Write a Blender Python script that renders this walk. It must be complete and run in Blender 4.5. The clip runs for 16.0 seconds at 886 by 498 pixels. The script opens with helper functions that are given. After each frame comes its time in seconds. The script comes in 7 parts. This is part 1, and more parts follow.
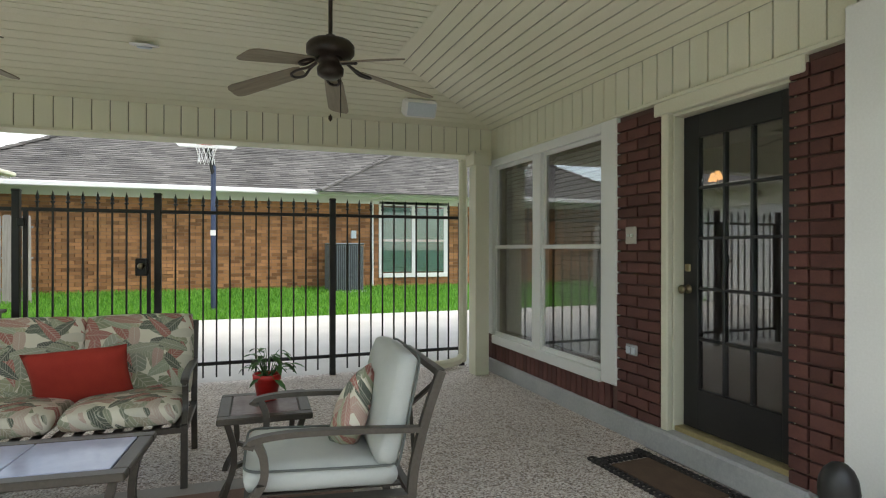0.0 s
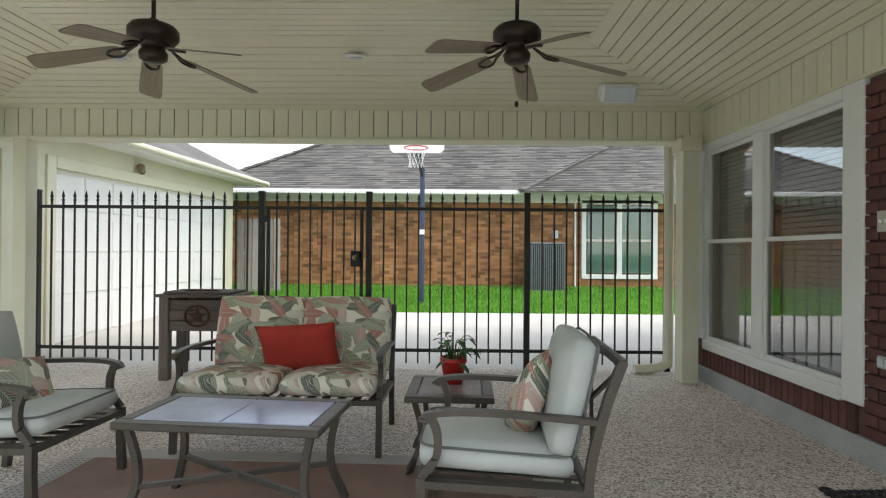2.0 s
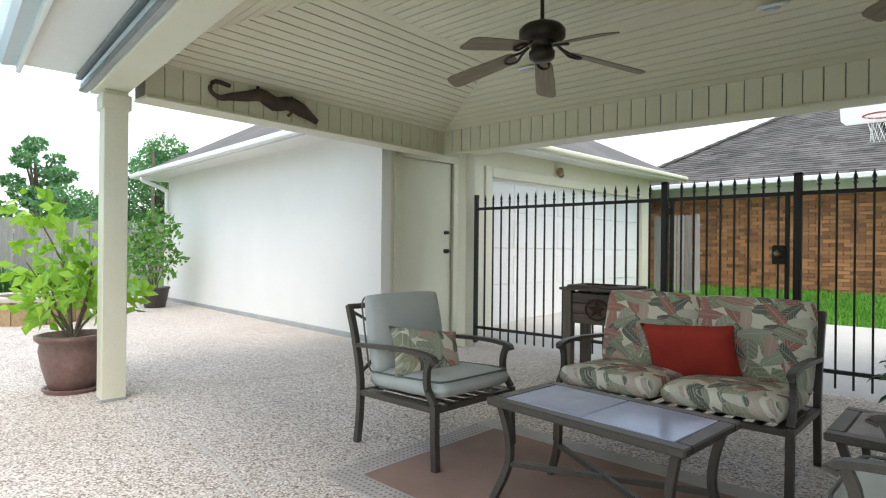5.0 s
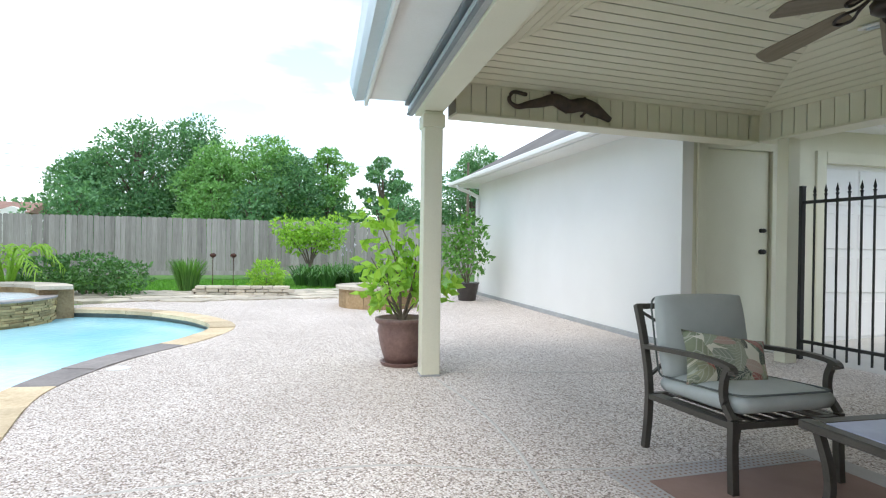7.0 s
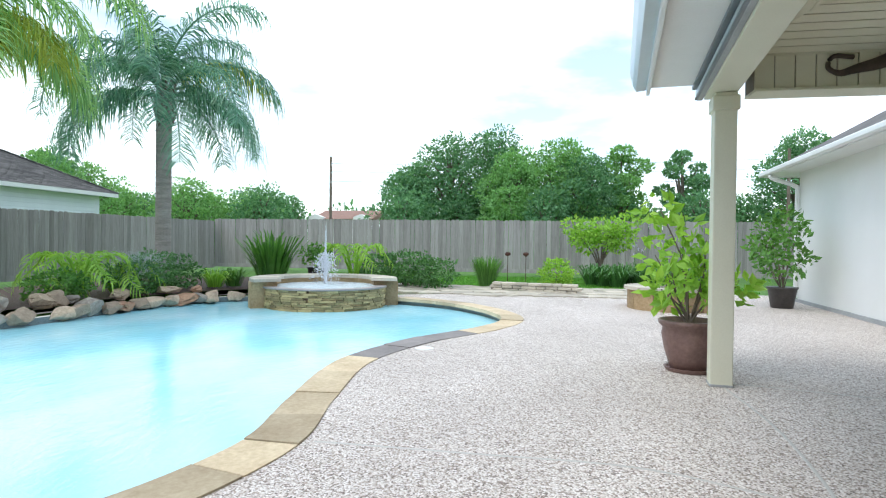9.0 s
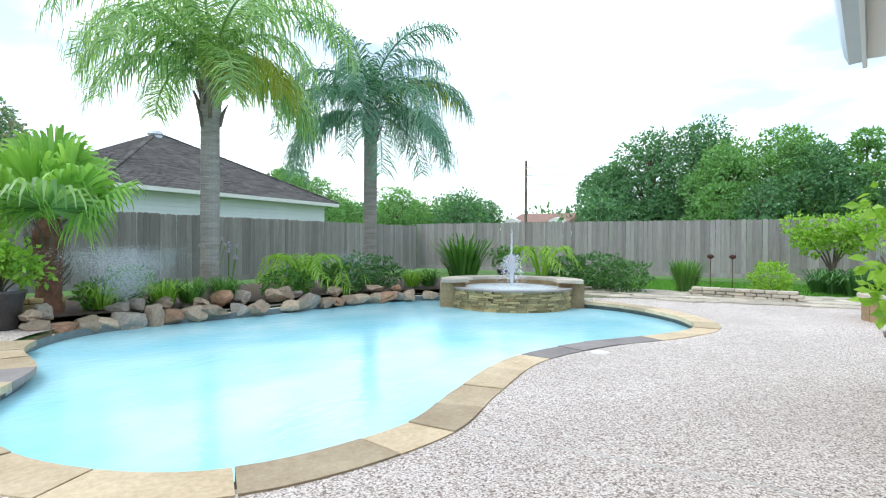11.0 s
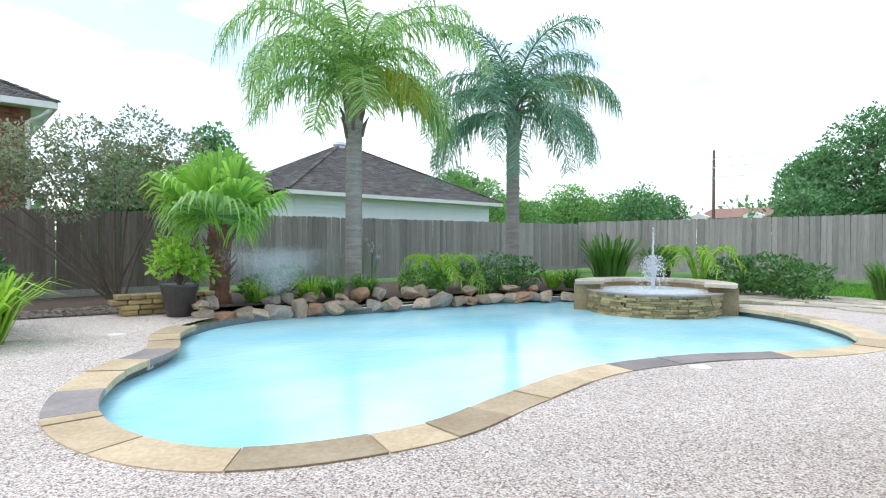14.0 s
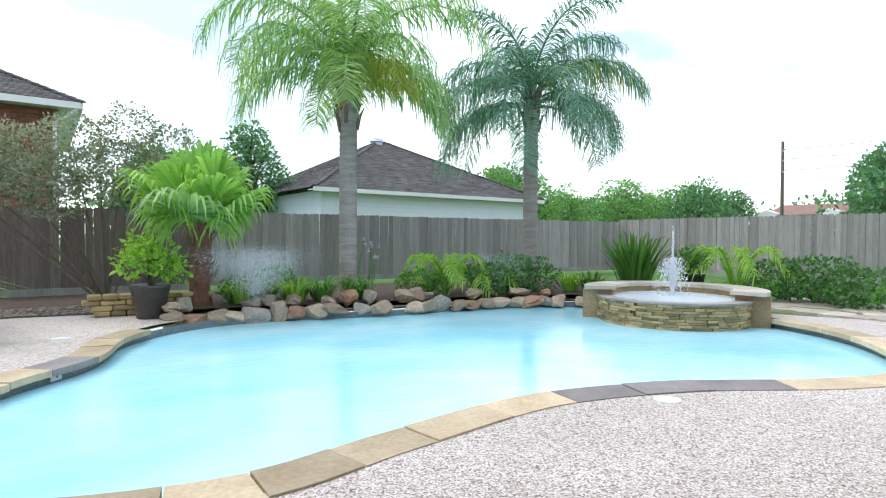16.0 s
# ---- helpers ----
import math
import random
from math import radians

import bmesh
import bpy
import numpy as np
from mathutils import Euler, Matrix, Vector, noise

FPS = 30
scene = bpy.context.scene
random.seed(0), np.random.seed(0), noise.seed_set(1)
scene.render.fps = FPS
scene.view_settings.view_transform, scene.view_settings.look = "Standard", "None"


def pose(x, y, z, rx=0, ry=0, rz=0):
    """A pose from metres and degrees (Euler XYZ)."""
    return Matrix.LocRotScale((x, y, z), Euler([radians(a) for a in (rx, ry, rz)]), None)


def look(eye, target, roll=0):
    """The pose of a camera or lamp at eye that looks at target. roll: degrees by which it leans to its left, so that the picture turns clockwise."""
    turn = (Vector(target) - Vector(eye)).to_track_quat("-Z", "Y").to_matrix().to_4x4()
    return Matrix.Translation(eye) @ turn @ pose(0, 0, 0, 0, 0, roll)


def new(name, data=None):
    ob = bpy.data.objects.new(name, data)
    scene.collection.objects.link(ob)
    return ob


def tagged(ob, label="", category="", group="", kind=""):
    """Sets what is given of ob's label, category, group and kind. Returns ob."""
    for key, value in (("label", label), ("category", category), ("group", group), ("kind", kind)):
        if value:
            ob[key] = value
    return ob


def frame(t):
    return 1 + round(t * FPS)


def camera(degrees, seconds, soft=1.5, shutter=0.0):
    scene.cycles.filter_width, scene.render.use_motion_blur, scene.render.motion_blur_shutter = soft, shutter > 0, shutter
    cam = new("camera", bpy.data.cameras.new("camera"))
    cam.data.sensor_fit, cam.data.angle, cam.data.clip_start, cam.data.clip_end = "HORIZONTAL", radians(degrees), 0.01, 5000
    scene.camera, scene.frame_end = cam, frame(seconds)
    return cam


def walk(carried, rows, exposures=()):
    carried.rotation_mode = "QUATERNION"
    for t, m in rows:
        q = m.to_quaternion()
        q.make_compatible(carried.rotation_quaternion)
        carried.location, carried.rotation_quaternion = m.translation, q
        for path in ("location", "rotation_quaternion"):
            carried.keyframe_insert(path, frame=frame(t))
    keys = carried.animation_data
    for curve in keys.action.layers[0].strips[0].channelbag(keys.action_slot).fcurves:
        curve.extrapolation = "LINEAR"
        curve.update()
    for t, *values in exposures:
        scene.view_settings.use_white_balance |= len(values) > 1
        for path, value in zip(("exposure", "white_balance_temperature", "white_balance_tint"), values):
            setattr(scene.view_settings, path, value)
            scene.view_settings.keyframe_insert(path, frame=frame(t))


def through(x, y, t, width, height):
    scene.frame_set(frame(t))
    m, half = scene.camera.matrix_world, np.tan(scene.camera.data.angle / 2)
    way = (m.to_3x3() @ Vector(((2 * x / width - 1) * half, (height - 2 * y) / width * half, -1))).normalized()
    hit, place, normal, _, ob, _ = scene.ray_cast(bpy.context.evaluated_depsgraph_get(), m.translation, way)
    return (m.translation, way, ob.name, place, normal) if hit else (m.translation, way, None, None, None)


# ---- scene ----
# the camera and its walk
cam = camera(75.6, 16.0, 1.15)
ROWS = [
    (0.0, 5.638, 1.090, 1.364, -20.02, -0.05, -0.07),
    (0.5, 5.660, 1.090, 1.340, -15.87, 0.01, -0.24),
    (1.0, 5.682, 1.092, 1.302, -11.28, 0.19, -0.17),
    (1.5, 5.743, 1.087, 1.279, -5.02, 0.28, -0.33),
    (2.0, 5.783, 1.152, 1.264, 0.52, 0.25, -0.45),
    (2.5, 5.846, 1.173, 1.258, 6.63, 0.13, -0.54),
    (3.0, 5.896, 1.234, 1.227, 11.36, 0.29, -0.68),
    (3.2, 5.916, 1.258, 1.224, 13.87, 0.35, -0.52),
    (5.3, 5.948, 1.505, 1.199, 46.19, -0.12, -0.63),
    (5.5, 5.960, 1.503, 1.201, 49.03, -0.18, -0.62),
    (6.0, 5.958, 1.507, 1.184, 55.96, -0.21, -0.68),
    (6.5, 5.980, 1.516, 1.180, 63.53, -0.25, -0.82),
    (7.0, 6.022, 1.541, 1.179, 71.23, -0.26, -0.86),
    (7.5, 6.032, 1.581, 1.172, 78.53, -0.30, -0.86),
    (8.0, 6.026, 1.619, 1.172, 86.10, -0.40, -0.91),
    (8.5, 6.051, 1.645, 1.159, 93.78, -0.48, -0.69),
    (9.0, 6.075, 1.687, 1.144, 100.22, -0.60, -0.76),
    (9.5, 6.086, 1.760, 1.129, 105.57, -0.63, -0.70),
    (10.0, 6.094, 1.835, 1.120, 110.83, -0.67, -0.74),
    (10.2, 6.087, 1.842, 1.127, 112.53, -0.61, -0.66),
    (12.3, 6.017, 2.347, 1.123, 130.92, -0.70, -0.31),
    (12.5, 5.998, 2.395, 1.124, 131.99, -0.75, -0.30),
    (13.0, 5.896, 2.510, 1.130, 134.23, -0.75, -0.40),
    (13.5, 5.677, 2.647, 1.164, 136.23, -0.78, -0.28),
    (14.0, 5.411, 2.806, 1.175, 138.42, -0.78, -0.24),
    (14.5, 5.102, 2.924, 1.180, 141.27, -0.87, -0.24),
    (15.0, 4.729, 2.976, 1.217, 142.66, -0.97, -0.35),
    (15.5, 4.342, 3.009, 1.223, 143.71, -1.00, -0.35),
    (16.0, 3.951, 2.958, 1.221, 144.73, -1.08, -0.42),
]
walk(cam, [(t, pose(x, y, z, 90 + pitch, roll, yaw)) for t, x, y, z, yaw, pitch, roll in ROWS],
     exposures=[(0.0, 1.42, 7200, 10), (3.2, 1.45, 7000, 11), (5.5, 1.2, 6750, 10), (7.0, 1.08, 6500, 10), (9.0, 0.92, 6350, 8), (12.5, 0.92, 6500, 11), (16.0, 0.92, 6500, 12)])

# world and sun: bright hazy summer sky
world = bpy.data.worlds.new("sky")
scene.world = world
world.use_nodes = True
wt = world.node_tree
wt.nodes.clear()
w_out = wt.nodes.new("ShaderNodeOutputWorld")
w_bg = wt.nodes.new("ShaderNodeBackground")
w_sky = wt.nodes.new("ShaderNodeTexSky")
w_sky.sky_type = "NISHITA"
w_sky.sun_disc = False
w_sky.sun_elevation = radians(62)
w_sky.sun_rotation = radians(133)
w_sky.air_density, w_sky.dust_density, w_sky.ozone_density = 1.0, 0.7, 1.0
w_tc = wt.nodes.new("ShaderNodeTexCoord")
w_map = wt.nodes.new("ShaderNodeMapping")
w_map.inputs["Scale"].default_value = (1.0, 1.0, 3.2)
w_noise = wt.nodes.new("ShaderNodeTexNoise")
w_noise.inputs["Scale"].default_value = 2.1
w_noise.inputs["Detail"].default_value = 7
w_noise.inputs["Roughness"].default_value = 0.55
w_ramp = wt.nodes.new("ShaderNodeValToRGB")
w_ramp.color_ramp.elements[0].position, w_ramp.color_ramp.elements[0].color = 0.42, (0.2, 0.2, 0.2, 1)
w_ramp.color_ramp.elements[1].position, w_ramp.color_ramp.elements[1].color = 0.7, (1, 1, 1, 1)
w_mix = wt.nodes.new("ShaderNodeMixRGB")
w_mix.inputs["Color2"].default_value = (8.5, 9.3, 9.9, 1)
wt.links.new(w_tc.outputs["Generated"], w_map.inputs["Vector"])
wt.links.new(w_map.outputs["Vector"], w_noise.inputs["Vector"])
wt.links.new(w_noise.outputs["Fac"], w_ramp.inputs["Fac"])
wt.links.new(w_ramp.outputs["Color"], w_mix.inputs["Fac"])
wt.links.new(w_sky.outputs["Color"], w_mix.inputs["Color1"])
wt.links.new(w_mix.outputs["Color"], w_bg.inputs["Color"])
wt.links.new(w_bg.outputs["Background"], w_out.inputs["Surface"])
w_bg.inputs["Strength"].default_value = 0.13
sun_data = bpy.data.lights.new("sun", "SUN")
sun_data.energy, sun_data.angle, sun_data.color = 0.8, radians(30), (1.0, 0.96, 0.9)
sun = new("sun", sun_data)
sun.matrix_world = look((26, -24, 56), (0, 0, 0))


# ---------------------------------------------------------------- helpers
def part(name, bm, material, parent=None, label="", smooth=False):
    """One mesh object from a bmesh, under a thing or a part."""
    me = bpy.data.meshes.new(name)
    bmesh.ops.recalc_face_normals(bm, faces=bm.faces)
    bm.to_mesh(me)
    bm.free()
    if smooth:
        me.polygons.foreach_set("use_smooth", [True] * len(me.polygons))
    if material:
        me.materials.append(material)
    ob = new(name, me)
    ob.parent = parent
    if label:
        ob["label"] = label
    return ob


def thing(name, label, category, m=None, group="", kind=""):
    """An empty at a thing's base."""
    e = new(name)
    e.empty_display_size = 0.1
    if m is not None:
        e.matrix_world = m
    return tagged(e, label, category, group, kind)


def mesh_thing(name, bm, material, label, category, m=None, group="", kind="", smooth=False):
    ob = part(name, bm, material, None, "", smooth)
    if m is not None:
        ob.matrix_world = m
    return tagged(ob, label, category, group, kind)


def add_box(bm, c, s, bevel=0.0, m=None, segs=1):
    r = bmesh.ops.create_cube(bm, size=1.0)
    vs = r["verts"]
    bmesh.ops.scale(bm, vec=s, verts=vs)
    if bevel:
        es = list({e for v in vs for e in v.link_edges})
        o = bmesh.ops.bevel(bm, geom=es, offset=bevel, segments=segs, affect="EDGES", profile=0.5)
        vs = list({v for f in o["faces"] for v in f.verts} | {v for v in vs if v.is_valid})
    bmesh.ops.translate(bm, vec=c, verts=vs)
    if m is not None:
        bmesh.ops.transform(bm, matrix=m, verts=vs)
    return vs


def box(c, s, bevel=0.0, m=None, segs=1):
    bm = bmesh.new()
    add_box(bm, c, s, bevel, m, segs)
    return bm


def span(x0, x1, y0, y1, z0, z1, bevel=0.0):
    return box(((x0 + x1) / 2, (y0 + y1) / 2, (z0 + z1) / 2), (abs(x1 - x0), abs(y1 - y0), abs(z1 - z0)), bevel)


def add_tube(bm, pts, radius, sides=8, flat=1.0, caps=True, up=None):
    """A tube along points; radius may be one number or one a point; flat squashes it across."""
    pts = [Vector(p) for p in pts]
    rad = radius if isinstance(radius, (list, tuple)) else [radius] * len(pts)
    rings = []
    for i, p in enumerate(pts):
        d = (pts[min(i + 1, len(pts) - 1)] - pts[max(i - 1, 0)]).normalized()
        ref = Vector(up) if up is not None else (Vector((0, 0, 1)) if abs(d.z) < 0.9 else Vector((0, 1, 0)))
        a = d.cross(ref).normalized()
        b = a.cross(d).normalized()
        rings.append([bm.verts.new(p + (a * math.cos(2 * math.pi * (k + 0.5) / sides) + b * math.sin(2 * math.pi * (k + 0.5) / sides) * flat) * rad[i])
                      for k in range(sides)])
    for r0, r1 in zip(rings, rings[1:]):
        for k in range(sides):
            bm.faces.new((r0[k], r0[(k + 1) % sides], r1[(k + 1) % sides], r1[k]))
    if caps:
        bm.faces.new(rings[0][::-1])
        bm.faces.new(rings[-1])


def tube(pts, radius, sides=8, flat=1.0, up=None):
    bm = bmesh.new()
    add_tube(bm, pts, radius, sides, flat, True, up)
    return bm


def add_lathe(bm, profile, sides=24, c=(0, 0, 0), squash=(1, 1)):
    """A turned shape from (radius, height) pairs."""
    rings = []
    for r, z in profile:
        rings.append([bm.verts.new((c[0] + r * squash[0] * math.cos(2 * math.pi * k / sides), c[1] + r * squash[1] * math.sin(2 * math.pi * k / sides), c[2] + z))
                      for k in range(sides)])
    for r0, r1 in zip(rings, rings[1:]):
        for k in range(sides):
            bm.faces.new((r0[k], r0[(k + 1) % sides], r1[(k + 1) % sides], r1[k]))
    bm.faces.new(rings[0][::-1])
    bm.faces.new(rings[-1])


def lathe(profile, sides=24, c=(0, 0, 0), squash=(1, 1)):
    bm = bmesh.new()
    add_lathe(bm, profile, sides, c, squash)
    return bm


def closed_curve(ctrl, n=8):
    """A smooth closed outline through control points."""
    out, k = [], len(ctrl)
    for i in range(k):
        p0, p1, p2, p3 = (Vector(ctrl[(i + j - 1) % k]) for j in range(4))
        for s in range(n):
            t = s / n
            out.append(0.5 * ((2 * p1) + (p2 - p0) * t + (2 * p0 - 5 * p1 + 4 * p2 - p3) * t * t + (3 * p1 - p0 - 3 * p2 + p3) * t ** 3))
    return out


def open_curve(ctrl, n=6):
    ctrl = [Vector(c) for c in ctrl]
    ctrl = [2 * ctrl[0] - ctrl[1]] + ctrl + [2 * ctrl[-1] - ctrl[-2]]
    out = []
    for i in range(1, len(ctrl) - 2):
        p0, p1, p2, p3 = ctrl[i - 1:i + 3]
        for s in range(n):
            t = s / n
            out.append(0.5 * ((2 * p1) + (p2 - p0) * t + (2 * p0 - 5 * p1 + 4 * p2 - p3) * t * t + (3 * p1 - p0 - 3 * p2 + p3) * t ** 3))
    out.append(ctrl[-2])
    return out


def outset(loop, d):
    """The closed outline moved outwards by d (outline runs clockwise or not: sign by area)."""
    k = len(loop)
    area = sum(loop[i].x * loop[(i + 1) % k].y - loop[(i + 1) % k].x * loop[i].y for i in range(k))
    sgn = 1 if area > 0 else -1
    out = []
    for i in range(k):
        t = (loop[(i + 1) % k] - loop[i - 1]).normalized()
        out.append(Vector((loop[i].x + sgn * t.y * d, loop[i].y - sgn * t.x * d)))
    return out


def sheet_with_hole(outer, inner, z):
    """A flat sheet between two outlines."""
    bm = bmesh.new()
    es = []
    for loop in (outer, inner):
        if not loop:
            continue
        vs = [bm.verts.new((p[0], p[1], z)) for p in loop]
        es += [bm.edges.new((vs[i], vs[(i + 1) % len(vs)])) for i in range(len(vs))]
    bmesh.ops.triangle_fill(bm, use_beauty=True, use_dissolve=False, edges=es, normal=(0, 0, 1))
    for f in bm.faces:
        if f.normal.z < 0:
            f.normal_flip()
    return bm


def shared_piece(name, me, parent, m):
    ob = new(name, me)
    ob.parent = parent
    ob.matrix_local = m
    return ob


def piece_mesh(name, bm, material):
    me = bpy.data.meshes.new(name)
    bmesh.ops.recalc_face_normals(bm, faces=bm.faces)
    bm.to_mesh(me)
    bm.free()
    me.materials.append(material)
    return me


# ---------------------------------------------------------------- materials
def material(name, rough=0.6, metal=0.0):
    m = bpy.data.materials.new(name)
    m.use_nodes = True
    b = m.node_tree.nodes["Principled BSDF"]
    b.inputs["Roughness"].default_value = rough
    b.inputs["Metallic"].default_value = metal
    return m, m.node_tree, b


def node(nt, kind, **inputs):
    n = nt.nodes.new(kind)
    for k, v in inputs.items():
        n.inputs[k.replace("_", " ")].default_value = v
    return n


def ramp(nt, fac, stops):
    r = nt.nodes.new("ShaderNodeValToRGB")
    els = r.color_ramp.elements
    while len(els) < len(stops):
        els.new(0.5)
    for e, (p, c) in zip(els, stops):
        e.position, e.color = p, (*c, 1)
    nt.links.new(fac, r.inputs["Fac"])
    return r.outputs["Color"]


def coords(nt, scale=(1, 1, 1), rot=(0, 0, 0), kind="Object"):
    tc = nt.nodes.new("ShaderNodeTexCoord")
    mp = nt.nodes.new("ShaderNodeMapping")
    mp.inputs["Scale"].default_value = scale
    mp.inputs["Rotation"].default_value = [radians(a) for a in rot]
    nt.links.new(tc.outputs[kind], mp.inputs["Vector"])
    return mp.outputs["Vector"]


def noise_fac(nt, vec, scale, detail=4, rough=0.55):
    n = node(nt, "ShaderNodeTexNoise", Scale=scale, Detail=detail, Roughness=rough)
    nt.links.new(vec, n.inputs["Vector"])
    return n.outputs["Fac"]


def mix(nt, fac, a, b, mode="MIX"):
    n = nt.nodes.new("ShaderNodeMixRGB")
    n.blend_type = mode
    for sock, v in (("Fac", fac), ("Color1", a), ("Color2", b)):
        if isinstance(v, (int, float)):
            n.inputs[sock].default_value = v
        elif isinstance(v, tuple):
            n.inputs[sock].default_value = (*v, 1)
        else:
            nt.links.new(v, n.inputs[sock])
    return n.outputs["Color"]


def bump(nt, bsdf, height, strength=0.3, distance=0.01):
    b = node(nt, "ShaderNodeBump", Strength=strength, Distance=distance)
    nt.links.new(height, b.inputs["Height"])
    nt.links.new(b.outputs["Normal"], bsdf.inputs["Normal"])


def mottled(name, c0, c1, scale=3.0, rough=0.6, metal=0.0, fine=40.0, bumps=0.15, dist=0.004, vary=0.0, stretch=(1, 1, 1), kind="Object"):
    """A surface of two tones: broad stains and fine grain, with a light relief."""
    m, nt, b = material(name, rough, metal)
    v = coords(nt, stretch, kind=kind)
    big = noise_fac(nt, v, scale, 4)
    small = noise_fac(nt, v, fine, 5, 0.65)
    fac = mix(nt, 0.5, big, small)
    col = ramp(nt, fac, [(0.32, c0), (0.68, c1)])
    if vary:
        oi = nt.nodes.new("ShaderNodeObjectInfo")
        geo = nt.nodes.new("ShaderNodeNewGeometry")
        add = nt.nodes.new("ShaderNodeMath")
        add.operation = "ADD"
        nt.links.new(oi.outputs["Random"], add.inputs[0])
        nt.links.new(geo.outputs["Random Per Island"], add.inputs[1])
        fr = nt.nodes.new("ShaderNodeMath")
        fr.operation = "FRACT"
        nt.links.new(add.outputs[0], fr.inputs[0])
        tone = ramp(nt, fr.outputs[0], [(0.0, (1 - vary,) * 3), (1.0, (1 + vary * 0.6,) * 3)])
        col = mix(nt, 1.0, col, tone, "MULTIPLY")
    nt.links.new(col, b.inputs["Base Color"])
    rr = nt.nodes.new("ShaderNodeMapRange")
    rr.inputs["To Min"].default_value, rr.inputs["To Max"].default_value = max(rough - 0.12, 0.02), min(rough + 0.12, 1)
    nt.links.new(small, rr.inputs["Value"])
    nt.links.new(rr.outputs["Result"], b.inputs["Roughness"])
    if bumps:
        bump(nt, b, small, bumps, dist)
    return m


def aggregate():
    """Exposed pebble concrete."""
    m, nt, b = material("pebble_concrete", 0.75)
    v = coords(nt)
    vo = node(nt, "ShaderNodeTexVoronoi", Scale=97.0)
    nt.links.new(v, vo.inputs["Vector"])
    sep = nt.nodes.new("ShaderNodeSeparateColor")
    nt.links.new(vo.outputs["Color"], sep.inputs["Color"])
    peb = ramp(nt, sep.outputs["Red"], [(0.0, (0.2, 0.16, 0.14)), (0.12, (0.37, 0.295, 0.245)), (0.3, (0.6, 0.52, 0.46)), (0.6, (0.75, 0.68, 0.625)), (0.85, (0.86, 0.81, 0.77))])
    edge = ramp(nt, vo.outputs["Distance"], [(0.0, (1, 1, 1)), (0.55, (0.92, 0.92, 0.92)), (0.8, (0.53, 0.5, 0.47))])
    col = mix(nt, 1.0, peb, edge, "MULTIPLY")
    stain = ramp(nt, noise_fac(nt, v, 0.7, 5), [(0.3, (0.86, 0.84, 0.82)), (0.7, (1.06, 1.05, 1.04))])
    col = mix(nt, 1.0, col, stain, "MULTIPLY")
    nt.links.new(col, b.inputs["Base Color"])
    inv = node(nt, "ShaderNodeMath")
    inv.operation = "SUBTRACT"
    inv.inputs[0].default_value = 1.0
    nt.links.new(vo.outputs["Distance"], inv.inputs[1])
    bump(nt, b, inv.outputs[0], 0.5, 0.004)
    return m


def weathered_wood(name, c0, c1, grain=(1, 1, 0.06), vary=0.35, rough=0.85):
    m, nt, b = material(name, rough)
    v = coords(nt, grain)
    oi = nt.nodes.new("ShaderNodeObjectInfo")
    off = nt.nodes.new("ShaderNodeVectorMath")
    off.operation = "ADD"
    nt.links.new(v, off.inputs[0])
    nt.links.new(oi.outputs["Random"], off.inputs[1])
    sc = nt.nodes.new("ShaderNodeVectorMath")
    sc.operation = "SCALE"
    sc.inputs["Scale"].default_value = 9.0
    nt.links.new(oi.outputs["Location"], sc.inputs[0])
    off2 = nt.nodes.new("ShaderNodeVectorMath")
    off2.operation = "ADD"
    nt.links.new(off.outputs[0], off2.inputs[0])
    nt.links.new(sc.outputs[0], off2.inputs[1])
    g = noise_fac(nt, off2.outputs[0], 45.0, 6, 0.7)
    s = noise_fac(nt, off2.outputs[0], 4.0, 3)
    col = ramp(nt, mix(nt, 0.45, g, s), [(0.33, c0), (0.67, c1)])
    tone = ramp(nt, oi.outputs["Random"], [(0.0, (1 - vary,) * 3), (1.0, (1 + vary * 0.5,) * 3)])
    col = mix(nt, 1.0, col, tone, "MULTIPLY")
    nt.links.new(col, b.inputs["Base Color"])
    bump(nt, b, g, 0.35, 0.004)
    return m


def glass(name, tint=(1, 1, 1), rough=0.0, clear=0.85, gloss=0.14):
    """A thin pane: clear with a real gloss."""
    m, nt, b = material(name, rough)
    nt.nodes.remove(b)
    out = nt.nodes["Material Output"]
    tr = nt.nodes.new("ShaderNodeBsdfTransparent")
    tr.inputs["Color"].default_value = (*[c * clear for c in tint], 1)
    gl = nt.nodes.new("ShaderNodeBsdfGlossy")
    gl.inputs["Roughness"].default_value = rough
    lw = node(nt, "ShaderNodeLayerWeight", Blend=0.5)
    pw = nt.nodes.new("ShaderNodeMath")
    pw.operation = "POWER"
    pw.inputs[1].default_value = 3.0
    nt.links.new(lw.outputs["Facing"], pw.inputs[0])
    ml = nt.nodes.new("ShaderNodeMath")
    ml.operation = "MULTIPLY_ADD"
    ml.inputs[1].default_value, ml.inputs[2].default_value = 0.6, gloss
    nt.links.new(pw.outputs[0], ml.inputs[0])
    ms = nt.nodes.new("ShaderNodeMixShader")
    nt.links.new(ml.outputs[0], ms.inputs["Fac"])
    nt.links.new(tr.outputs["BSDF"], ms.inputs[1])
    nt.links.new(gl.outputs["BSDF"], ms.inputs[2])
    nt.links.new(ms.outputs["Shader"], out.inputs["Surface"])
    return m


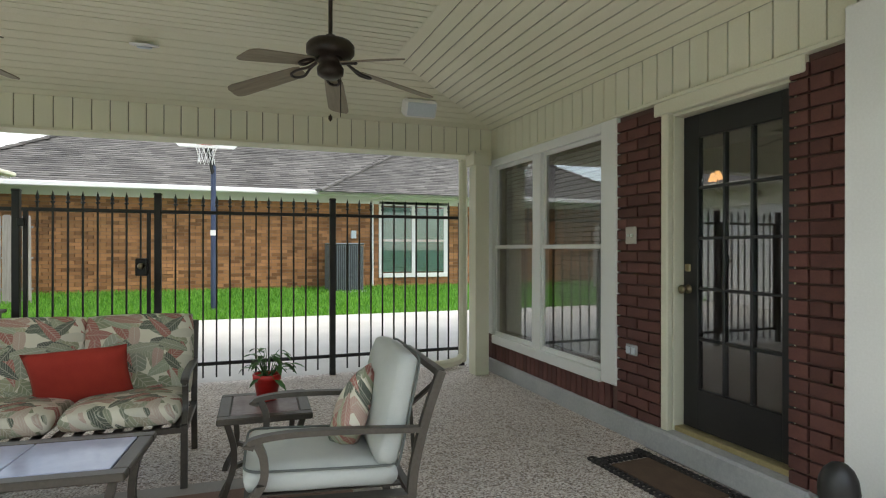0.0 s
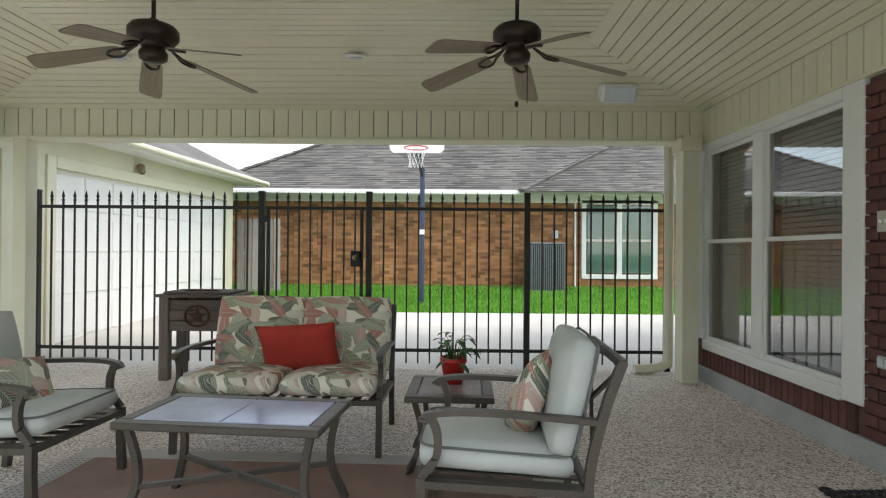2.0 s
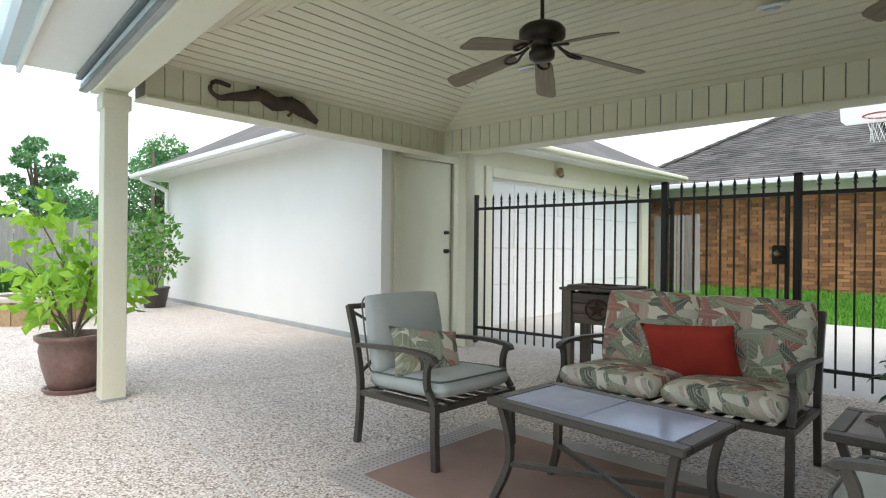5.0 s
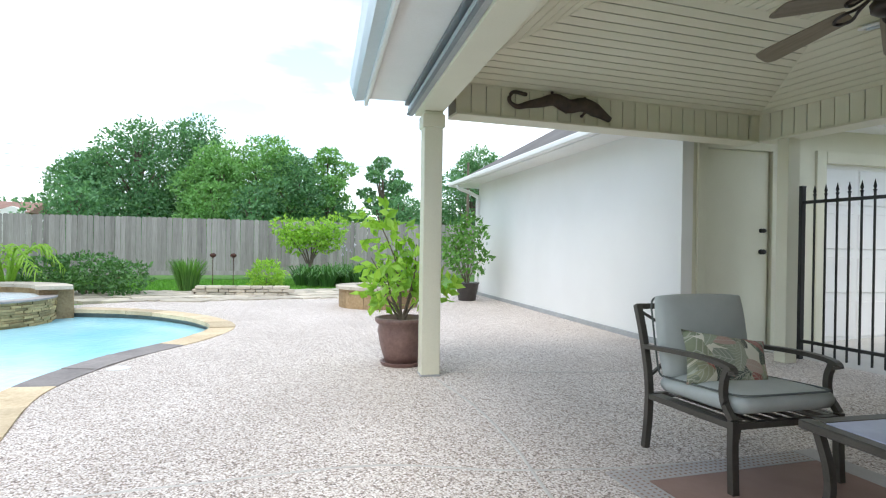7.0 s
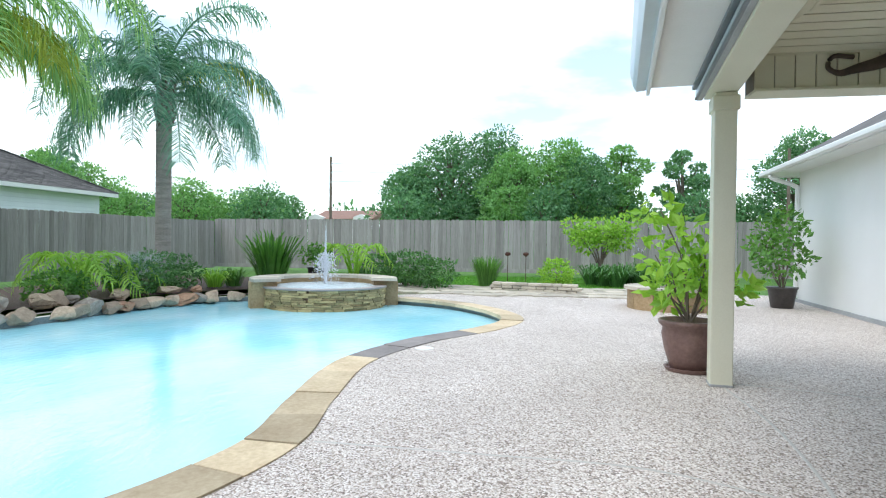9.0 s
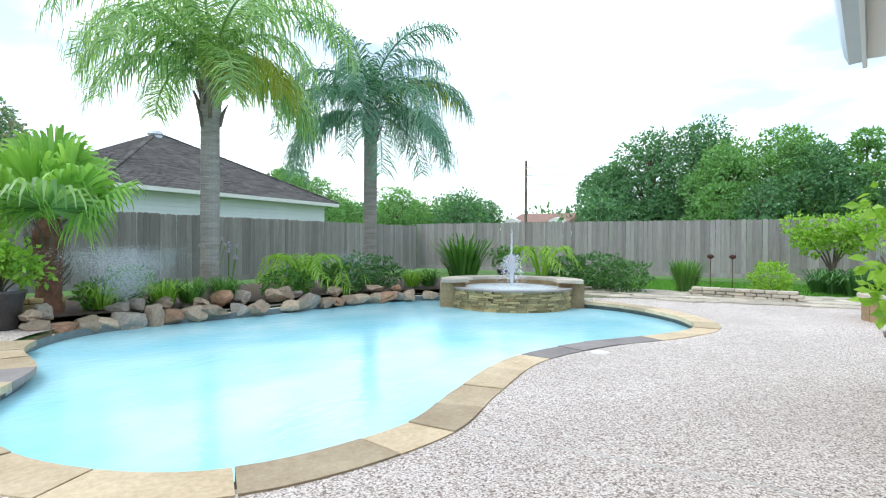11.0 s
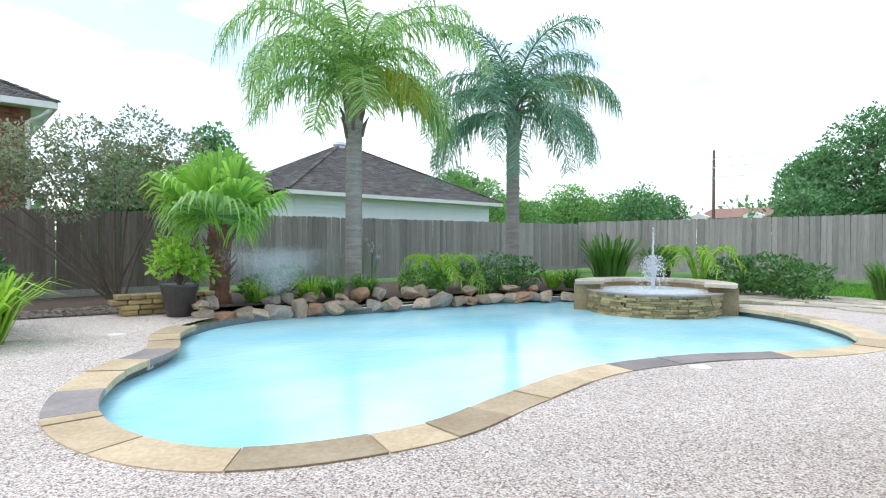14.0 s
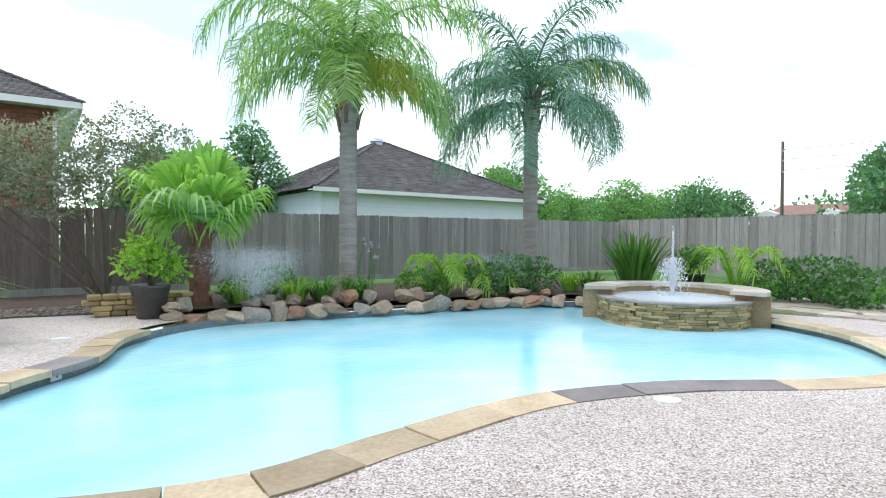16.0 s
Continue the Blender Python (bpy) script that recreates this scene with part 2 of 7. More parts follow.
def leafy(name, c0, c1, rough=0.5, through=0.35):
    """Leaves: tone varies leaf by leaf, light shines through."""
    m, nt, b = material(name, rough)
    geo = nt.nodes.new("ShaderNodeNewGeometry")
    v = coords(nt)
    big = noise_fac(nt, v, 1.7, 3)
    fac = mix(nt, 0.45, geo.outputs["Random Per Island"], big)
    col = ramp(nt, fac, [(0.2, c0), (0.8, c1)])
    nt.links.new(col, b.inputs["Base Color"])
    out = nt.nodes["Material Output"]
    tl = nt.nodes.new("ShaderNodeBsdfTranslucent")
    bright = mix(nt, 1.0, col, (1.3, 1.25, 0.7), "MULTIPLY")
    nt.links.new(bright, tl.inputs["Color"])
    ms = nt.nodes.new("ShaderNodeMixShader")
    ms.inputs["Fac"].default_value = through
    nt.links.new(b.outputs["BSDF"], ms.inputs[1])
    nt.links.new(tl.outputs["BSDF"], ms.inputs[2])
    nt.links.new(ms.outputs["Shader"], out.inputs["Surface"])
    return m


M_DECK = aggregate()
M_CONC = mottled("driveway_concrete", (0.44, 0.42, 0.38), (0.6, 0.57, 0.53), 1.2, 0.85, 0, 60, 0.2)
M_LEDGE = mottled("slab_concrete", (0.3, 0.31, 0.31), (0.46, 0.46, 0.45), 3, 0.8, 0, 50, 0.25)
M_LAWN = mottled("lawn_soil", (0.05, 0.13, 0.02), (0.12, 0.26, 0.04), 2, 0.9, 0, 80, 0.5, 0.02)
M_GRASS = leafy("grass_blades", (0.07, 0.24, 0.025), (0.2, 0.46, 0.07), 0.6, 0.4)
M_CREAM = mottled("cream_paint", (0.64, 0.615, 0.47), (0.73, 0.705, 0.56), 1.5, 0.55, 0, 90, 0.06)
M_CEIL = mottled("ceiling_paint", (0.68, 0.655, 0.49), (0.77, 0.745, 0.58), 1.3, 0.55, 0, 90, 0.05)
# dark tone that paints the shade in the grooves between cream boards
M_GROOVE_SHADE = mottled("groove_shade", (0.2, 0.18, 0.14), (0.27, 0.25, 0.2), 3, 0.8)
M_WHITE = mottled("white_paint", (0.72, 0.72, 0.69), (0.82, 0.82, 0.8), 1.5, 0.45, 0, 90, 0.05)
M_STUCCO = mottled("white_siding_paint", (0.76, 0.75, 0.71), (0.84, 0.83, 0.8), 0.8, 0.7, 0, 120, 0.12)
M_BRICK = mottled("red_brick", (0.085, 0.032, 0.027), (0.15, 0.058, 0.046), 6, 0.85, 0, 90, 0.4, 0.004, 0.25)
M_MORTAR = mottled("dark_mortar", (0.085, 0.045, 0.038), (0.14, 0.08, 0.066), 8, 0.95, 0, 120, 0.4)
M_BRICK2 = mottled("orange_brick", (0.26, 0.115, 0.045), (0.46, 0.225, 0.1), 2, 0.9, 0, 60, 0.3, 0.004, 0.45)
M_MORTAR2 = mottled("tan_mortar", (0.2, 0.12, 0.08), (0.32, 0.2, 0.13), 5, 0.95)
M_BLACK = mottled("black_iron", (0.008, 0.008, 0.008), (0.02, 0.02, 0.019), 8, 0.45, 0.0, 80, 0.1)
M_BLACKDOOR = mottled("black_door_paint", (0.008, 0.008, 0.009), (0.016, 0.016, 0.017), 4, 0.35, 0, 90, 0.08)
M_ROOF = mottled("asphalt_shingle", (0.075, 0.07, 0.066), (0.17, 0.158, 0.147), 0.9, 0.95, 0, 70, 0.5, 0.006, 0.4)
M_FENCEWOOD = weathered_wood("grey_fence_wood", (0.22, 0.2, 0.187), (0.43, 0.403, 0.378), (1, 1, 0.06), 0.24)
# browner fence wood, with part of the fence's shade darkened into its colour
M_FENCEDARK = weathered_wood("brown_shaded_fence_wood", (0.12, 0.095, 0.08), (0.26, 0.215, 0.185), (1, 1, 0.06), 0.24)
M_COPING = mottled("sandstone", (0.41, 0.3, 0.175), (0.69, 0.57, 0.385), 2.2, 0.8, 0, 30, 0.4, 0.006, 0.3)
M_COPING_GREY = mottled("grey_flagstone", (0.2, 0.18, 0.17), (0.36, 0.32, 0.3), 3, 0.8, 0, 30, 0.4, 0.006, 0.2)
M_PLASTER = mottled("pool_plaster", (0.72, 0.86, 0.9), (0.82, 0.92, 0.95), 1.0, 0.6)
M_TILE = mottled("waterline_tile", (0.1, 0.13, 0.14), (0.22, 0.25, 0.25), 9, 0.3, 0, 50, 0.2)
M_GLASS = glass("window_glass", gloss=0.15)
M_GLASS_FAR = glass("neighbour_window_glass", gloss=0.05)
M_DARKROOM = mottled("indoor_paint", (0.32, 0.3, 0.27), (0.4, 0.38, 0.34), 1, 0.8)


def pool_water():
    m, nt, b = material("pool_water", 0.04)
    b.inputs["Base Color"].default_value = (0.36, 0.78, 0.9, 1)
    b.inputs["IOR"].default_value = 1.33
    v = coords(nt, (1, 1.6, 1))
    big = noise_fac(nt, v, 0.45, 3)
    ang = ramp(nt, big, [(0.35, (0.34, 0.76, 0.9)), (0.7, (0.55, 0.9, 0.98))])
    nt.links.new(ang, b.inputs["Base Color"])
    w1 = noise_fac(nt, v, 7.0, 4, 0.6)
    bump(nt, b, w1, 0.18, 0.03)
    return m


M_WATER = pool_water()

# ---------------------------------------------------------------- ground, deck, pool
POOL = closed_curve([(4.63, -1.5), (4.25, -0.4), (3.2, 0.03), (2.2, -0.1), (0.8, -0.23), (-0.5, 0.15), (-1.7, 0.84), (-2.75, 1.06), (-4.0, 0.5), (-5.0, -0.6),
                     (-5.5, -2.7), (-4.7, -4.8), (-3.0, -5.45), (-0.9, -5.6), (1.0, -6.0), (2.2, -5.75), (3.09, -4.85), (3.5, -3.72), (4.26, -2.77)], 8)
COPE = outset(POOL, 0.31)

ground_bm = bmesh.new()
# the lot lies flat; beyond the drive it rises gently to the neighbour's house
hole = outset(POOL, 0.2)
es = []
gl = [(-400, -400), (400, -400), (400, 8.0), (-400, 8.0)]
for loop in (gl, hole):
    vs = [ground_bm.verts.new((p[0], p[1], -0.035)) for p in loop]
    es += [ground_bm.edges.new((vs[i], vs[(i + 1) % len(vs)])) for i in range(len(vs))]
bmesh.ops.triangle_fill(ground_bm, use_beauty=True, use_dissolve=False, edges=es, normal=(0, 0, 1))
prev = None
for y, z in ((8.0, -0.035), (11.4, 0.13), (12.5, 0.2), (15.7, 0.36), (20, 0.4), (400, 0.4)):
    row = [ground_bm.verts.new((-400, y, z)), ground_bm.verts.new((400, y, z))]
    if prev:
        ground_bm.faces.new((prev[0], prev[1], row[1], row[0]))
    prev = row
bmesh.ops.remove_doubles(ground_bm, verts=ground_bm.verts, dist=0.0005)
mesh_thing("ground", ground_bm, M_LAWN, "green lawn and soil around the house", "ground", kind="structure")

deck_outer = [Vector(p) for p in ((9.2, 7.36), (1.0, 7.36), (0.5, 6.4), (-8.6, 7.1), (-8.4, 3.2), (-6.9, 0.2), (-6.2, -1.2), (-5.8, -2.2), (-5.7, -4.4), (-4.7, -5.3),
                                  (-3, -5.8), (-0.9, -5.95), (1, -6.35), (2.2, -6.9), (3.4, -7.4), (5.2, -7.7), (9.2, -7.9))]
deck_bm = sheet_with_hole(deck_outer, outset(POOL, 0.22), 0.0)
mesh_thing("floor", deck_bm, M_DECK, "exposed pebble concrete pool deck and patio floor", "patio floor", kind="structure")
joint_bm = bmesh.new()
for ctrl in ([(1.1, 3.13, 0), (2.1, 3.14, 0), (3.0, 3.04, 0), (3.7, 2.9, 0), (5.4, 2.65, 0), (8.3, 2.45, 0)],
             [(3.0, 0.4, 0), (3.0, 1.3, 0), (3.02, 2.2, 0), (3.32, 2.97, 0), (3.5, 4.2, 0), (3.55, 7.2, 0)],
             [(0.96, 3.25, 0), (1.15, 4.0, 0), (1.4, 5.0, 0), (1.6, 6.3, 0)],
             [(0.9, 3.16, 0), (-2.5, 3.35, 0), (-6.5, 3.5, 0)],
             [(6.2, 2.6, 0), (6.3, -7.0, 0)]):
    add_tube(joint_bm, open_curve(ctrl, 5), 0.011, 6, 0.4)
mesh_thing("trim", joint_bm, M_CONC, "thin pale control joints cut in the deck", "joint", kind="structure")

# driveway, sloping up from the fence
drive = bmesh.new()
prevrow = None
for y, z in ((7.36, 0.0), (8.0, 0.004), (11.4, 0.165)):
    row = [drive.verts.new((x, y, z)) for x in (0.3, 26)]
    if prevrow:
        drive.faces.new((prevrow[0], prevrow[1], row[1], row[0]))
    prevrow = row
g = bmesh.ops.extrude_face_region(drive, geom=drive.faces[:])
bmesh.ops.translate(drive, vec=(0, 0, -0.09), verts=[v for v in g["geom"] if isinstance(v, bmesh.types.BMVert)])
mesh_thing("road", drive, M_CONC, "pale concrete driveway behind the iron fence", "driveway", kind="structure")

# pool shell and water
shell = bmesh.new()
rings = []
for loop, z in ((outset(POOL, 0.05), -0.03), (outset(POOL, 0.03), -0.5), (outset(POOL, -0.35), -1.25)):
    rings.append([shell.verts.new((p.x, p.y, z)) for p in loop])
for r0, r1 in zip(rings, rings[1:]):
    for k in range(len(r0)):
        shell.faces.new((r0[k], r0[(k + 1) % len(r0)], r1[(k + 1) % len(r0)], r1[k]))
shell.faces.new(rings[-1])
mesh_thing("pool_shell", shell, M_TILE, "tiled wall of the swimming pool", "pool", kind="structure")
wbm = sheet_with_hole(outset(POOL, 0.04), [], -0.13)
mesh_thing("water", wbm, M_WATER, "bright turquoise swimming pool water with light ripples", "water", kind="structure")

# coping: flat sandstones along the near edge
coping = thing("pool_coping", "tan and grey sandstone coping round the pool edge", "coping", kind="structure")
random.seed(4)
inner_l, outer_l = outset(POOL, -0.04), outset(POOL, 0.3)
NCOPE = len(POOL)
i = 0
while i < NCOPE:
    step = random.choice((3, 4, 4, 5))
    j = min(i + step, NCOPE)
    mid = POOL[min((i + j) // 2, NCOPE - 1)]
    if mid.y < -5.15 or (mid.x < -4.6 and mid.y < -1.6):
        i = j
        continue
    bm = bmesh.new()
    top = []
    for z in (0.012, -0.05):
        a = [bm.verts.new((*(inner_l[k % NCOPE].lerp(outer_l[k % NCOPE], 0.01)), z)) for k in range(i, j + 1)]
        b = [bm.verts.new((*outer_l[k % NCOPE], z)) for k in range(i, j + 1)]
        top.append((a, b))
    (a, b), (c, d) = top
    for k in range(len(a) - 1):
        bm.faces.new((a[k], a[k + 1], b[k + 1], b[k]))
        bm.faces.new((c[k], d[k], d[k + 1], c[k + 1]))
        bm.faces.new((a[k], c[k], c[k + 1], a[k + 1]))
        bm.faces.new((b[k], b[k + 1], d[k + 1], d[k]))
    bm.faces.new((a[0], b[0], d[0], c[0]))
    bm.faces.new((a[-1], c[-1], d[-1], b[-1]))
    # open a narrow joint
    tang = (POOL[j % NCOPE] - POOL[i]).normalized()
    for v in (a[0], b[0], c[0], d[0]):
        v.co += Vector((tang.x, tang.y, 0)) * 0.006
    for v in (a[-1], b[-1], c[-1], d[-1]):
        v.co -= Vector((tang.x, tang.y, 0)) * 0.006
    dz = random.uniform(-0.006, 0.004)
    for v in bm.verts:
        v.co.z += dz
    grey = (0.0 < -mid.x < 1.0 and -0.2 < mid.y < 0.45) or (0.05 < mid.x < 0.95 and -0.4 < mid.y < 0.2) or (mid.x > 4.2 and -2.3 < mid.y < -1.7)
    part("stone", bm, M_COPING_GREY if grey or random.random() < 0.05 else M_COPING, coping)
    i = j

# ---------------------------------------------------------------- the house: covered patio
WALLX = 8.33          # face of the brick
BEAM_Z = 2.40
TOPZ = 2.68           # top of the boarded band
REARY = 6.87          # inner face of the beam by the fence
LEFTX = 1.15          # inner face of the beam on the garage side
OUT = pose(1.07, 3.2, 0, 0, 0, -7.0)    # the outer edge of the roof, a little askew

# brick wall with a window and a door
wall = thing("wall_east", "dark red brick house wall with recessed mortar", "brick wall", kind="structure")
WIN = (4.66, 6.9, 0.42, 2.34)      # y0 y1 z0 z1 of the window with its trim
DOOR = (3.22, 4.14, 0.16, 2.27)
wb = bmesh.new()
for y0, y1, z0, z1 in ((WIN[0], WIN[1], 0.12, WIN[2]), (DOOR[1], WIN[0], 0.12, 3.2), (1.0, DOOR[0], 0.12, 3.2), (WIN[0], WIN[1], WIN[3], 3.2), (DOOR[0], DOOR[1], DOOR[3], 3.2), (WIN[1], 7.05, 0.12, 2.7)):
    add_box(wb, (WALLX + 0.11, (y0 + y1) / 2, (z0 + z1) / 2), (0.2, y1 - y0, z1 - z0))
part("backing", wb, M_MORTAR, wall)
mesh_thing("baseboard", span(WALLX - 0.03, WALLX + 0.2, 1.0, 7.05, -0.05, 0.15, 0.012), M_LEDGE, "grey concrete slab ledge under the brick wall", "slab edge", kind="structure")
mesh_thing("door_step", span(WALLX - 0.06, WALLX + 0.35, 3.1, 4.3, 0.002, 0.165, 0.015), M_LEDGE, "worn grey concrete step below the patio door", "door step", kind="structure")
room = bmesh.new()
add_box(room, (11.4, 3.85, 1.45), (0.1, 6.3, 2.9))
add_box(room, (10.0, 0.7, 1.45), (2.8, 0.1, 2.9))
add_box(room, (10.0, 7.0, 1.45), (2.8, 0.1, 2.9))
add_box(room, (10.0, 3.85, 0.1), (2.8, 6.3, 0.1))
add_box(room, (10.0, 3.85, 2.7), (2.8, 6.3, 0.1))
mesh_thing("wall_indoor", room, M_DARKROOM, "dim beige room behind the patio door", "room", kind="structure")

# boarded bands round the patio and the hipped ceiling
def band(name, p0, p1, thick, label, z0=BEAM_Z, z1=TOPZ, pitch=0.143):
    """A beam clad in upright grooved boards; p0 to p1 is its inner face seen with the patio on the left."""
    d = Vector((p1[0] - p0[0], p1[1] - p0[1], 0))
    n = Vector((-d.y, d.x, 0)).normalized()
    t = thing(name, label, "beam", kind="structure")
    bm = bmesh.new()
    L = d.length
    m = Matrix.Translation((p0[0], p0[1], 0)) @ Matrix(((d.x / L, n.x, 0, 0), (d.y / L, n.y, 0, 0), (0, 0, 1, 0), (0, 0, 0, 1)))
    add_box(bm, (L / 2, thick / 2 + 0.012, (z0 + z1) / 2 + 0.01), (L, thick, z1 - z0 + 0.02), 0, m)
    # dark core shows between the panels as painted groove shade
    part("backing", bm, M_GROOVE_SHADE, t)
    k = int(L / pitch)
    w = L / k
    me = piece_mesh("panel", box((0, 0, (z0 + z1) / 2), (w - 0.009, 0.02, z1 - z0 - 0.004), 0.002), M_CREAM)
    for q in range(k):
        shared_piece("panel", me, t, m @ Matrix.Translation((w * (q + 0.5), 0.008, 0)))
    part("trim", box((L / 2, thick / 2, z0 - 0.012), (L, thick + 0.06, 0.024), 0.003, m), M_CREAM, t)
    return t


band("beam_north", (LEFTX, REARY), (WALLX, REARY), 0.22, "cream boarded beam over the iron fence side")
band("beam_west", (LEFTX, 3.3), (LEFTX, REARY), 0.2, "cream boarded beam on the garage side")
band("beam_east", (WALLX - 0.015, REARY), (WALLX - 0.015, 2.6), 0.03, "cream boarded band above window and door", 2.36, TOPZ)
# outer beam, column, eave
M_GUTTER = mottled("gutter_metal", (0.5, 0.56, 0.6), (0.6, 0.66, 0.7), 2, 0.35, 0.2)
M_TRACK = mottled("track_metal", (0.14, 0.16, 0.17), (0.22, 0.25, 0.27), 3, 0.4, 0.3)
part_beam = thing("beam_south", "smooth cream beam along the open pool side", "beam", OUT, kind="structure")
part("beam_body", box((3.55, -0.11, 2.54), (7.5, 0.23, 0.28), 0.006), M_CREAM, part_beam)
for nm, oy, z, w, h, mat in (("track", -0.245, 2.485, 0.04, 0.13, M_LEDGE), ("track_lip", -0.272, 2.435, 0.028, 0.022, M_TRACK), ("track_rail", -0.27, 2.48, 0.02, 0.035, M_GUTTER), ("track_lip", -0.285, 2.53, 0.05, 0.03, M_TRACK)):
    part(nm, box((3.5, oy, z), (7.6, w, h), 0.003), mat, part_beam, "grey metal screen track along the beam")
eave = thing("roof_eave", "white soffit with pale blue-grey metal gutter", "eave", OUT, kind="structure")
part("soffit", box((3.6, -0.475, 2.565), (7.75, 0.37, 0.03), 0.003), M_WHITE, eave)
part("fascia", box((3.6, -0.675, 2.59), (7.8, 0.03, 0.2), 0.004), M_WHITE, eave)
gb = bmesh.new()
prof = [(-0.69, 2.70), (-0.69, 2.545), (-0.775, 2.535), (-0.805, 2.6), (-0.83, 2.70)]
va = [gb.verts.new((-0.32, y, z)) for y, z in prof]
vb = [gb.verts.new((7.5, y, z)) for y, z in prof]
for k in range(4):
    gb.faces.new((va[k], va[k + 1], vb[k + 1], vb[k]))
gb.faces.new(va)
part("gutter", gb, M_GUTTER, eave)
part("end_board", box((-0.29, -0.41, 2.64), (0.03, 0.5, 0.14), 0.004), M_WHITE, eave)

col = thing("wall_column", "slim cream square patio column with plain cap", "column", pose(1.03, 3.115, 0, 0, 0, -6.0), kind="structure")
part("shaft", box((0, 0, 1.2), (0.17, 0.17, 2.4), 0.006), M_CREAM, col)
part("cap", box((0, 0, 2.31), (0.205, 0.205, 0.12), 0.008), M_CREAM, col)
part("foot", box((0, 0, 0.01), (0.178, 0.178, 0.02), 0.003), M_LEDGE, col)
mesh_thing("wall_pilaster", span(8.2, 8.6, 2.5, 2.88, 0, 2.45, 0.008), M_WHITE, "white painted pilaster beside the brick", "pilaster", kind="structure")
pc = thing("wall_post", "cream corner post by the window", "post", kind="structure")
part("shaft", span(8.06, 8.22, 6.72, 6.9, 0, 2.42, 0.005), M_CREAM, pc)
part("cap", span(8.03, 8.24, 6.70, 6.93, 2.26, 2.385, 0.006), M_CREAM, pc)
pg = thing("wall_post", "cream corner post by the garage door", "post", kind="structure")
part("shaft", span(1.36, 1.5, 6.9, 7.06, 0, 2.42, 0.005), M_CREAM, pg)

# hipped board ceiling with a flat middle
def boards_on(bm, quad, n, gap=0.012, lift=0.006):
    """Boards as strips between two edges of a quad a-b and d-c, laid along a-b."""
    a, b, c, d = (Vector(q) for q in quad)
    nor = (b - a).cross(d - a).normalized()
    if nor.z > 0:
        nor = -nor
    L = ((d - a).length + (c - b).length) / 2
    for k in range(n):
        t0, t1 = k / n + gap / L / 2, (k + 1) / n - gap / L / 2
        ps = [a.lerp(d, t0), b.lerp(c, t0), b.lerp(c, t1), a.lerp(d, t1)]
        low = [bm.verts.new(p + nor * lift) for p in ps]
        hi = [bm.verts.new(p) for p in ps]
        bm.faces.new(low)
        for q in range(4):
            bm.faces.new((low[q], low[(q + 1) % 4], hi[(q + 1) % 4], hi[q]))


TRAY = 3.0
TX0, TX1, TY0, TY1 = 2.70, 6.92, 4.0, 5.83
ceil_pts = dict(a=(LEFTX, 3.16, TOPZ), b=(WALLX - 0.02, 2.28, TOPZ), c=(WALLX - 0.02, REARY, TOPZ), d=(LEFTX, REARY, TOPZ))
t_a, t_b, t_c, t_d = (TX0, TY0, TRAY), (TX1, TY0, TRAY), (TX1, TY1, TRAY), (TX0, TY1, TRAY)
cb = bmesh.new()
boards_on(cb, (ceil_pts["d"], ceil_pts["c"], t_c, t_d), 11)
boards_on(cb, (t_d, t_c, t_b, t_a), 18)
boards_on(cb, (ceil_pts["a"], ceil_pts["d"], t_d, t_a), 15)
boards_on(cb, (ceil_pts["c"], ceil_pts["b"], t_b, t_c), 14)
boards_on(cb, (ceil_pts["b"], ceil_pts["a"], t_a, t_b), 11)
for p, q in ((ceil_pts["d"], t_d), (ceil_pts["c"], t_c), (t_d, t_c), (t_d, t_a), (t_c, t_b)):
    add_tube(cb, [p, q], 0.014, 4, 0.6)
mesh_thing("ceiling", cb, M_CEIL, "cream tongue-and-groove hipped patio ceiling", "ceiling", kind="structure")
# dark sheet added just above the boards to darken their gaps like shade
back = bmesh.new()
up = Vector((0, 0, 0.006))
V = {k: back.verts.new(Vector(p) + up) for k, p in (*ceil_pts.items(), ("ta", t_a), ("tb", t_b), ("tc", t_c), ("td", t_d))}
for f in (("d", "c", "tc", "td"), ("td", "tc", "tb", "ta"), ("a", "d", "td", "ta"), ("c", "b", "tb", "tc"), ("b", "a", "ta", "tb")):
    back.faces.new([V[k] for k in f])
mesh_thing("ceiling_backing", back, M_GROOVE_SHADE, "dark backing sheet painted as shade in the ceiling board gaps", "ceiling", kind="structure")

# main roof over patio and house
rb = bmesh.new()
E0, E1 = OUT @ Vector((-0.32, -0.82, 2.72)), OUT @ Vector((7.7, -0.82, 2.72))
pts = [E0, E1, Vector((12, 2.0, 2.72)), Vector((12, 9.5, 2.72)), Vector((0.85, 7.35, 2.72)), Vector((4.2, 5.3, 4.1)), Vector((12, 5.3, 4.1))]
vs = [rb.verts.new(p) for p in pts]
for f in ((0, 1, 2, 6, 5), (3, 4, 5, 6), (4, 0, 5)):
    rb.faces.new([vs[k] for k in f])
mesh_thing("roof", rb, M_ROOF, "brown-grey asphalt shingle roof over the patio", "roof", kind="structure")
mesh_thing("wall_gable", span(0.86, 1.16, 3.3, 7.3, 2.66, 2.76), M_CREAM, "cream closing board above the garage side beam", "fascia", kind="structure")
mesh_thing("fascia_north", span(0.86, 8.6, 7.06, 7.3, 2.64, 2.76), M_CREAM, "cream closing board above the fence side beam", "fascia", kind="structure")

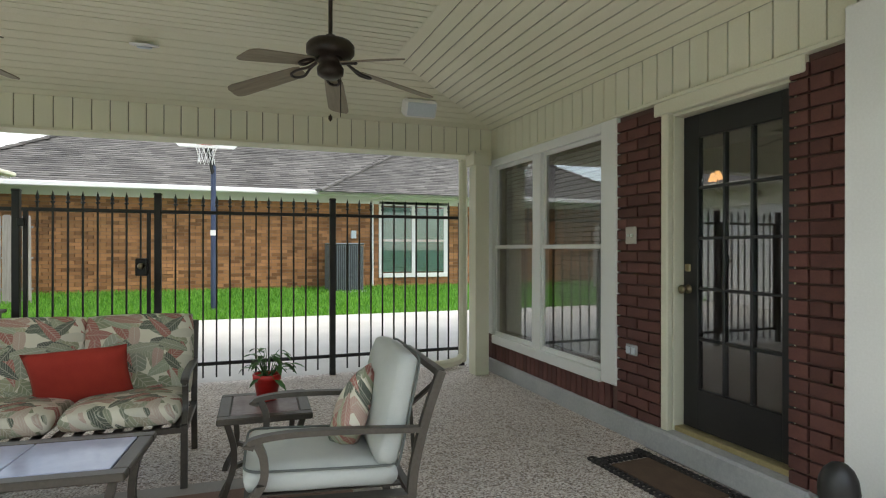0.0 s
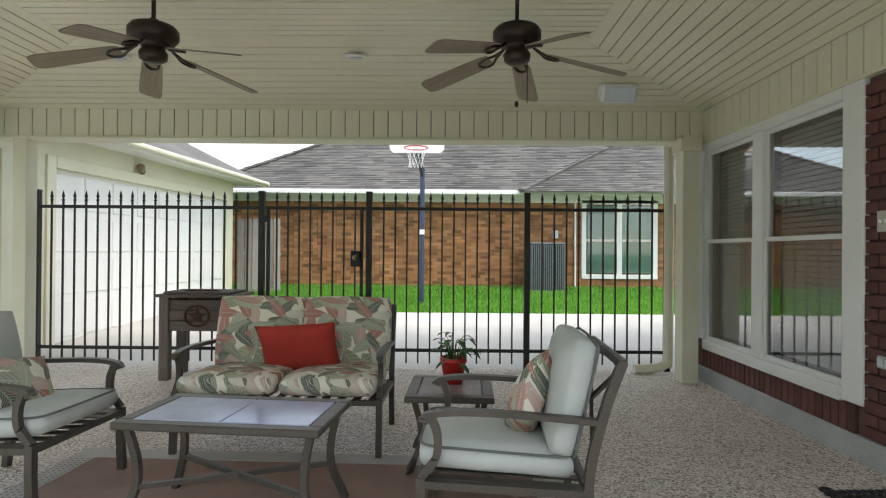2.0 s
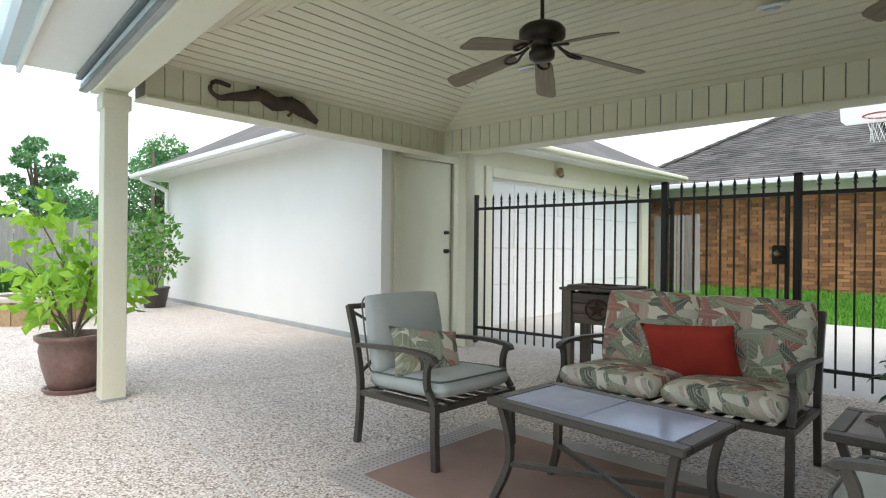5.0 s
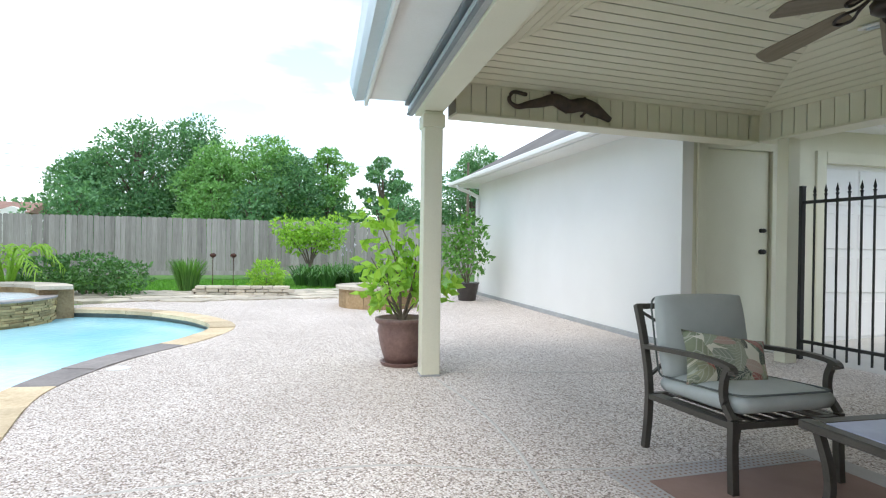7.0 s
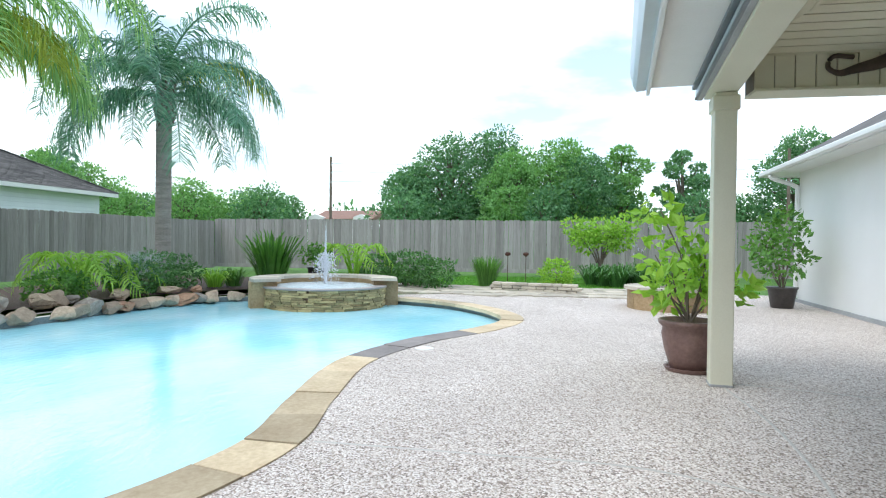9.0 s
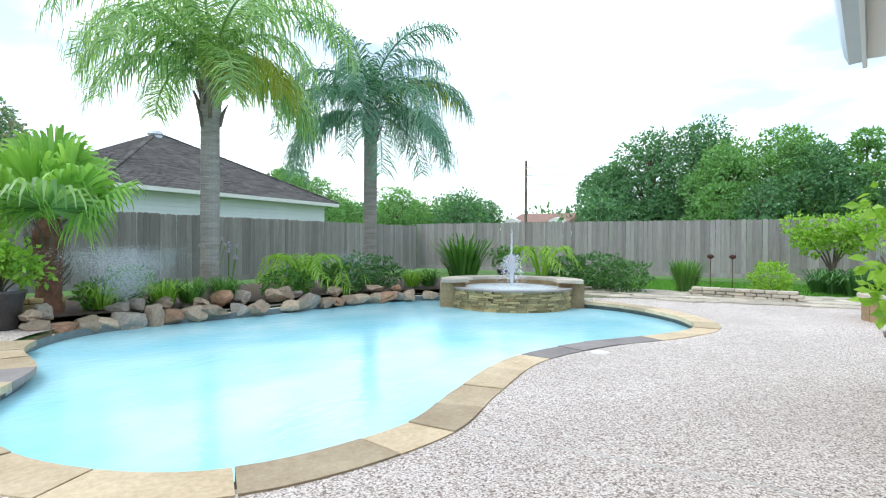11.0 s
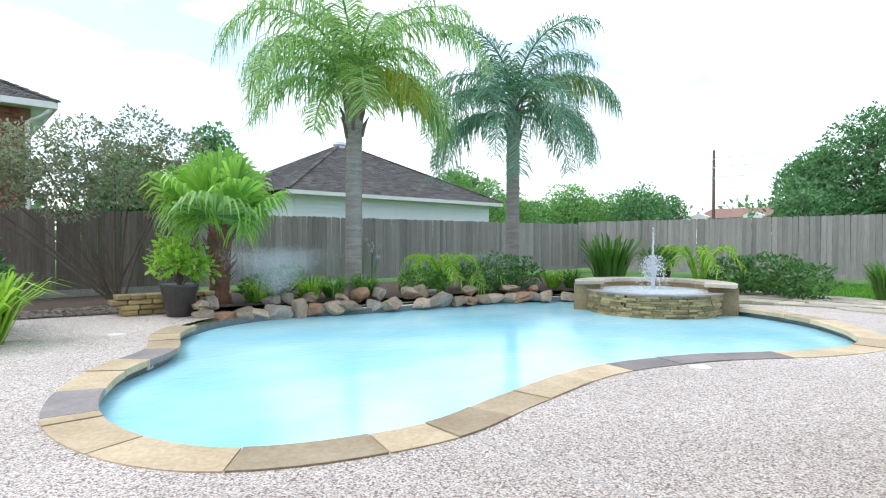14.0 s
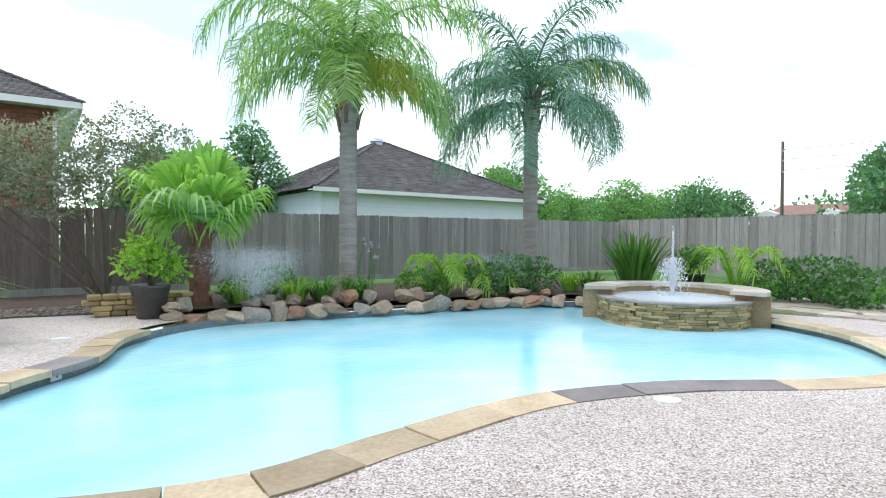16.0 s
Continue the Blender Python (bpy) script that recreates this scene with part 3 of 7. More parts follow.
# window of two double-hung sashes
win = thing("window_1", "white double window with two double-hung sashes and drawn blinds", "window", kind="structure")
y0, y1, z0, z1 = WIN
fx = WALLX
for nm, s in (("trim", (fx - 0.03, fx + 0.06, y0 - 0.02, y0 + 0.17, z0 - 0.08, z1 + 0.02)), ("trim", (fx - 0.03, fx + 0.06, y1 - 0.1, y1 + 0.02, z0, z1 + 0.02)),
              ("trim", (fx - 0.028, fx + 0.06, y0 + 0.17, y1 - 0.1, z1 - 0.08, z1 + 0.02)), ("window_sill", (fx - 0.045, fx + 0.06, y0 + 0.17, y1 - 0.1, z0 - 0.09, z0)), ("mullion", (fx - 0.02, fx + 0.08, 5.78, 5.93, z0, z1 - 0.08))):
    part(nm, span(*s, 0.006), M_WHITE, win)
for a, b in ((y0 + 0.17, 5.78), (5.93, y1 - 0.1)):
    zm = 1.38
    for za, zb, off in ((z0, zm + 0.02, -0.005), (zm - 0.02, z1 - 0.08, 0.015)):
        fb = bmesh.new()
        for s in ((fx + off, fx + off + 0.03, a, a + 0.035, za, zb), (fx + off, fx + off + 0.03, b - 0.035, b, za, zb),
                  (fx + off, fx + off + 0.03, a + 0.035, b - 0.035, za, za + 0.04), (fx + off, fx + off + 0.03, a + 0.035, b - 0.035, zb - 0.035, zb)):
            add_box(fb, ((s[0] + s[1]) / 2, (s[2] + s[3]) / 2, (s[4] + s[5]) / 2), (s[1] - s[0], s[3] - s[2], s[5] - s[4]), 0.003)
        part("window_frame", fb, M_WHITE, win)
        pane = part("pane", span(fx + off + 0.012, fx + off + 0.016, a + 0.03, b - 0.03, za + 0.03, zb - 0.03), M_GLASS, win)
        pane.visible_shadow = False
M_BLIND = mottled("blind_slats", (0.72, 0.72, 0.7), (0.82, 0.82, 0.8), 2, 0.6)
for a, b in ((y0 + 0.16, 5.79), (5.92, y1 - 0.09)):
    bl = thing("window_blind", "pale horizontal slat blind behind the window", "blind")
    me = piece_mesh("slat", box((0, 0, 0), (0.004, b - a - 0.02, 0.042), 0, pose(0, 0, 0, 0, 28, 0)), M_BLIND)
    for k in range(42):
        shared_piece("slat", me, bl, Matrix.Translation((fx + 0.14, (a + b) / 2, z0 + 0.06 + k * 0.042)))

# patio door with fifteen lights
door = thing("door_1", "black glazed patio door with fifteen panes, closed", "door", kind="structure")
dx = WALLX + 0.13
dy0, dy1, dz0, dz1 = 3.25, 4.11, 0.2, 2.23
for s in ((dx - 0.1, dx + 0.06, 4.11, 4.17, 0.165, 2.29), (dx - 0.1, dx + 0.06, 3.19, 3.25, 0.165, 2.29), (dx - 0.1, dx + 0.06, 3.25, 4.11, 2.235, 2.29)):
    part("jamb", span(*s, 0.004), M_CREAM, door)
part("architrave", span(WALLX - 0.02, WALLX + 0.03, 4.115, 4.18, 0.16, 2.3, 0.008), M_CREAM, door)
part("architrave", span(WALLX - 0.03, WALLX + 0.03, 3.15, 4.24, 2.25, 2.37, 0.008), M_CREAM, door)
part("threshold", span(dx - 0.09, dx + 0.05, 3.22, 4.14, 0.165, 0.198, 0.004), mottled("brass_sill", (0.4, 0.33, 0.16), (0.55, 0.46, 0.25), 5, 0.4, 0.6), door)
leaf = bmesh.new()
gy0, gy1, gz0, gz1 = dy0 + 0.13, dy1 - 0.13, 0.46, 2.08
for s in ((gy1, dy1 - 0.004, dz0, dz1), (dy0 + 0.004, gy0, dz0, dz1), (gy0, gy1, dz0, gz0), (gy0, gy1, gz1, dz1)):
    add_box(leaf, (dx, (s[0] + s[1]) / 2, (s[2] + s[3]) / 2), (0.045, s[1] - s[0], s[3] - s[2]), 0.003)
part("door_leaf", leaf, M_BLACKDOOR, door)
for k in (1, 2):
    y = gy0 + (gy1 - gy0) * k / 3
    part("glazing_bar", span(dx - 0.02, dx + 0.02, y - 0.01, y + 0.01, gz0, gz1, 0.004), M_BLACKDOOR, door)
for k in (1, 2, 3, 4):
    z = gz0 + (gz1 - gz0) * k / 5
    part("glazing_bar", span(dx - 0.019, dx + 0.019, gy0, gy1, z - 0.01, z + 0.01, 0.004), M_BLACKDOOR, door)
for a in range(3):
    for c in range(5):
        ya, yb = gy0 + (gy1 - gy0) * a / 3, gy0 + (gy1 - gy0) * (a + 1) / 3
        za, zb = gz0 + (gz1 - gz0) * c / 5, gz0 + (gz1 - gz0) * (c + 1) / 5
        p = part("pane", span(dx - 0.003, dx + 0.003, ya + 0.005, yb - 0.005, za + 0.005, zb - 0.005), M_GLASS, door)
        p.visible_shadow = False
M_KNOB = mottled("aged_brass", (0.2, 0.16, 0.1), (0.34, 0.28, 0.18), 12, 0.35, 0.9)
kn = bmesh.new()
add_lathe(kn, [(0.03, 0), (0.03, 0.008), (0.012, 0.012), (0.012, 0.035), (0.026, 0.045), (0.03, 0.06), (0.02, 0.072), (0.002, 0.074)], 14)
bmesh.ops.transform(kn, matrix=pose(dx - 0.022, 4.06, 1.10, 0, -90, 0), verts=kn.verts)
part("door_knob", kn, M_KNOB, door, smooth=True)
part("deadbolt", box((dx - 0.03, 4.06, 1.24), (0.02, 0.05, 0.05), 0.008), M_KNOB, door)
# two warm lamps inside
M_SHADE, nt_s, b_s = material("lit_lamp_shade", 0.6)
b_s.inputs["Base Color"].default_value = (0.9, 0.6, 0.3, 1)
b_s.inputs["Emission Color"].default_value = (1.0, 0.55, 0.2, 1)
b_s.inputs["Emission Strength"].default_value = 0.6
for px, py, pz in ((10.0, 5.4, 2.02), (9.92, 5.27, 2.02)):
    lamp = thing("wall_sconce", "small lit amber lamp shade on a scroll arm indoors", "lamp", pose(px, py, pz))
    part("shade", lathe([(0.02, 0.08), (0.052, 0.0), (0.048, 0.0), (0.016, 0.08)], 14), M_SHADE, lamp)
    part("arm", tube([(0, 0, 0), (0, 0, -0.07), (0.1, 0.03, -0.12), (0.3, 0.06, -0.1)], 0.008, 6), M_KNOB, lamp)
M_CAN, nt_c, b_c = material("downlight_glow", 0.5)
b_c.inputs["Emission Color"].default_value = (1, 0.9, 0.75, 1)
b_c.inputs["Emission Strength"].default_value = 7.0
dl = thing("downlight", "round lit recessed ceiling light indoors", "downlight", pose(10.6, 4.35, 2.69))
part("lens", lathe([(0.06, 0), (0.06, 0.01)], 16), M_CAN, dl)

# ---------------------------------------------------------------- garage
G = pose(0.57, 6.35, 0, 0, 0, -4.3)
gar = thing("garage", "white-painted single-storey garage with shingle roof", "garage", G)
part("wall_south", span(-7.7, 0.0, 0.0, 0.15, 0.03, 2.72), M_STUCCO, gar)
part("wall_west", span(-7.7, -7.55, 0.15, 7.16, 0.03, 2.72), M_STUCCO, gar)
for s in ((-0.12, 0.0, 0.15, 0.3, 0.0, 2.72), (-0.12, 0.0, 1.28, 2.05, 0, 2.72), (-0.12, 0.0, 0.3, 1.28, 2.42, 2.72), (-0.12, 0.0, 2.05, 6.85, 2.3, 2.72), (-0.12, 0.0, 6.85, 7.16, 0, 2.72)):
    part("wall_panel", span(*s), M_CREAM, gar)
part("slab_edge", span(-7.75, 0.02, -0.03, 0.0, -0.02, 0.07, 0.006), M_LEDGE, gar)
md = part("door", span(-0.07, -0.03, 0.32, 1.26, 0.03, 2.40, 0.004), M_CREAM, gar)
for z, r in ((1.43, 0.028), (1.17, 0.032)):
    kb = lathe([(r, 0), (r, 0.01), (0.012, 0.014), (0.012, 0.035), (r, 0.045), (r * 0.8, 0.07), (0.003, 0.072)], 12)
    bmesh.ops.transform(kb, matrix=pose(-0.03, 1.15, z, 0, 90, 0), verts=kb.verts)
    part("door_knob", kb, M_BLACK, md, smooth=True)
for s in ((-0.005, 0.03, 0.2, 0.32, 0.02, 2.44), (-0.005, 0.03, 1.26, 1.36, 0.02, 2.44), (-0.005, 0.03, 0.2, 1.36, 2.40, 2.5)):
    part("door_trim", span(*s, 0.005), M_CREAM, gar)
gd = part("garage_door", span(-0.1, -0.06, 2.07, 6.83, 0.02, 2.3), M_STUCCO, gar)
pm = piece_mesh("panel", box((0, 0, 0), (0.02, 0.52, 0.46), 0.012), M_STUCCO)
for r in range(4):
    for c in range(8):
        shared_piece("panel", pm, gd, Matrix.Translation((-0.055, 2.37 + c * 0.593, 0.32 + r * 0.565)))
for s in ((-0.01, 0.035, 1.93, 2.08, 0.02, 2.45), (-0.01, 0.035, 6.82, 6.96, 0.02, 2.45), (-0.008, 0.04, 2.08, 6.82, 2.3, 2.45)):
    part("door_trim", span(*s, 0.005), M_CREAM, gar)
# eaves, gutter and roof
gr = bmesh.new()
X0, X1, Y0, Y1, ZE, ZR = -8.25, 0.5, -0.55, 7.75, 2.78, 5.2
e = [gr.verts.new(p) for p in ((X0, Y0, ZE), (X1, Y0, ZE), (X1, Y1, ZE), (X0, Y1, ZE), (-3.8, 3.5, ZR), (-3.8, 3.8, ZR))]
for f in ((0, 1, 4), (1, 2, 5, 4), (2, 3, 5), (3, 0, 4, 5)):
    gr.faces.new([e[k] for k in f])
part("roof", gr, M_ROOF, gar)
part("soffit", span(X0 + 0.02, X1 - 0.02, Y0 + 0.02, Y1 - 0.02, 2.72, 2.735), M_WHITE, gar)
for s in ((X0, X1, Y0, Y0 + 0.02, 2.68, 2.78), (X1 - 0.02, X1, Y0, Y1, 2.68, 2.78), (X0, X0 + 0.02, Y0, Y1, 2.68, 2.78)):
    part("fascia", span(*s), M_WHITE, gar)
part("gutter", span(X0 - 0.02, X1 + 0.02, Y0 - 0.1, Y0, 2.69, 2.79, 0.02), M_WHITE, gar)
part("gutter", span(X1, X1 + 0.1, Y0, Y1, 2.71, 2.79, 0.02), M_CREAM, gar)
part("downspout", tube(open_curve([(-7.55, -0.58, 2.7), (-7.55, -0.56, 2.6), (-7.6, -0.1, 2.42), (-7.6, -0.07, 2.2), (-7.6, -0.07, 0.1)]), 0.045, 8), M_WHITE, gar)
fl = part("flood_light", lathe([(0.05, 0), (0.05, 0.02), (0.02, 0.03), (0.02, 0.08), (0.055, 0.1), (0.06, 0.2), (0.045, 0.21)], 14), M_KNOB, gar)
fl.matrix_local = pose(0.02, 3.9, 2.5, 60, 60, 0)

# ---------------------------------------------------------------- iron fence
def picket_mesh():
    bm = bmesh.new()
    add_box(bm, (0, 0, 0.92), (0.016, 0.016, 1.72))
    add_lathe(bm, [(0.006, 1.775), (0.02, 1.79), (0.02, 1.797), (0.008, 1.805), (0.018, 1.83), (0.001, 1.9)], 6)
    return piece_mesh("picket", bm, M_BLACK)


PICKET = picket_mesh()
FY_ = 7.3


def fence_panel(xa, xb, label, gate=False):
    t = thing("metal_gate" if gate else "iron_fence", label, "gate" if gate else "fence", pose(xa, FY_, 0), "iron fence panels")
    L = xb - xa
    for z in (0.2, 1.72):
        part("rail", box((L / 2, 0, z), (L, 0.03, 0.035), 0.003), M_BLACK, t)
    n = round(L / 0.128)
    for k in range(1, n):
        shared_piece("picket", PICKET, t, Matrix.Translation((L * k / n, 0, 0)))
    if gate:
        for x in (0.03, L - 0.05):
            part("gate_frame", box((x, 0, 0.95), (0.035, 0.035, 1.56), 0.003), M_BLACK, t)
        part("lock_box", box((L - 0.11, -0.01, 1.18), (0.11, 0.06, 0.17), 0.01), M_BLACK, t)
        kb = lathe([(0.03, 0), (0.03, 0.01), (0.012, 0.015), (0.012, 0.04), (0.028, 0.05), (0.02, 0.07), (0.003, 0.072)], 12)
        bmesh.ops.transform(kb, matrix=pose(L - 0.11, -0.04, 1.19, 90, 0, 0), verts=kb.verts)
        part("gate_knob", kb, M_KNOB, t, smooth=True)
        for z in (0.35, 1.6):
            part("hinge", box((0.0, -0.03, z), (0.06, 0.03, 0.07), 0.006), M_BLACK, t)
    return t


for x in (1.33, 3.77, 4.93, 6.63, 8.13):
    post = thing("fence_post", "square black iron fence post with a low cap", "fence post", pose(x, FY_, 0), "iron fence posts")
    part("shaft", box((0, 0, 0.93), (0.062, 0.062, 1.9), 0.004), M_BLACK, post)
    part("cap", box((0, 0, 1.89), (0.072, 0.072, 0.025), 0.008), M_BLACK, post)
fence_panel(1.36, 3.74, "black iron fence panel with spear-topped pickets")
fence_panel(3.81, 4.9, "black iron garden gate with lock box, closed", True)
fence_panel(4.96, 6.6, "black iron fence panel with spear-topped pickets")
fence_panel(6.66, 8.1, "black iron fence panel with spear-topped pickets")

# ---------------------------------------------------------------- neighbour's brick house
NH_Y = 15.7
nh = thing("neighbour_house", "single-storey orange brick house with grey shingle roof", "house", pose(0, NH_Y, 0))
part("wall", span(0, 16, 0.03, 0.3, 0.2, 2.75), M_MORTAR2, nh)
rows_v, rows_f = [], []
random.seed(8)
BW, BH = 0.245, 0.081
for r in range(31):
    z = 0.28 + r * BH
    x = 0.0 + (r % 2) * BW / 2
    while x < 14.5:
        if not (9.2 < x + BW / 2 < 11.05 and 0.58 < z < 2.55):
            b0 = len(rows_v)
            dyv = random.uniform(-0.004, 0.004)
            for yy in (0.0 + dyv, 0.04):
                for xx, zz in ((x, z), (x + BW - 0.012, z), (x + BW - 0.012, z + BH - 0.012), (x, z + BH - 0.012)):
                    rows_v.append((xx, yy, zz))
            rows_f += [(b0, b0 + 1, b0 + 2, b0 + 3), (b0, b0 + 4, b0 + 5, b0 + 1), (b0 + 1, b0 + 5, b0 + 6, b0 + 2), (b0 + 3, b0 + 2, b0 + 6, b0 + 7), (b0, b0 + 3, b0 + 7, b0 + 4)]
        x += BW
me = bpy.data.meshes.new("bricks")
me.from_pydata(rows_v, [], rows_f)
me.materials.append(M_BRICK2)
bo = new("bricks", me)
bo.parent = nh
tagged(bo, kind="stuff")
part("frieze", span(0, 16, -0.03, 0.05, 2.52, 2.75, 0.004), M_WHITE, nh)
part("soffit", span(-0.6, 16.5, -0.5, 0.05, 2.72, 2.75), M_WHITE, nh)
part("gutter", span(-0.6, 16.5, -0.6, -0.5, 2.66, 2.78, 0.02), M_WHITE, nh)


def shingle_slope(bm, a, b, c, d, course=0.15, tab=0.33, seed=1):
    """Overlapping shingle tabs on a roof plane: a-b along the eave, d-c along the ridge."""
    rnd = random.Random(seed)
    a, b, c, d = (Vector(p) for p in (a, b, c, d))
    nor = (b - a).cross(d - a).normalized()
    if nor.z < 0:
        nor = -nor
    n = max(1, int((d - a).length / course)) if (d - a).length > (c - b).length else max(1, int((c - b).length / course))
    for k in range(n):
        l0, r0, l1, r1 = a.lerp(d, k / n), b.lerp(c, k / n), a.lerp(d, (k + 1.1) / n), b.lerp(c, (k + 1.1) / n)
        L = (r0 - l0).length
        if L < 0.1:
            continue
        m = max(1, int(L / tab))
        sh = (k % 2) * 0.5 / m
        for q in range(m + (k % 2)):
            s0, s1 = max(0, q / m - sh), min(1, (q + 1) / m - sh)
            if s1 - s0 < 0.01:
                continue
            h = rnd.uniform(0.012, 0.02)
            lo0, lo1, hi1, hi0 = l0.lerp(r0, s0 + 0.004 / L), l0.lerp(r0, s1 - 0.004 / L), l1.lerp(r1, s1 - 0.004 / L), l1.lerp(r1, s0 + 0.004 / L)
            v = [bm.verts.new(p) for p in (lo0 + nor * h, lo1 + nor * h, hi1 + nor * 0.002, hi0 + nor * 0.002, lo0, lo1)]
            bm.faces.new(v[:4])
            bm.faces.new((v[4], v[5], v[1], v[0]))


def hip_roof(parent, x0, x1, y0, ze, run, pitch, seed=1, sides=(True, True), caps=True):
    """Front slope with hips at the ends; eave at y0, ridge run metres behind."""
    h = run * pitch
    xl, xr = x0 + (run if sides[0] else 0), x1 - (run if sides[1] else 0)
    bm = bmesh.new()
    shingle_slope(bm, (x0, y0, ze), (x1, y0, ze), (xr, y0 + run, ze + h), (xl, y0 + run, ze + h), seed=seed)
    fs = [[(x0, y0, ze - 0.01), (x1, y0, ze - 0.01), (xr, y0 + run, ze + h - 0.01), (xl, y0 + run, ze + h - 0.01)],
          [(x1, y0 + 2 * run, ze), (x0, y0 + 2 * run, ze), (xl, y0 + run, ze + h - 0.01), (xr, y0 + run, ze + h - 0.01)]]
    if sides[0]:
        shingle_slope(bm, (x0, y0 + 2 * run, ze), (x0, y0, ze), (xl, y0 + run, ze + h), (xl, y0 + run, ze + h), seed=seed + 1)
        fs.append([(x0, y0 + 2 * run, ze - 0.01), (x0, y0, ze - 0.01), (xl, y0 + run, ze + h - 0.01)])
    if sides[1]:
        shingle_slope(bm, (x1, y0, ze), (x1, y0 + 2 * run, ze), (xr, y0 + run, ze + h), (xr, y0 + run, ze + h), seed=seed + 2)
        fs.append([(x1, y0, ze - 0.01), (x1, y0 + 2 * run, ze - 0.01), (xr, y0 + run, ze + h - 0.01)])
    for f in fs:
        bm.faces.new([bm.verts.new(p) for p in f])
    if caps:
        ends = [((xl, y0 + run, ze + h + 0.01), (xr, y0 + run, ze + h + 0.01))]
        if sides[0]:
            ends.append(((x0, y0, ze + 0.01), (xl, y0 + run, ze + h + 0.01)))
        if sides[1]:
            ends.append(((x1, y0, ze + 0.01), (xr, y0 + run, ze + h + 0.01)))
        for p, q in ends:
            p, q = Vector(p), Vector(q)
            n = int((q - p).length / 0.3)
            for k in range(n):
                c0, c1 = p.lerp(q, k / n), p.lerp(q, (k + 1.15) / n)
                add_tube(bm, [c0 + Vector((0, 0, 0.02)), c1], 0.11, 6, 0.35)
    return part("roof", bm, M_ROOF, parent)


hip_roof(nh, -0.6, 20, -0.55, 2.78, 7.2, 0.6, 3)
hip_roof(nh, 7.5, 22, -0.9, 2.72, 5.0, 0.55, 9)
mesh_v = part("vent_pipe", lathe([(0.09, -0.5), (0.09, 0.25), (0.16, 0.27), (0.16, 0.33), (0.1, 0.38)], 12), M_GUTTER, nh)
mesh_v.matrix_local = pose(3.6, 3.0, 4.75)
nw = part("window", span(8.95, 11.15, -0.05, 0.02, 0.5, 0.62, 0.01), M_WHITE, nh)
for s in ((8.95, 9.08, -0.03, 0.03, 0.62, 2.62), (11.02, 11.15, -0.03, 0.03, 0.62, 2.62), (9.08, 11.02, -0.03, 0.03, 2.5, 2.62), (9.98, 10.12, -0.025, 0.03, 0.62, 2.5), (9.08, 9.98, -0.02, 0.03, 1.5, 1.57), (10.12, 11.02, -0.02, 0.03, 1.5, 1.57)):
    part("window_frame", span(*s, 0.006), M_WHITE, nw)
M_GREENBLIND = mottled("green_blind", (0.2, 0.42, 0.37), (0.32, 0.56, 0.5), 2, 0.6)
for xa, xb in ((9.08, 9.98), (10.12, 11.02)):
    sm = piece_mesh("slat", box((0, 0, 0), (xb - xa - 0.02, 0.004, 0.05), 0, pose(0, 0, 0, 30, 0, 0)), M_GREENBLIND)
    for k in range(36):
        shared_piece("slat", sm, nw, Matrix.Translation(((xa + xb) / 2, 0.0, 0.68 + k * 0.05)))
    pn = part("pane", span(xa, xb, -0.024, -0.02, 0.62, 2.5), M_GLASS_FAR, nw)
    pn.visible_shadow = False
nw.matrix_local = pose(1.357, 0, 0.128) @ Matrix.Diagonal((0.873, 1, 0.943, 1))
# ---------------------------------------------------------------- house bricks, small wall fittings
random.seed(11)
CH, BL = 0.0795, 0.232
brick_me = piece_mesh("brick", box((0, 0, 0), (0.03, BL - 0.012, CH - 0.012), 0.003), M_BRICK)
half_me = piece_mesh("brick", box((0, 0, 0), (0.03, BL / 2 - 0.012, CH - 0.012), 0.003), M_BRICK)
sold_me = piece_mesh("brick", box((0, 0, 0), (0.03, 0.068, 0.19), 0.003), M_BRICK)


def lay_bricks(ya, yb, za, zb):
    r, z = 0, za + CH / 2
    while z + CH / 2 < zb + 0.01:
        y = ya
        first = r % 2
        while y < yb - 0.05:
            use_half = first or (yb - y) < BL * 0.8
            w = BL / 2 if use_half else BL
            shared_piece("brick", half_me if use_half else brick_me, wall, pose(WALLX + random.uniform(-0.002, 0.003) - 0.002, y + w / 2, z))
            y += w
            first = 0
        r, z = r + 1, z + CH


lay_bricks(4.185, 4.64, 0.155, 2.35)
lay_bricks(2.9, 3.2, 0.155, 2.35)
for k in range(29):
    shared_piece("brick", sold_me, wall, pose(WALLX, 4.76 + k * 0.078, 0.245))

M_PLATE = mottled("plate_plastic", (0.42, 0.38, 0.32), (0.5, 0.46, 0.4), 5, 0.4)
sw = thing("light_switch", "beige light switch plate on the brick", "light switch", pose(WALLX - 0.02, 4.48, 1.46))
part("plate", box((0, 0, 0), (0.012, 0.115, 0.125), 0.004), M_PLATE, sw)
part("toggle", box((-0.012, 0.022, 0), (0.02, 0.012, 0.024), 0.003), M_WHITE, sw)
part("toggle", box((-0.012, -0.022, 0), (0.02, 0.012, 0.024), 0.003), M_WHITE, sw)
ou = thing("wall_socket", "grey weatherproof outdoor socket on the brick", "socket", pose(WALLX - 0.02, 4.47, 0.64))
part("plate", box((0, 0, 0), (0.014, 0.12, 0.075), 0.004), M_LEDGE, ou)
for dy in (-0.028, 0.028):
    part("cover", box((-0.012, dy, 0), (0.014, 0.045, 0.055), 0.006), M_GUTTER, ou)

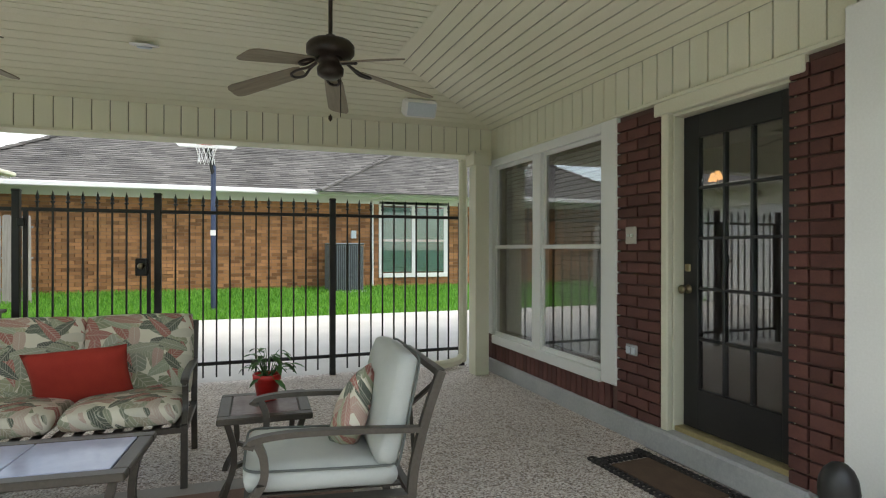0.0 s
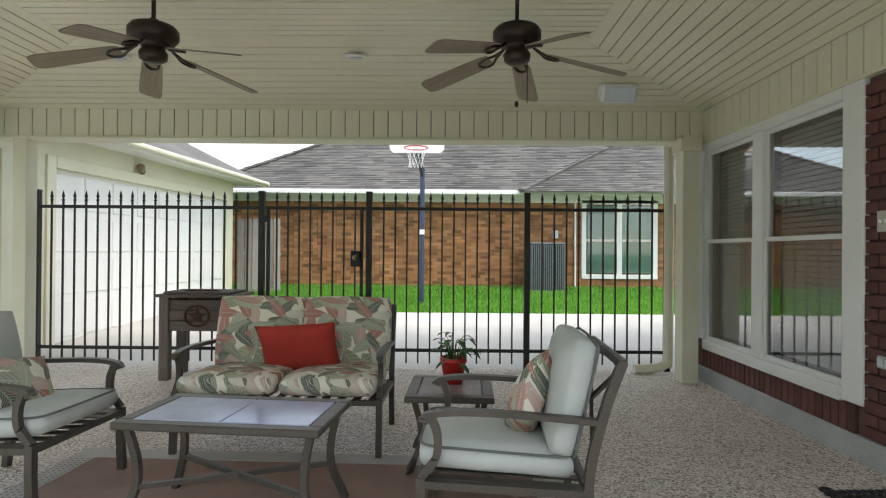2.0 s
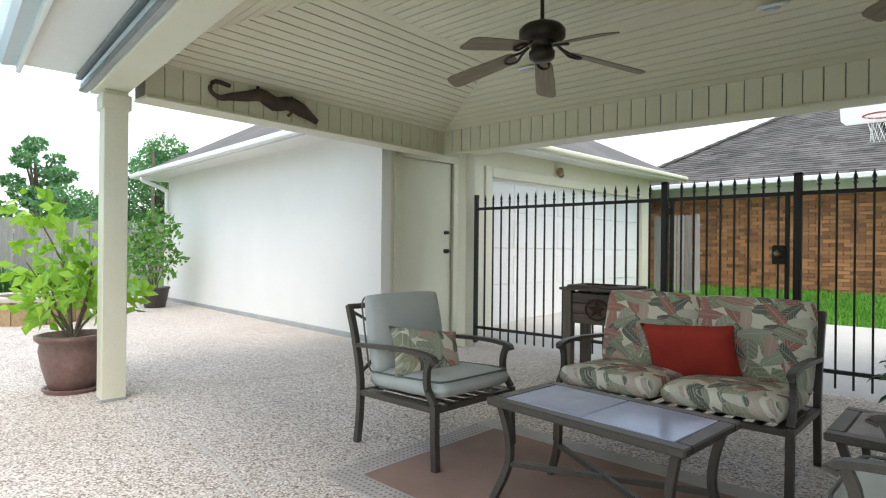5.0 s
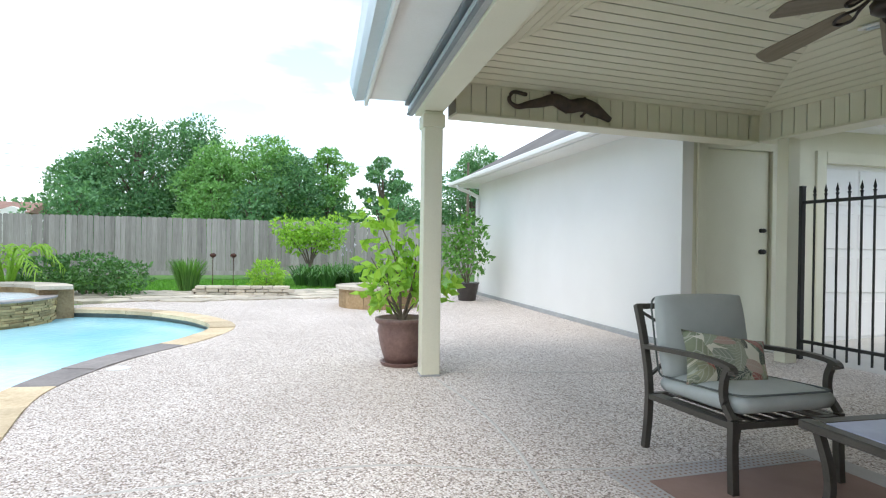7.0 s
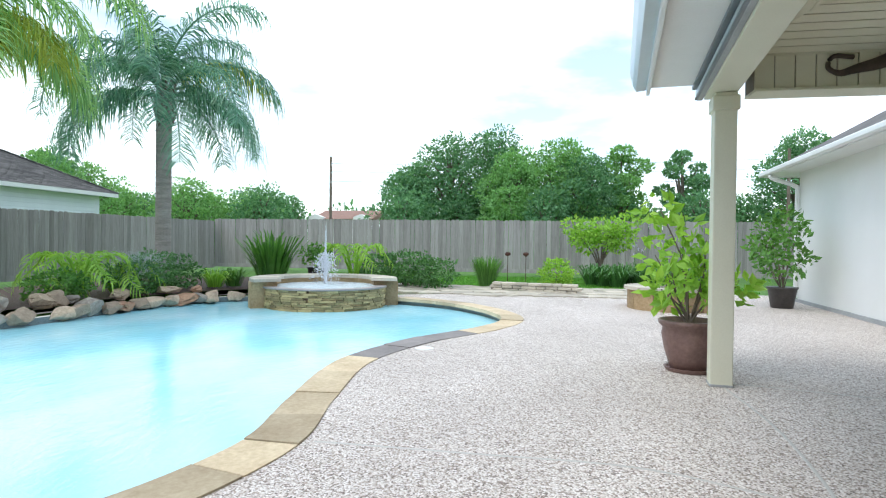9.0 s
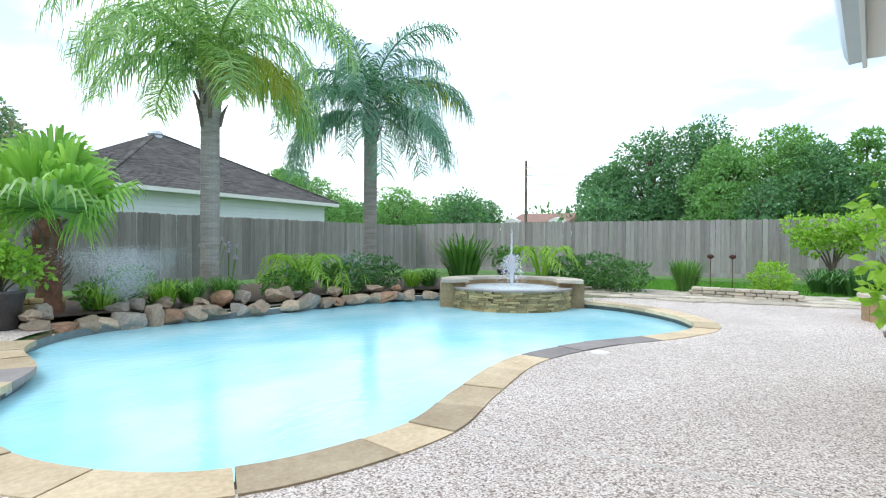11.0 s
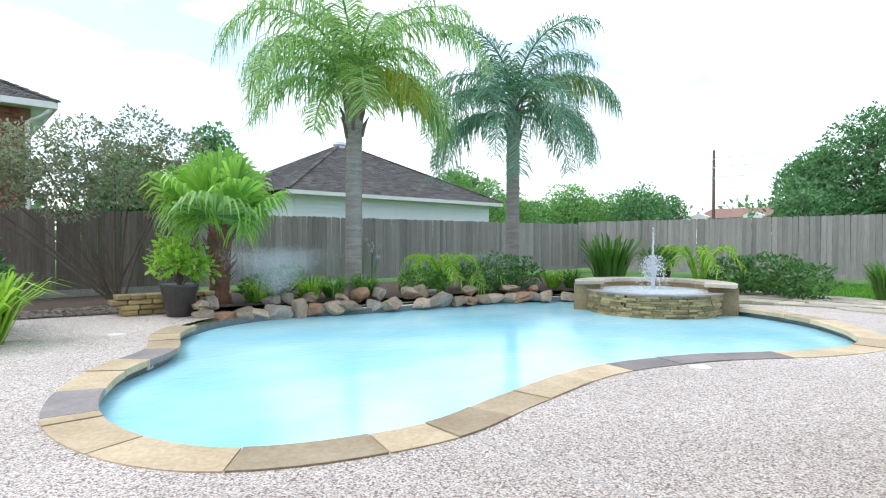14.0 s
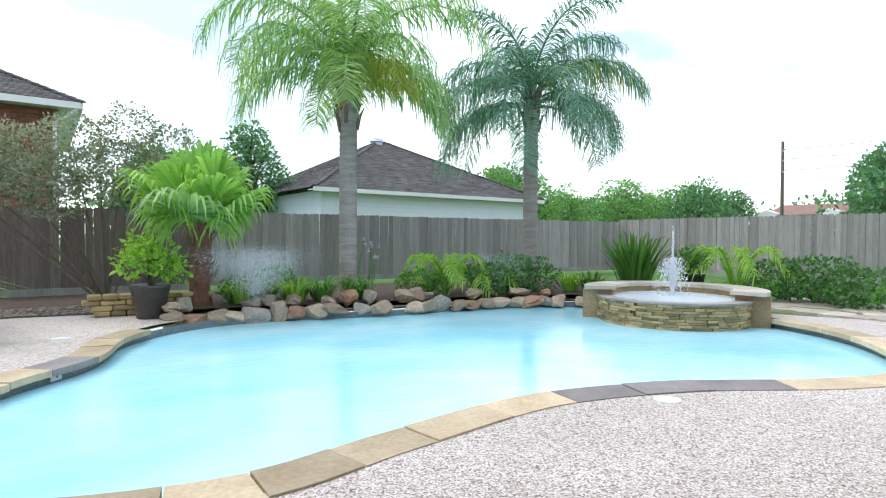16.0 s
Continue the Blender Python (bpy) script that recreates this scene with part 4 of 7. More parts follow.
# ---------------------------------------------------------------- furniture materials
M_FRAME = mottled("taupe_metal_frame", (0.06, 0.053, 0.044), (0.1, 0.089, 0.074), 6, 0.4, 0.3, 70, 0.12)
M_CUSHION = mottled("sage_cushion_fabric", (0.41, 0.43, 0.4), (0.52, 0.535, 0.5), 5, 0.9, 0, 260, 0.25, 0.002)
M_PIPING = mottled("dark_piping", (0.1, 0.11, 0.1), (0.15, 0.16, 0.15), 6, 0.9)
M_RED = mottled("red_pillow_fabric", (0.3, 0.02, 0.012), (0.42, 0.04, 0.022), 6, 0.9, 0, 240, 0.3, 0.002)
# coffee table tiles: lavender-blue base colour includes the reflected sky
M_TILETOP_SKY = mottled("sky_tinted_slate_top", (0.35, 0.37, 0.5), (0.45, 0.47, 0.62), 3, 0.12, 0, 9, 0.03)
M_SIDETOP = mottled("rusty_slate_top", (0.2, 0.15, 0.14), (0.34, 0.29, 0.3), 4, 0.16, 0, 12, 0.03)


def floral(name="leaf_print_fabric", upright=False):
    """Cream cloth printed with tropical leaves in sage, dark green, rust and tan."""
    m, nt, b = material(name, 0.9)
    tc = nt.nodes.new("ShaderNodeTexCoord")
    sx = nt.nodes.new("ShaderNodeSeparateXYZ")
    nt.links.new(tc.outputs["Object"], sx.inputs[0])

    def calc(op, a, b_=None, c=None):
        n = nt.nodes.new("ShaderNodeMath")
        n.operation = op
        for k, v in enumerate((a, b_, c)):
            if v is None:
                continue
            if isinstance(v, (int, float)):
                n.inputs[k].default_value = v
            else:
                nt.links.new(v, n.inputs[k])
        return n.outputs[0]

    X0 = calc("MULTIPLY_ADD", sx.outputs["Y" if upright else "Z"], 0.6, sx.outputs["X"])
    Y0 = calc("MULTIPLY_ADD", sx.outputs["Y" if upright else "Z"], 0.5, sx.outputs["Z" if upright else "Y"])
    X, Y = calc("MULTIPLY", X0, 0.95), calc("MULTIPLY", Y0, 0.95)
    col = mix(nt, 0.0, (0.7, 0.66, 0.53), (0, 0, 0))
    layers = ((7.2, 0.0, 0.14, 0.06, 210, ((0.0, (0.17, 0.2, 0.11)), (0.35, (0.42, 0.4, 0.25)), (0.6, (0.13, 0.165, 0.11)), (0.85, (0.62, 0.58, 0.46)))),
              (6.5, 3.3, 0.13, 0.04, 330, ((0.0, (0.33, 0.1, 0.075)), (0.3, (0.38, 0.13, 0.1)), (0.34, (0.12, 0.14, 0.09)), (0.7, (0.28, 0.3, 0.2)))),
              (8.0, 7.7, 0.11, 0.036, 420, ((0.0, (0.05, 0.06, 0.045)), (0.4, (0.07, 0.09, 0.06)), (0.44, (0.6, 0.57, 0.46)), (0.75, (0.36, 0.13, 0.1)), (0.9, (0.3, 0.33, 0.22)))),
              (5.6, 12.1, 0.13, 0.032, 380, ((0.0, (0.06, 0.07, 0.05)), (0.3, (0.22, 0.24, 0.15)), (0.6, (0.6, 0.57, 0.46)), (0.8, (0.34, 0.11, 0.085)))))
    for sc, off, A, B, freq, stops in layers:
        cv = nt.nodes.new("ShaderNodeCombineXYZ")
        xo, yo = calc("ADD", X, off), calc("ADD", Y, off * 0.7)
        nt.links.new(xo, cv.inputs[0])
        nt.links.new(yo, cv.inputs[1])
        vo = node(nt, "ShaderNodeTexVoronoi", Scale=sc)
        vo.voronoi_dimensions = "2D"
        nt.links.new(cv.outputs[0], vo.inputs["Vector"])
        ps = nt.nodes.new("ShaderNodeSeparateXYZ")
        nt.links.new(vo.outputs["Position"], ps.inputs[0])
        dx, dy = calc("SUBTRACT", xo, ps.outputs[0]), calc("SUBTRACT", yo, ps.outputs[1])
        rgb = nt.nodes.new("ShaderNodeSeparateColor")
        nt.links.new(vo.outputs["Color"], rgb.inputs[0])
        th = calc("MULTIPLY", rgb.outputs[0], 6.283)
        cs, sn = calc("COSINE", th), calc("SINE", th)
        a = calc("ADD", calc("MULTIPLY", dx, cs), calc("MULTIPLY", dy, sn))
        bb = calc("ABSOLUTE", calc("SUBTRACT", calc("MULTIPLY", dy, cs), calc("MULTIPLY", dx, sn)))
        an, bn = calc("DIVIDE", a, A), calc("DIVIDE", bb, B)
        width = calc("SUBTRACT", 1.0, calc("MULTIPLY", an, an))
        inside = calc("LESS_THAN", bn, calc("MULTIPLY", width, calc("MULTIPLY_ADD", an, 0.35, 0.85)))
        vein = calc("SINE", calc("MULTIPLY", calc("SUBTRACT", a, calc("MULTIPLY", bb, 0.9)), freq))
        line = calc("GREATER_THAN", vein, 0.8)
        rib = calc("LESS_THAN", bb, 0.0022)
        pale = calc("MAXIMUM", line, rib)
        tone = ramp(nt, rgb.outputs[1], stops)
        tone = mix(nt, calc("MULTIPLY", pale, 0.5), tone, (0.6, 0.57, 0.46))
        col = mix(nt, inside, col, tone)
    v = tc.outputs["Object"]
    weave = noise_fac(nt, v, 300, 3)
    col = mix(nt, 0.08, col, ramp(nt, weave, [(0.3, (0.3, 0.3, 0.28)), (0.7, (0.8, 0.78, 0.7))]))
    nt.links.new(col, b.inputs["Base Color"])
    bump(nt, b, weave, 0.2, 0.002)
    return m


M_FLORAL = floral()
M_FLORAL_UP = floral("leaf_print_pillow_fabric", True)


def cushion_bm(w, d, h, puff=0.35, cuts=7, seed=1):
    """A soft filled cushion, w by d by h, centred."""
    bm = bmesh.new()
    bmesh.ops.create_cube(bm, size=2.0)
    bmesh.ops.subdivide_edges(bm, edges=bm.edges[:], cuts=cuts, use_grid_fill=True)
    for v in bm.verts:
        x, y, z = v.co
        rr = max(abs(x), abs(y))
        corner = (abs(x) * abs(y)) ** 3
        zz = z * (1 - puff * rr ** 5) * (1 + 0.12 * (1 - rr ** 2))
        side = 1 - 0.06 * (z * z) - 0.045 * corner
        n = noise.noise(Vector((x * 1.3 + seed, y * 1.3, z)))
        v.co = (x * side * w / 2, y * side * d / 2, zz * h / 2 + n * 0.006)
    return bm


def pillow_bm(w, h, t, seed=1):
    """A thin throw pillow with pinched corners, upright in x and z."""
    bm2 = bmesh.new()
    n = 12
    grid = []
    for s in (1, -1):
        g = [[None] * (n + 1) for _ in range(n + 1)]
        for i in range(n + 1):
            for j in range(n + 1):
                x, z = 2 * i / n - 1, 2 * j / n - 1
                fill = max(0.0, (1 - abs(x) ** 3.0) * (1 - abs(z) ** 3.0)) ** 0.5
                pinch = 1 - 0.07 * (1 - abs(x) ** 2) * abs(z) ** 4
                pinch2 = 1 - 0.07 * (1 - abs(z) ** 2) * abs(x) ** 4
                wob = noise.noise(Vector((x * 2 + seed, z * 2, s))) * 0.012 * fill
                if s == -1 and (i in (0, n) or j in (0, n)):
                    g[i][j] = grid[0][i][j]
                else:
                    g[i][j] = bm2.verts.new((x * w / 2 * pinch2, s * (t / 2 * fill) + wob, z * h / 2 * pinch))
        grid.append(g)
        for i in range(n):
            for j in range(n):
                bm2.faces.new((g[i][j], g[i + 1][j], g[i + 1][j + 1], g[i][j + 1]))
    return bm2


def rect_tube(bm, pts, w=0.018, flat=1.0):
    add_tube(bm, pts, w, 4, flat)


def piping_ring(w, d, z, r=0.006):
    pts = []
    for k in range(33):
        a = 2 * math.pi * k / 32
        c, s = math.cos(a), math.sin(a)
        e = 0.22
        pts.append((math.copysign(abs(c) ** e, c) * w / 2, math.copysign(abs(s) ** e, s) * d / 2, z))
    return tube(pts, r, 5)


def seat_frame(t, W, D, arm_z=0.61, back_z=0.84):
    """Metal frame of a chair or loveseat facing +x: W across, D deep."""
    hw = W / 2
    for s in (-1, 1):
        part("leg", tube(open_curve([(0.34, s * hw, 0.0), (0.33, s * hw, 0.2), (0.33, s * hw, 0.36)], 4), 0.026, 4), M_FRAME, t)
        part("arm_support", tube(open_curve([(0.33, s * hw, 0.36), (0.27, s * hw, 0.44), (0.265, s * hw, 0.53), (0.29, s * hw, arm_z - 0.01)], 5), 0.022, 4), M_FRAME, t)
        part("armrest", tube(open_curve([(0.325, s * hw, arm_z - 0.03), (0.305, s * hw, arm_z), (0.17, s * hw, arm_z + 0.015), (-0.05, s * hw, arm_z + 0.01), (-0.37, s * hw, arm_z - 0.01)], 5), 0.03, 4, 0.55), M_FRAME, t)
        part("back_post", tube(open_curve([(-0.36, s * hw, 0.0), (-0.335, s * hw, 0.2), (-0.335, s * hw, 0.4), (-0.39, s * hw, 0.64), (-0.46, s * hw, back_z)], 5), 0.026, 4), M_FRAME, t)
        part("side_rail", tube([(0.33, s * hw, 0.335), (-0.335, s * hw, 0.315)], 0.022, 4), M_FRAME, t)
    part("front_rail", tube([(0.33, -hw, 0.335), (0.33, hw, 0.335)], 0.022, 4), M_FRAME, t)
    part("back_rail", tube([(-0.335, -hw, 0.315), (-0.335, hw, 0.315)], 0.022, 4), M_FRAME, t)
    part("top_rail", tube([(-0.46, -hw, back_z - 0.01), (-0.46, hw, back_z - 0.01)], 0.022, 4), M_FRAME, t)
    part("lattice", tube([(-0.345, -hw, 0.42), (-0.455, hw, back_z - 0.03)], 0.012, 4), M_FRAME, t)
    part("lattice", tube([(-0.345, hw, 0.42), (-0.455, -hw, back_z - 0.03)], 0.012, 4), M_FRAME, t)
    n = 7 if W < 1 else 13
    me = piece_mesh("slat", box((0, 0, 0), (0.62, 0.05, 0.008), 0.002), M_FRAME)
    for k in range(n):
        shared_piece("slat", me, t, pose(0.0, -hw + W * (k + 0.5) / n, 0.335, 0, -2, 0))


def armchair(m, label, pillow_pose, pl):
    t = thing("patio_armchair", label, "armchair", m, "armchairs by the coffee table")
    seat_frame(t, 0.65, 0.72)
    c = part("seat_cushion", cushion_bm(0.65, 0.6, 0.13), M_CUSHION, t, "", True)
    c.matrix_local = pose(0.03, 0, 0.415, 0, -3, 0)
    part("piping", piping_ring(0.64, 0.59, 0.045), M_PIPING, c)
    bc = part("back_cushion", cushion_bm(0.5, 0.6, 0.15, 0.4), M_CUSHION, t, "", True)
    bc.matrix_local = pose(-0.28, 0, 0.67, 0, -102, 0)
    part("piping", piping_ring(0.49, 0.59, 0.05), M_PIPING, bc)
    p = mesh_thing("throw_pillow", pillow_bm(0.48, 0.33, 0.16), M_FLORAL_UP, pl, "pillow", m @ pillow_pose, "leaf print pillows", smooth=True)
    return t


armchair(pose(3.57, 4.1, 0, 0, 0, -3.5), "taupe metal patio armchair with sage green cushions", pose(-0.03, -0.05, 0.56, -32, 8, 75), "leaf-print lumbar pillow leaning on the sage armchair")
armchair(pose(6.03, 3.745, 0, 0, 0, 176.5), "taupe metal patio armchair with sage green cushions", pose(-0.12, -0.03, 0.575, -26, -38, 95), "leaf-print lumbar pillow leaning on the sage armchair")

# loveseat facing the camera side
LS = pose(4.74, 4.98, 0, 0, 0, -91)
ls = thing("patio_loveseat", "taupe metal loveseat with tropical leaf-print cushions", "loveseat", LS)
seat_frame(ls, 1.27, 0.72, 0.61, 0.86)
for k, s in enumerate((-1, 1)):
    c = part("seat_cushion", cushion_bm(0.68, 0.61, 0.14, 0.3, 7, k + 3), M_FLORAL, ls, "", True)
    c.matrix_local = pose(0.04, s * 0.315, 0.415, 0, -3, 0)
    bc = part("back_cushion", cushion_bm(0.54, 0.645, 0.15, 0.3, 7, k + 5), M_FLORAL, ls, "", True)
    bc.matrix_local = pose(-0.3, s * 0.312, 0.665, 0, -103, 0)
mesh_thing("throw_pillow", pillow_bm(0.56, 0.38, 0.16, 3), M_RED, "plain red rectangular pillow on the loveseat", "pillow", LS @ pose(-0.1, 0.02, 0.59, 22, -4, 88), smooth=True)


def low_table(m, name, label, w, d, h, tile_mat, split, cross=True):
    t = thing(name, label, "table", m)
    bw = 0.065
    fr = bmesh.new()
    for c, s in (((0, d / 2 - bw / 2, h - 0.02), (w, bw, 0.035)), ((0, -d / 2 + bw / 2, h - 0.02), (w, bw, 0.035)), ((w / 2 - bw / 2, 0, h - 0.02), (bw, d - 2 * bw, 0.035)), ((-w / 2 + bw / 2, 0, h - 0.02), (bw, d - 2 * bw, 0.035))):
        add_box(fr, c, s, 0.006)
    part("top_frame", fr, M_FRAME, t)
    n = 2 if split else 1
    tw = (w - 2 * bw) / n
    for k in range(n):
        part("tile", box((-w / 2 + bw + tw * (k + 0.5), 0, h - 0.012), (tw - 0.006, d - 2 * bw - 0.004, 0.02), 0.003), tile_mat, t)
    for sx in (-1, 1):
        for sy in (-1, 1):
            x, y = sx * (w / 2 - 0.05), sy * (d / 2 - 0.05)
            part("leg", tube(open_curve([(x, y, h - 0.03), (x - sx * 0.035, y - sy * 0.02, h * 0.62), (x - sx * 0.03, y - sy * 0.02, h * 0.35), (x + sx * 0.035, y + sy * 0.015, 0.0)], 5), 0.022, 4), M_FRAME, t)
    if cross:
        x, y, z = w / 2 - 0.085, d / 2 - 0.07, h * 0.38
        part("stretcher", tube([(-x, -y, z), (x, y, z)], 0.016, 4), M_FRAME, t)
        part("stretcher", tube([(-x, y, z + 0.001), (x, -y, z + 0.001)], 0.016, 4), M_FRAME, t)
    return t


low_table(pose(4.79, 3.884, 0, 0, 0, -5.5), "coffee_table", "taupe metal coffee table with two slate tiles", 0.955, 0.53, 0.5, M_TILETOP_SKY, True)
low_table(pose(5.805, 4.59, 0, 0, 0, -2), "side_table", "small taupe metal side table with slate top", 0.5, 0.56, 0.46, M_SIDETOP, False)

# red pot with a small houseplant
M_REDPOT = mottled("red_plastic_pot", (0.4, 0.012, 0.01), (0.5, 0.025, 0.02), 5, 0.35)
M_HOUSE = leafy("house_plant_leaf", (0.025, 0.07, 0.02), (0.07, 0.17, 0.05), 0.4, 0.2)
M_SOIL = mottled("potting_soil", (0.03, 0.02, 0.015), (0.07, 0.05, 0.035), 20, 0.95, 0, 90, 0.6)
rp = thing("potted_plant", "small leafy houseplant in a red pot", "plant", pose(5.82, 4.66, 0.46))
part("pot", lathe([(0.05, 0.0), (0.056, 0.0), (0.075, 0.12), (0.082, 0.122), (0.084, 0.155), (0.074, 0.156), (0.07, 0.13), (0.01, 0.128)], 24), M_REDPOT, rp, "", True)
part("soil", lathe([(0.069, 0.128), (0.04, 0.138), (0.005, 0.14)], 16), M_SOIL, rp)


def add_leaf(bm, base, tip, width, droop=0.2, up=(0, 0, 1), fold=0.25):
    """One pointed leaf, folded along its rib and drooping to its tip."""
    base, tip = Vector(base), Vector(tip)
    d = tip - base
    side = d.cross(Vector(up))
    if side.length < 1e-5:
        side = d.cross(Vector((1, 0, 0)))
    side.normalize()
    nrm = side.cross(d).normalized()
    L = d.length
    rib, lf, rt = [], [], []
    for t, w in ((0, 0.08), (0.35, 1.0), (0.7, 0.75), (1.0, 0.02)):
        p = base + d * t - Vector((0, 0, 1)) * droop * L * t * t
        rib.append(bm.verts.new(p))
        lf.append(bm.verts.new(p + side * width * w / 2 + nrm * width * fold * w * 0.5))
        rt.append(bm.verts.new(p - side * width * w / 2 + nrm * width * fold * w * 0.5))
    for k in range(3):
        bm.faces.new((rib[k], rib[k + 1], lf[k + 1], lf[k]))
        bm.faces.new((rt[k], rt[k + 1], rib[k + 1], rib[k]))


rnd = random.Random(5)
lb, sb = bmesh.new(), bmesh.new()
for k in range(34):
    a, r = rnd.uniform(0, 6.28), rnd.uniform(0.03, 0.13)
    top = Vector((math.cos(a) * r, math.sin(a) * r, 0.13 + rnd.uniform(0.05, 0.2) - r * 0.4))
    add_tube(sb, [(math.cos(a) * 0.015, math.sin(a) * 0.015, 0.13), top * 0.6 + Vector((0, 0, 0.08)), top], 0.0025, 4)
    out = Vector((math.cos(a + rnd.uniform(-.7, .7)), math.sin(a + rnd.uniform(-.7, .7)), rnd.uniform(-0.5, 0.4)))
    add_leaf(lb, top, top + out * rnd.uniform(0.05, 0.095), rnd.uniform(0.03, 0.045), 0.4)
part("leaves", lb, M_HOUSE, rp)
part("stems", sb, M_HOUSE, rp)

# weathered wooden cooler cart with a star
M_BARN = weathered_wood("barn_wood", (0.07, 0.055, 0.045), (0.19, 0.155, 0.13), (0.06, 1, 1), 0.3)
M_BARNV = weathered_wood("barn_wood_upright", (0.08, 0.062, 0.05), (0.2, 0.165, 0.14), (1, 1, 0.06), 0.3)
M_RUST = mottled("rusty_iron", (0.05, 0.022, 0.015), (0.12, 0.055, 0.035), 14, 0.7, 0.5)
ct = thing("cooler_cart", "weathered wooden cooler chest on legs with a rusty iron star", "cooler", pose(3.37, 6.84, 0, 0, 0, 0) @ Matrix.Diagonal((1.1, 1, 0.945, 1)))
for sx in (-1, 1):
    for sy in (-1, 1):
        part("leg", box((sx * 0.29, sy * 0.18, 0.43), (0.085, 0.085, 0.86), 0.006), M_BARNV, ct)
for k in range(3):
    part("plank", box((0, -0.19, 0.555 + k * 0.108), (0.5, 0.025, 0.102), 0.006), M_BARN, ct)
    part("plank", box((-0.31, 0, 0.555 + k * 0.108), (0.025, 0.28, 0.102), 0.006), M_BARN, ct)
    part("plank", box((0.31, 0, 0.555 + k * 0.108), (0.025, 0.28, 0.102), 0.006), M_BARN, ct)
part("back_panel", box((0, 0.19, 0.66), (0.5, 0.02, 0.32)), M_BARN, ct)
part("rim", box((0, 0, 0.865), (0.72, 0.5, 0.03), 0.006), M_BARN, ct)
lid = part("lid", box((0, 0, 0.892), (0.6, 0.42, 0.03), 0.008), M_BARN, ct)
part("lid_handle", box((0, -0.1, 0.915), (0.3, 0.03, 0.02), 0.006), M_RUST, lid)
st = bmesh.new()
v0 = st.verts.new((0, -0.235, 0.66))
ring = [st.verts.new((math.sin(math.pi * k / 5) * (0.095 if k % 2 == 0 else 0.042), -0.215, 0.66 + math.cos(math.pi * k / 5) * (0.095 if k % 2 == 0 else 0.042))) for k in range(10)]
for k in range(10):
    st.faces.new((v0, ring[k], ring[(k + 1) % 10]))
part("star", st, M_RUST, ct)
part("star_ring", tube([(math.cos(a) * 0.105, -0.215, 0.66 + math.sin(a) * 0.105) for a in [2 * math.pi * k / 24 for k in range(25)]], 0.01, 6), M_RUST, ct)

# outdoor rug with a perforated pale border
M_RUG = mottled("terracotta_rug", (0.22, 0.135, 0.105), (0.34, 0.225, 0.18), 3, 0.95, 0, 220, 0.5, 0.003)
M_RUGB = mottled("pale_rug_border", (0.36, 0.33, 0.31), (0.5, 0.47, 0.44), 5, 0.95, 0, 160, 0.5, 0.003)
rug = thing("outdoor_rug", "flat terracotta outdoor rug with a pale dotted border", "rug", pose(4.95, 3.98, 0, 0, 0, -2))
part("field", box((0, 0, 0.006), (2.6, 1.1, 0.008), 0.002), M_RUG, rug)
for c, s in (((0, 0.63, 0.005), (2.92, 0.15, 0.008)), ((0, -0.63, 0.005), (2.92, 0.15, 0.008)), ((1.38, 0, 0.005), (0.15, 1.1, 0.008)), ((-1.38, 0, 0.005), (0.15, 1.1, 0.008))):
    part("border", box(c, s, 0.002), M_RUGB, rug)
dots = bmesh.new()
for k in range(90):
    for r in range(4):
        add_box(dots, (-1.43 + k * 0.032, -0.685 + r * 0.035, 0.0092), (0.014, 0.012, 0.0012))
for k in range(34):
    for r in range(4):
        add_box(dots, (-1.435 + r * 0.035, -0.53 + k * 0.032, 0.0092), (0.014, 0.012, 0.0012))
dd = part("dots", dots, M_RUG, rug)
tagged(dd, kind="stuff")

# door mat with scrolled rubber edge
M_RUBBER = mottled("black_rubber", (0.012, 0.01, 0.009), (0.03, 0.025, 0.022), 8, 0.7, 0, 60, 0.3)
M_COIR = mottled("brown_coir", (0.07, 0.04, 0.025), (0.14, 0.085, 0.05), 8, 0.95, 0, 200, 0.6, 0.004)
dm = thing("door_mat", "brown coir doormat with a scrolled black rubber edge", "doormat", pose(8.02, 3.79, 0, 0, 0, 3))
part("field", box((0, 0, 0.009), (0.3, 0.62, 0.012), 0.003), M_COIR, dm)
sc = bmesh.new()
for k in range(22):
    for sx in (-1, 1):
        yy = -0.44 + k * 0.042
        add_tube(sc, [(sx * (0.19 + 0.03 * math.cos(a)), yy + 0.025 * math.sin(a), 0.009) for a in [2 * math.pi * q / 8 for q in range(9)]], 0.008, 5)
for k in range(11):
    for sy in (-1, 1):
        xx = -0.2 + k * 0.04
        add_tube(sc, [(xx + 0.024 * math.cos(a), sy * (0.385 + 0.045 * math.sin(a)), 0.009) for a in [2 * math.pi * q / 8 for q in range(9)]], 0.008, 5)
part("scroll_edge", sc, M_RUBBER, dm)

# dark turtle ornament by the pilaster
tb = bmesh.new()
bmesh.ops.create_uvsphere(tb, u_segments=20, v_segments=12, radius=1.0)
for v in tb.verts:
    n = 1 + 0.05 * noise.noise(v.co * 5)
    v.co = Vector((v.co.x * 0.16 * n, v.co.y * 0.2 * n, max(v.co.z, -0.35) * 0.14 * n + 0.05))
hd = bmesh.ops.create_uvsphere(tb, u_segments=14, v_segments=8, radius=0.055)["verts"]
bmesh.ops.translate(tb, vec=(-0.02, 0.02, 0.22), verts=hd)
nk = bmesh.ops.create_uvsphere(tb, u_segments=10, v_segments=8, radius=0.045)["verts"]
bmesh.ops.translate(tb, vec=(-0.02, 0.02, 0.175), verts=nk)
mesh_thing("turtle_statue", tb, M_BLACK, "dark cast garden turtle ornament on the floor", "statue", pose(7.84, 2.6, 0.0) @ Matrix.Diagonal((1.35, 1.3, 2.0, 1)), smooth=True)

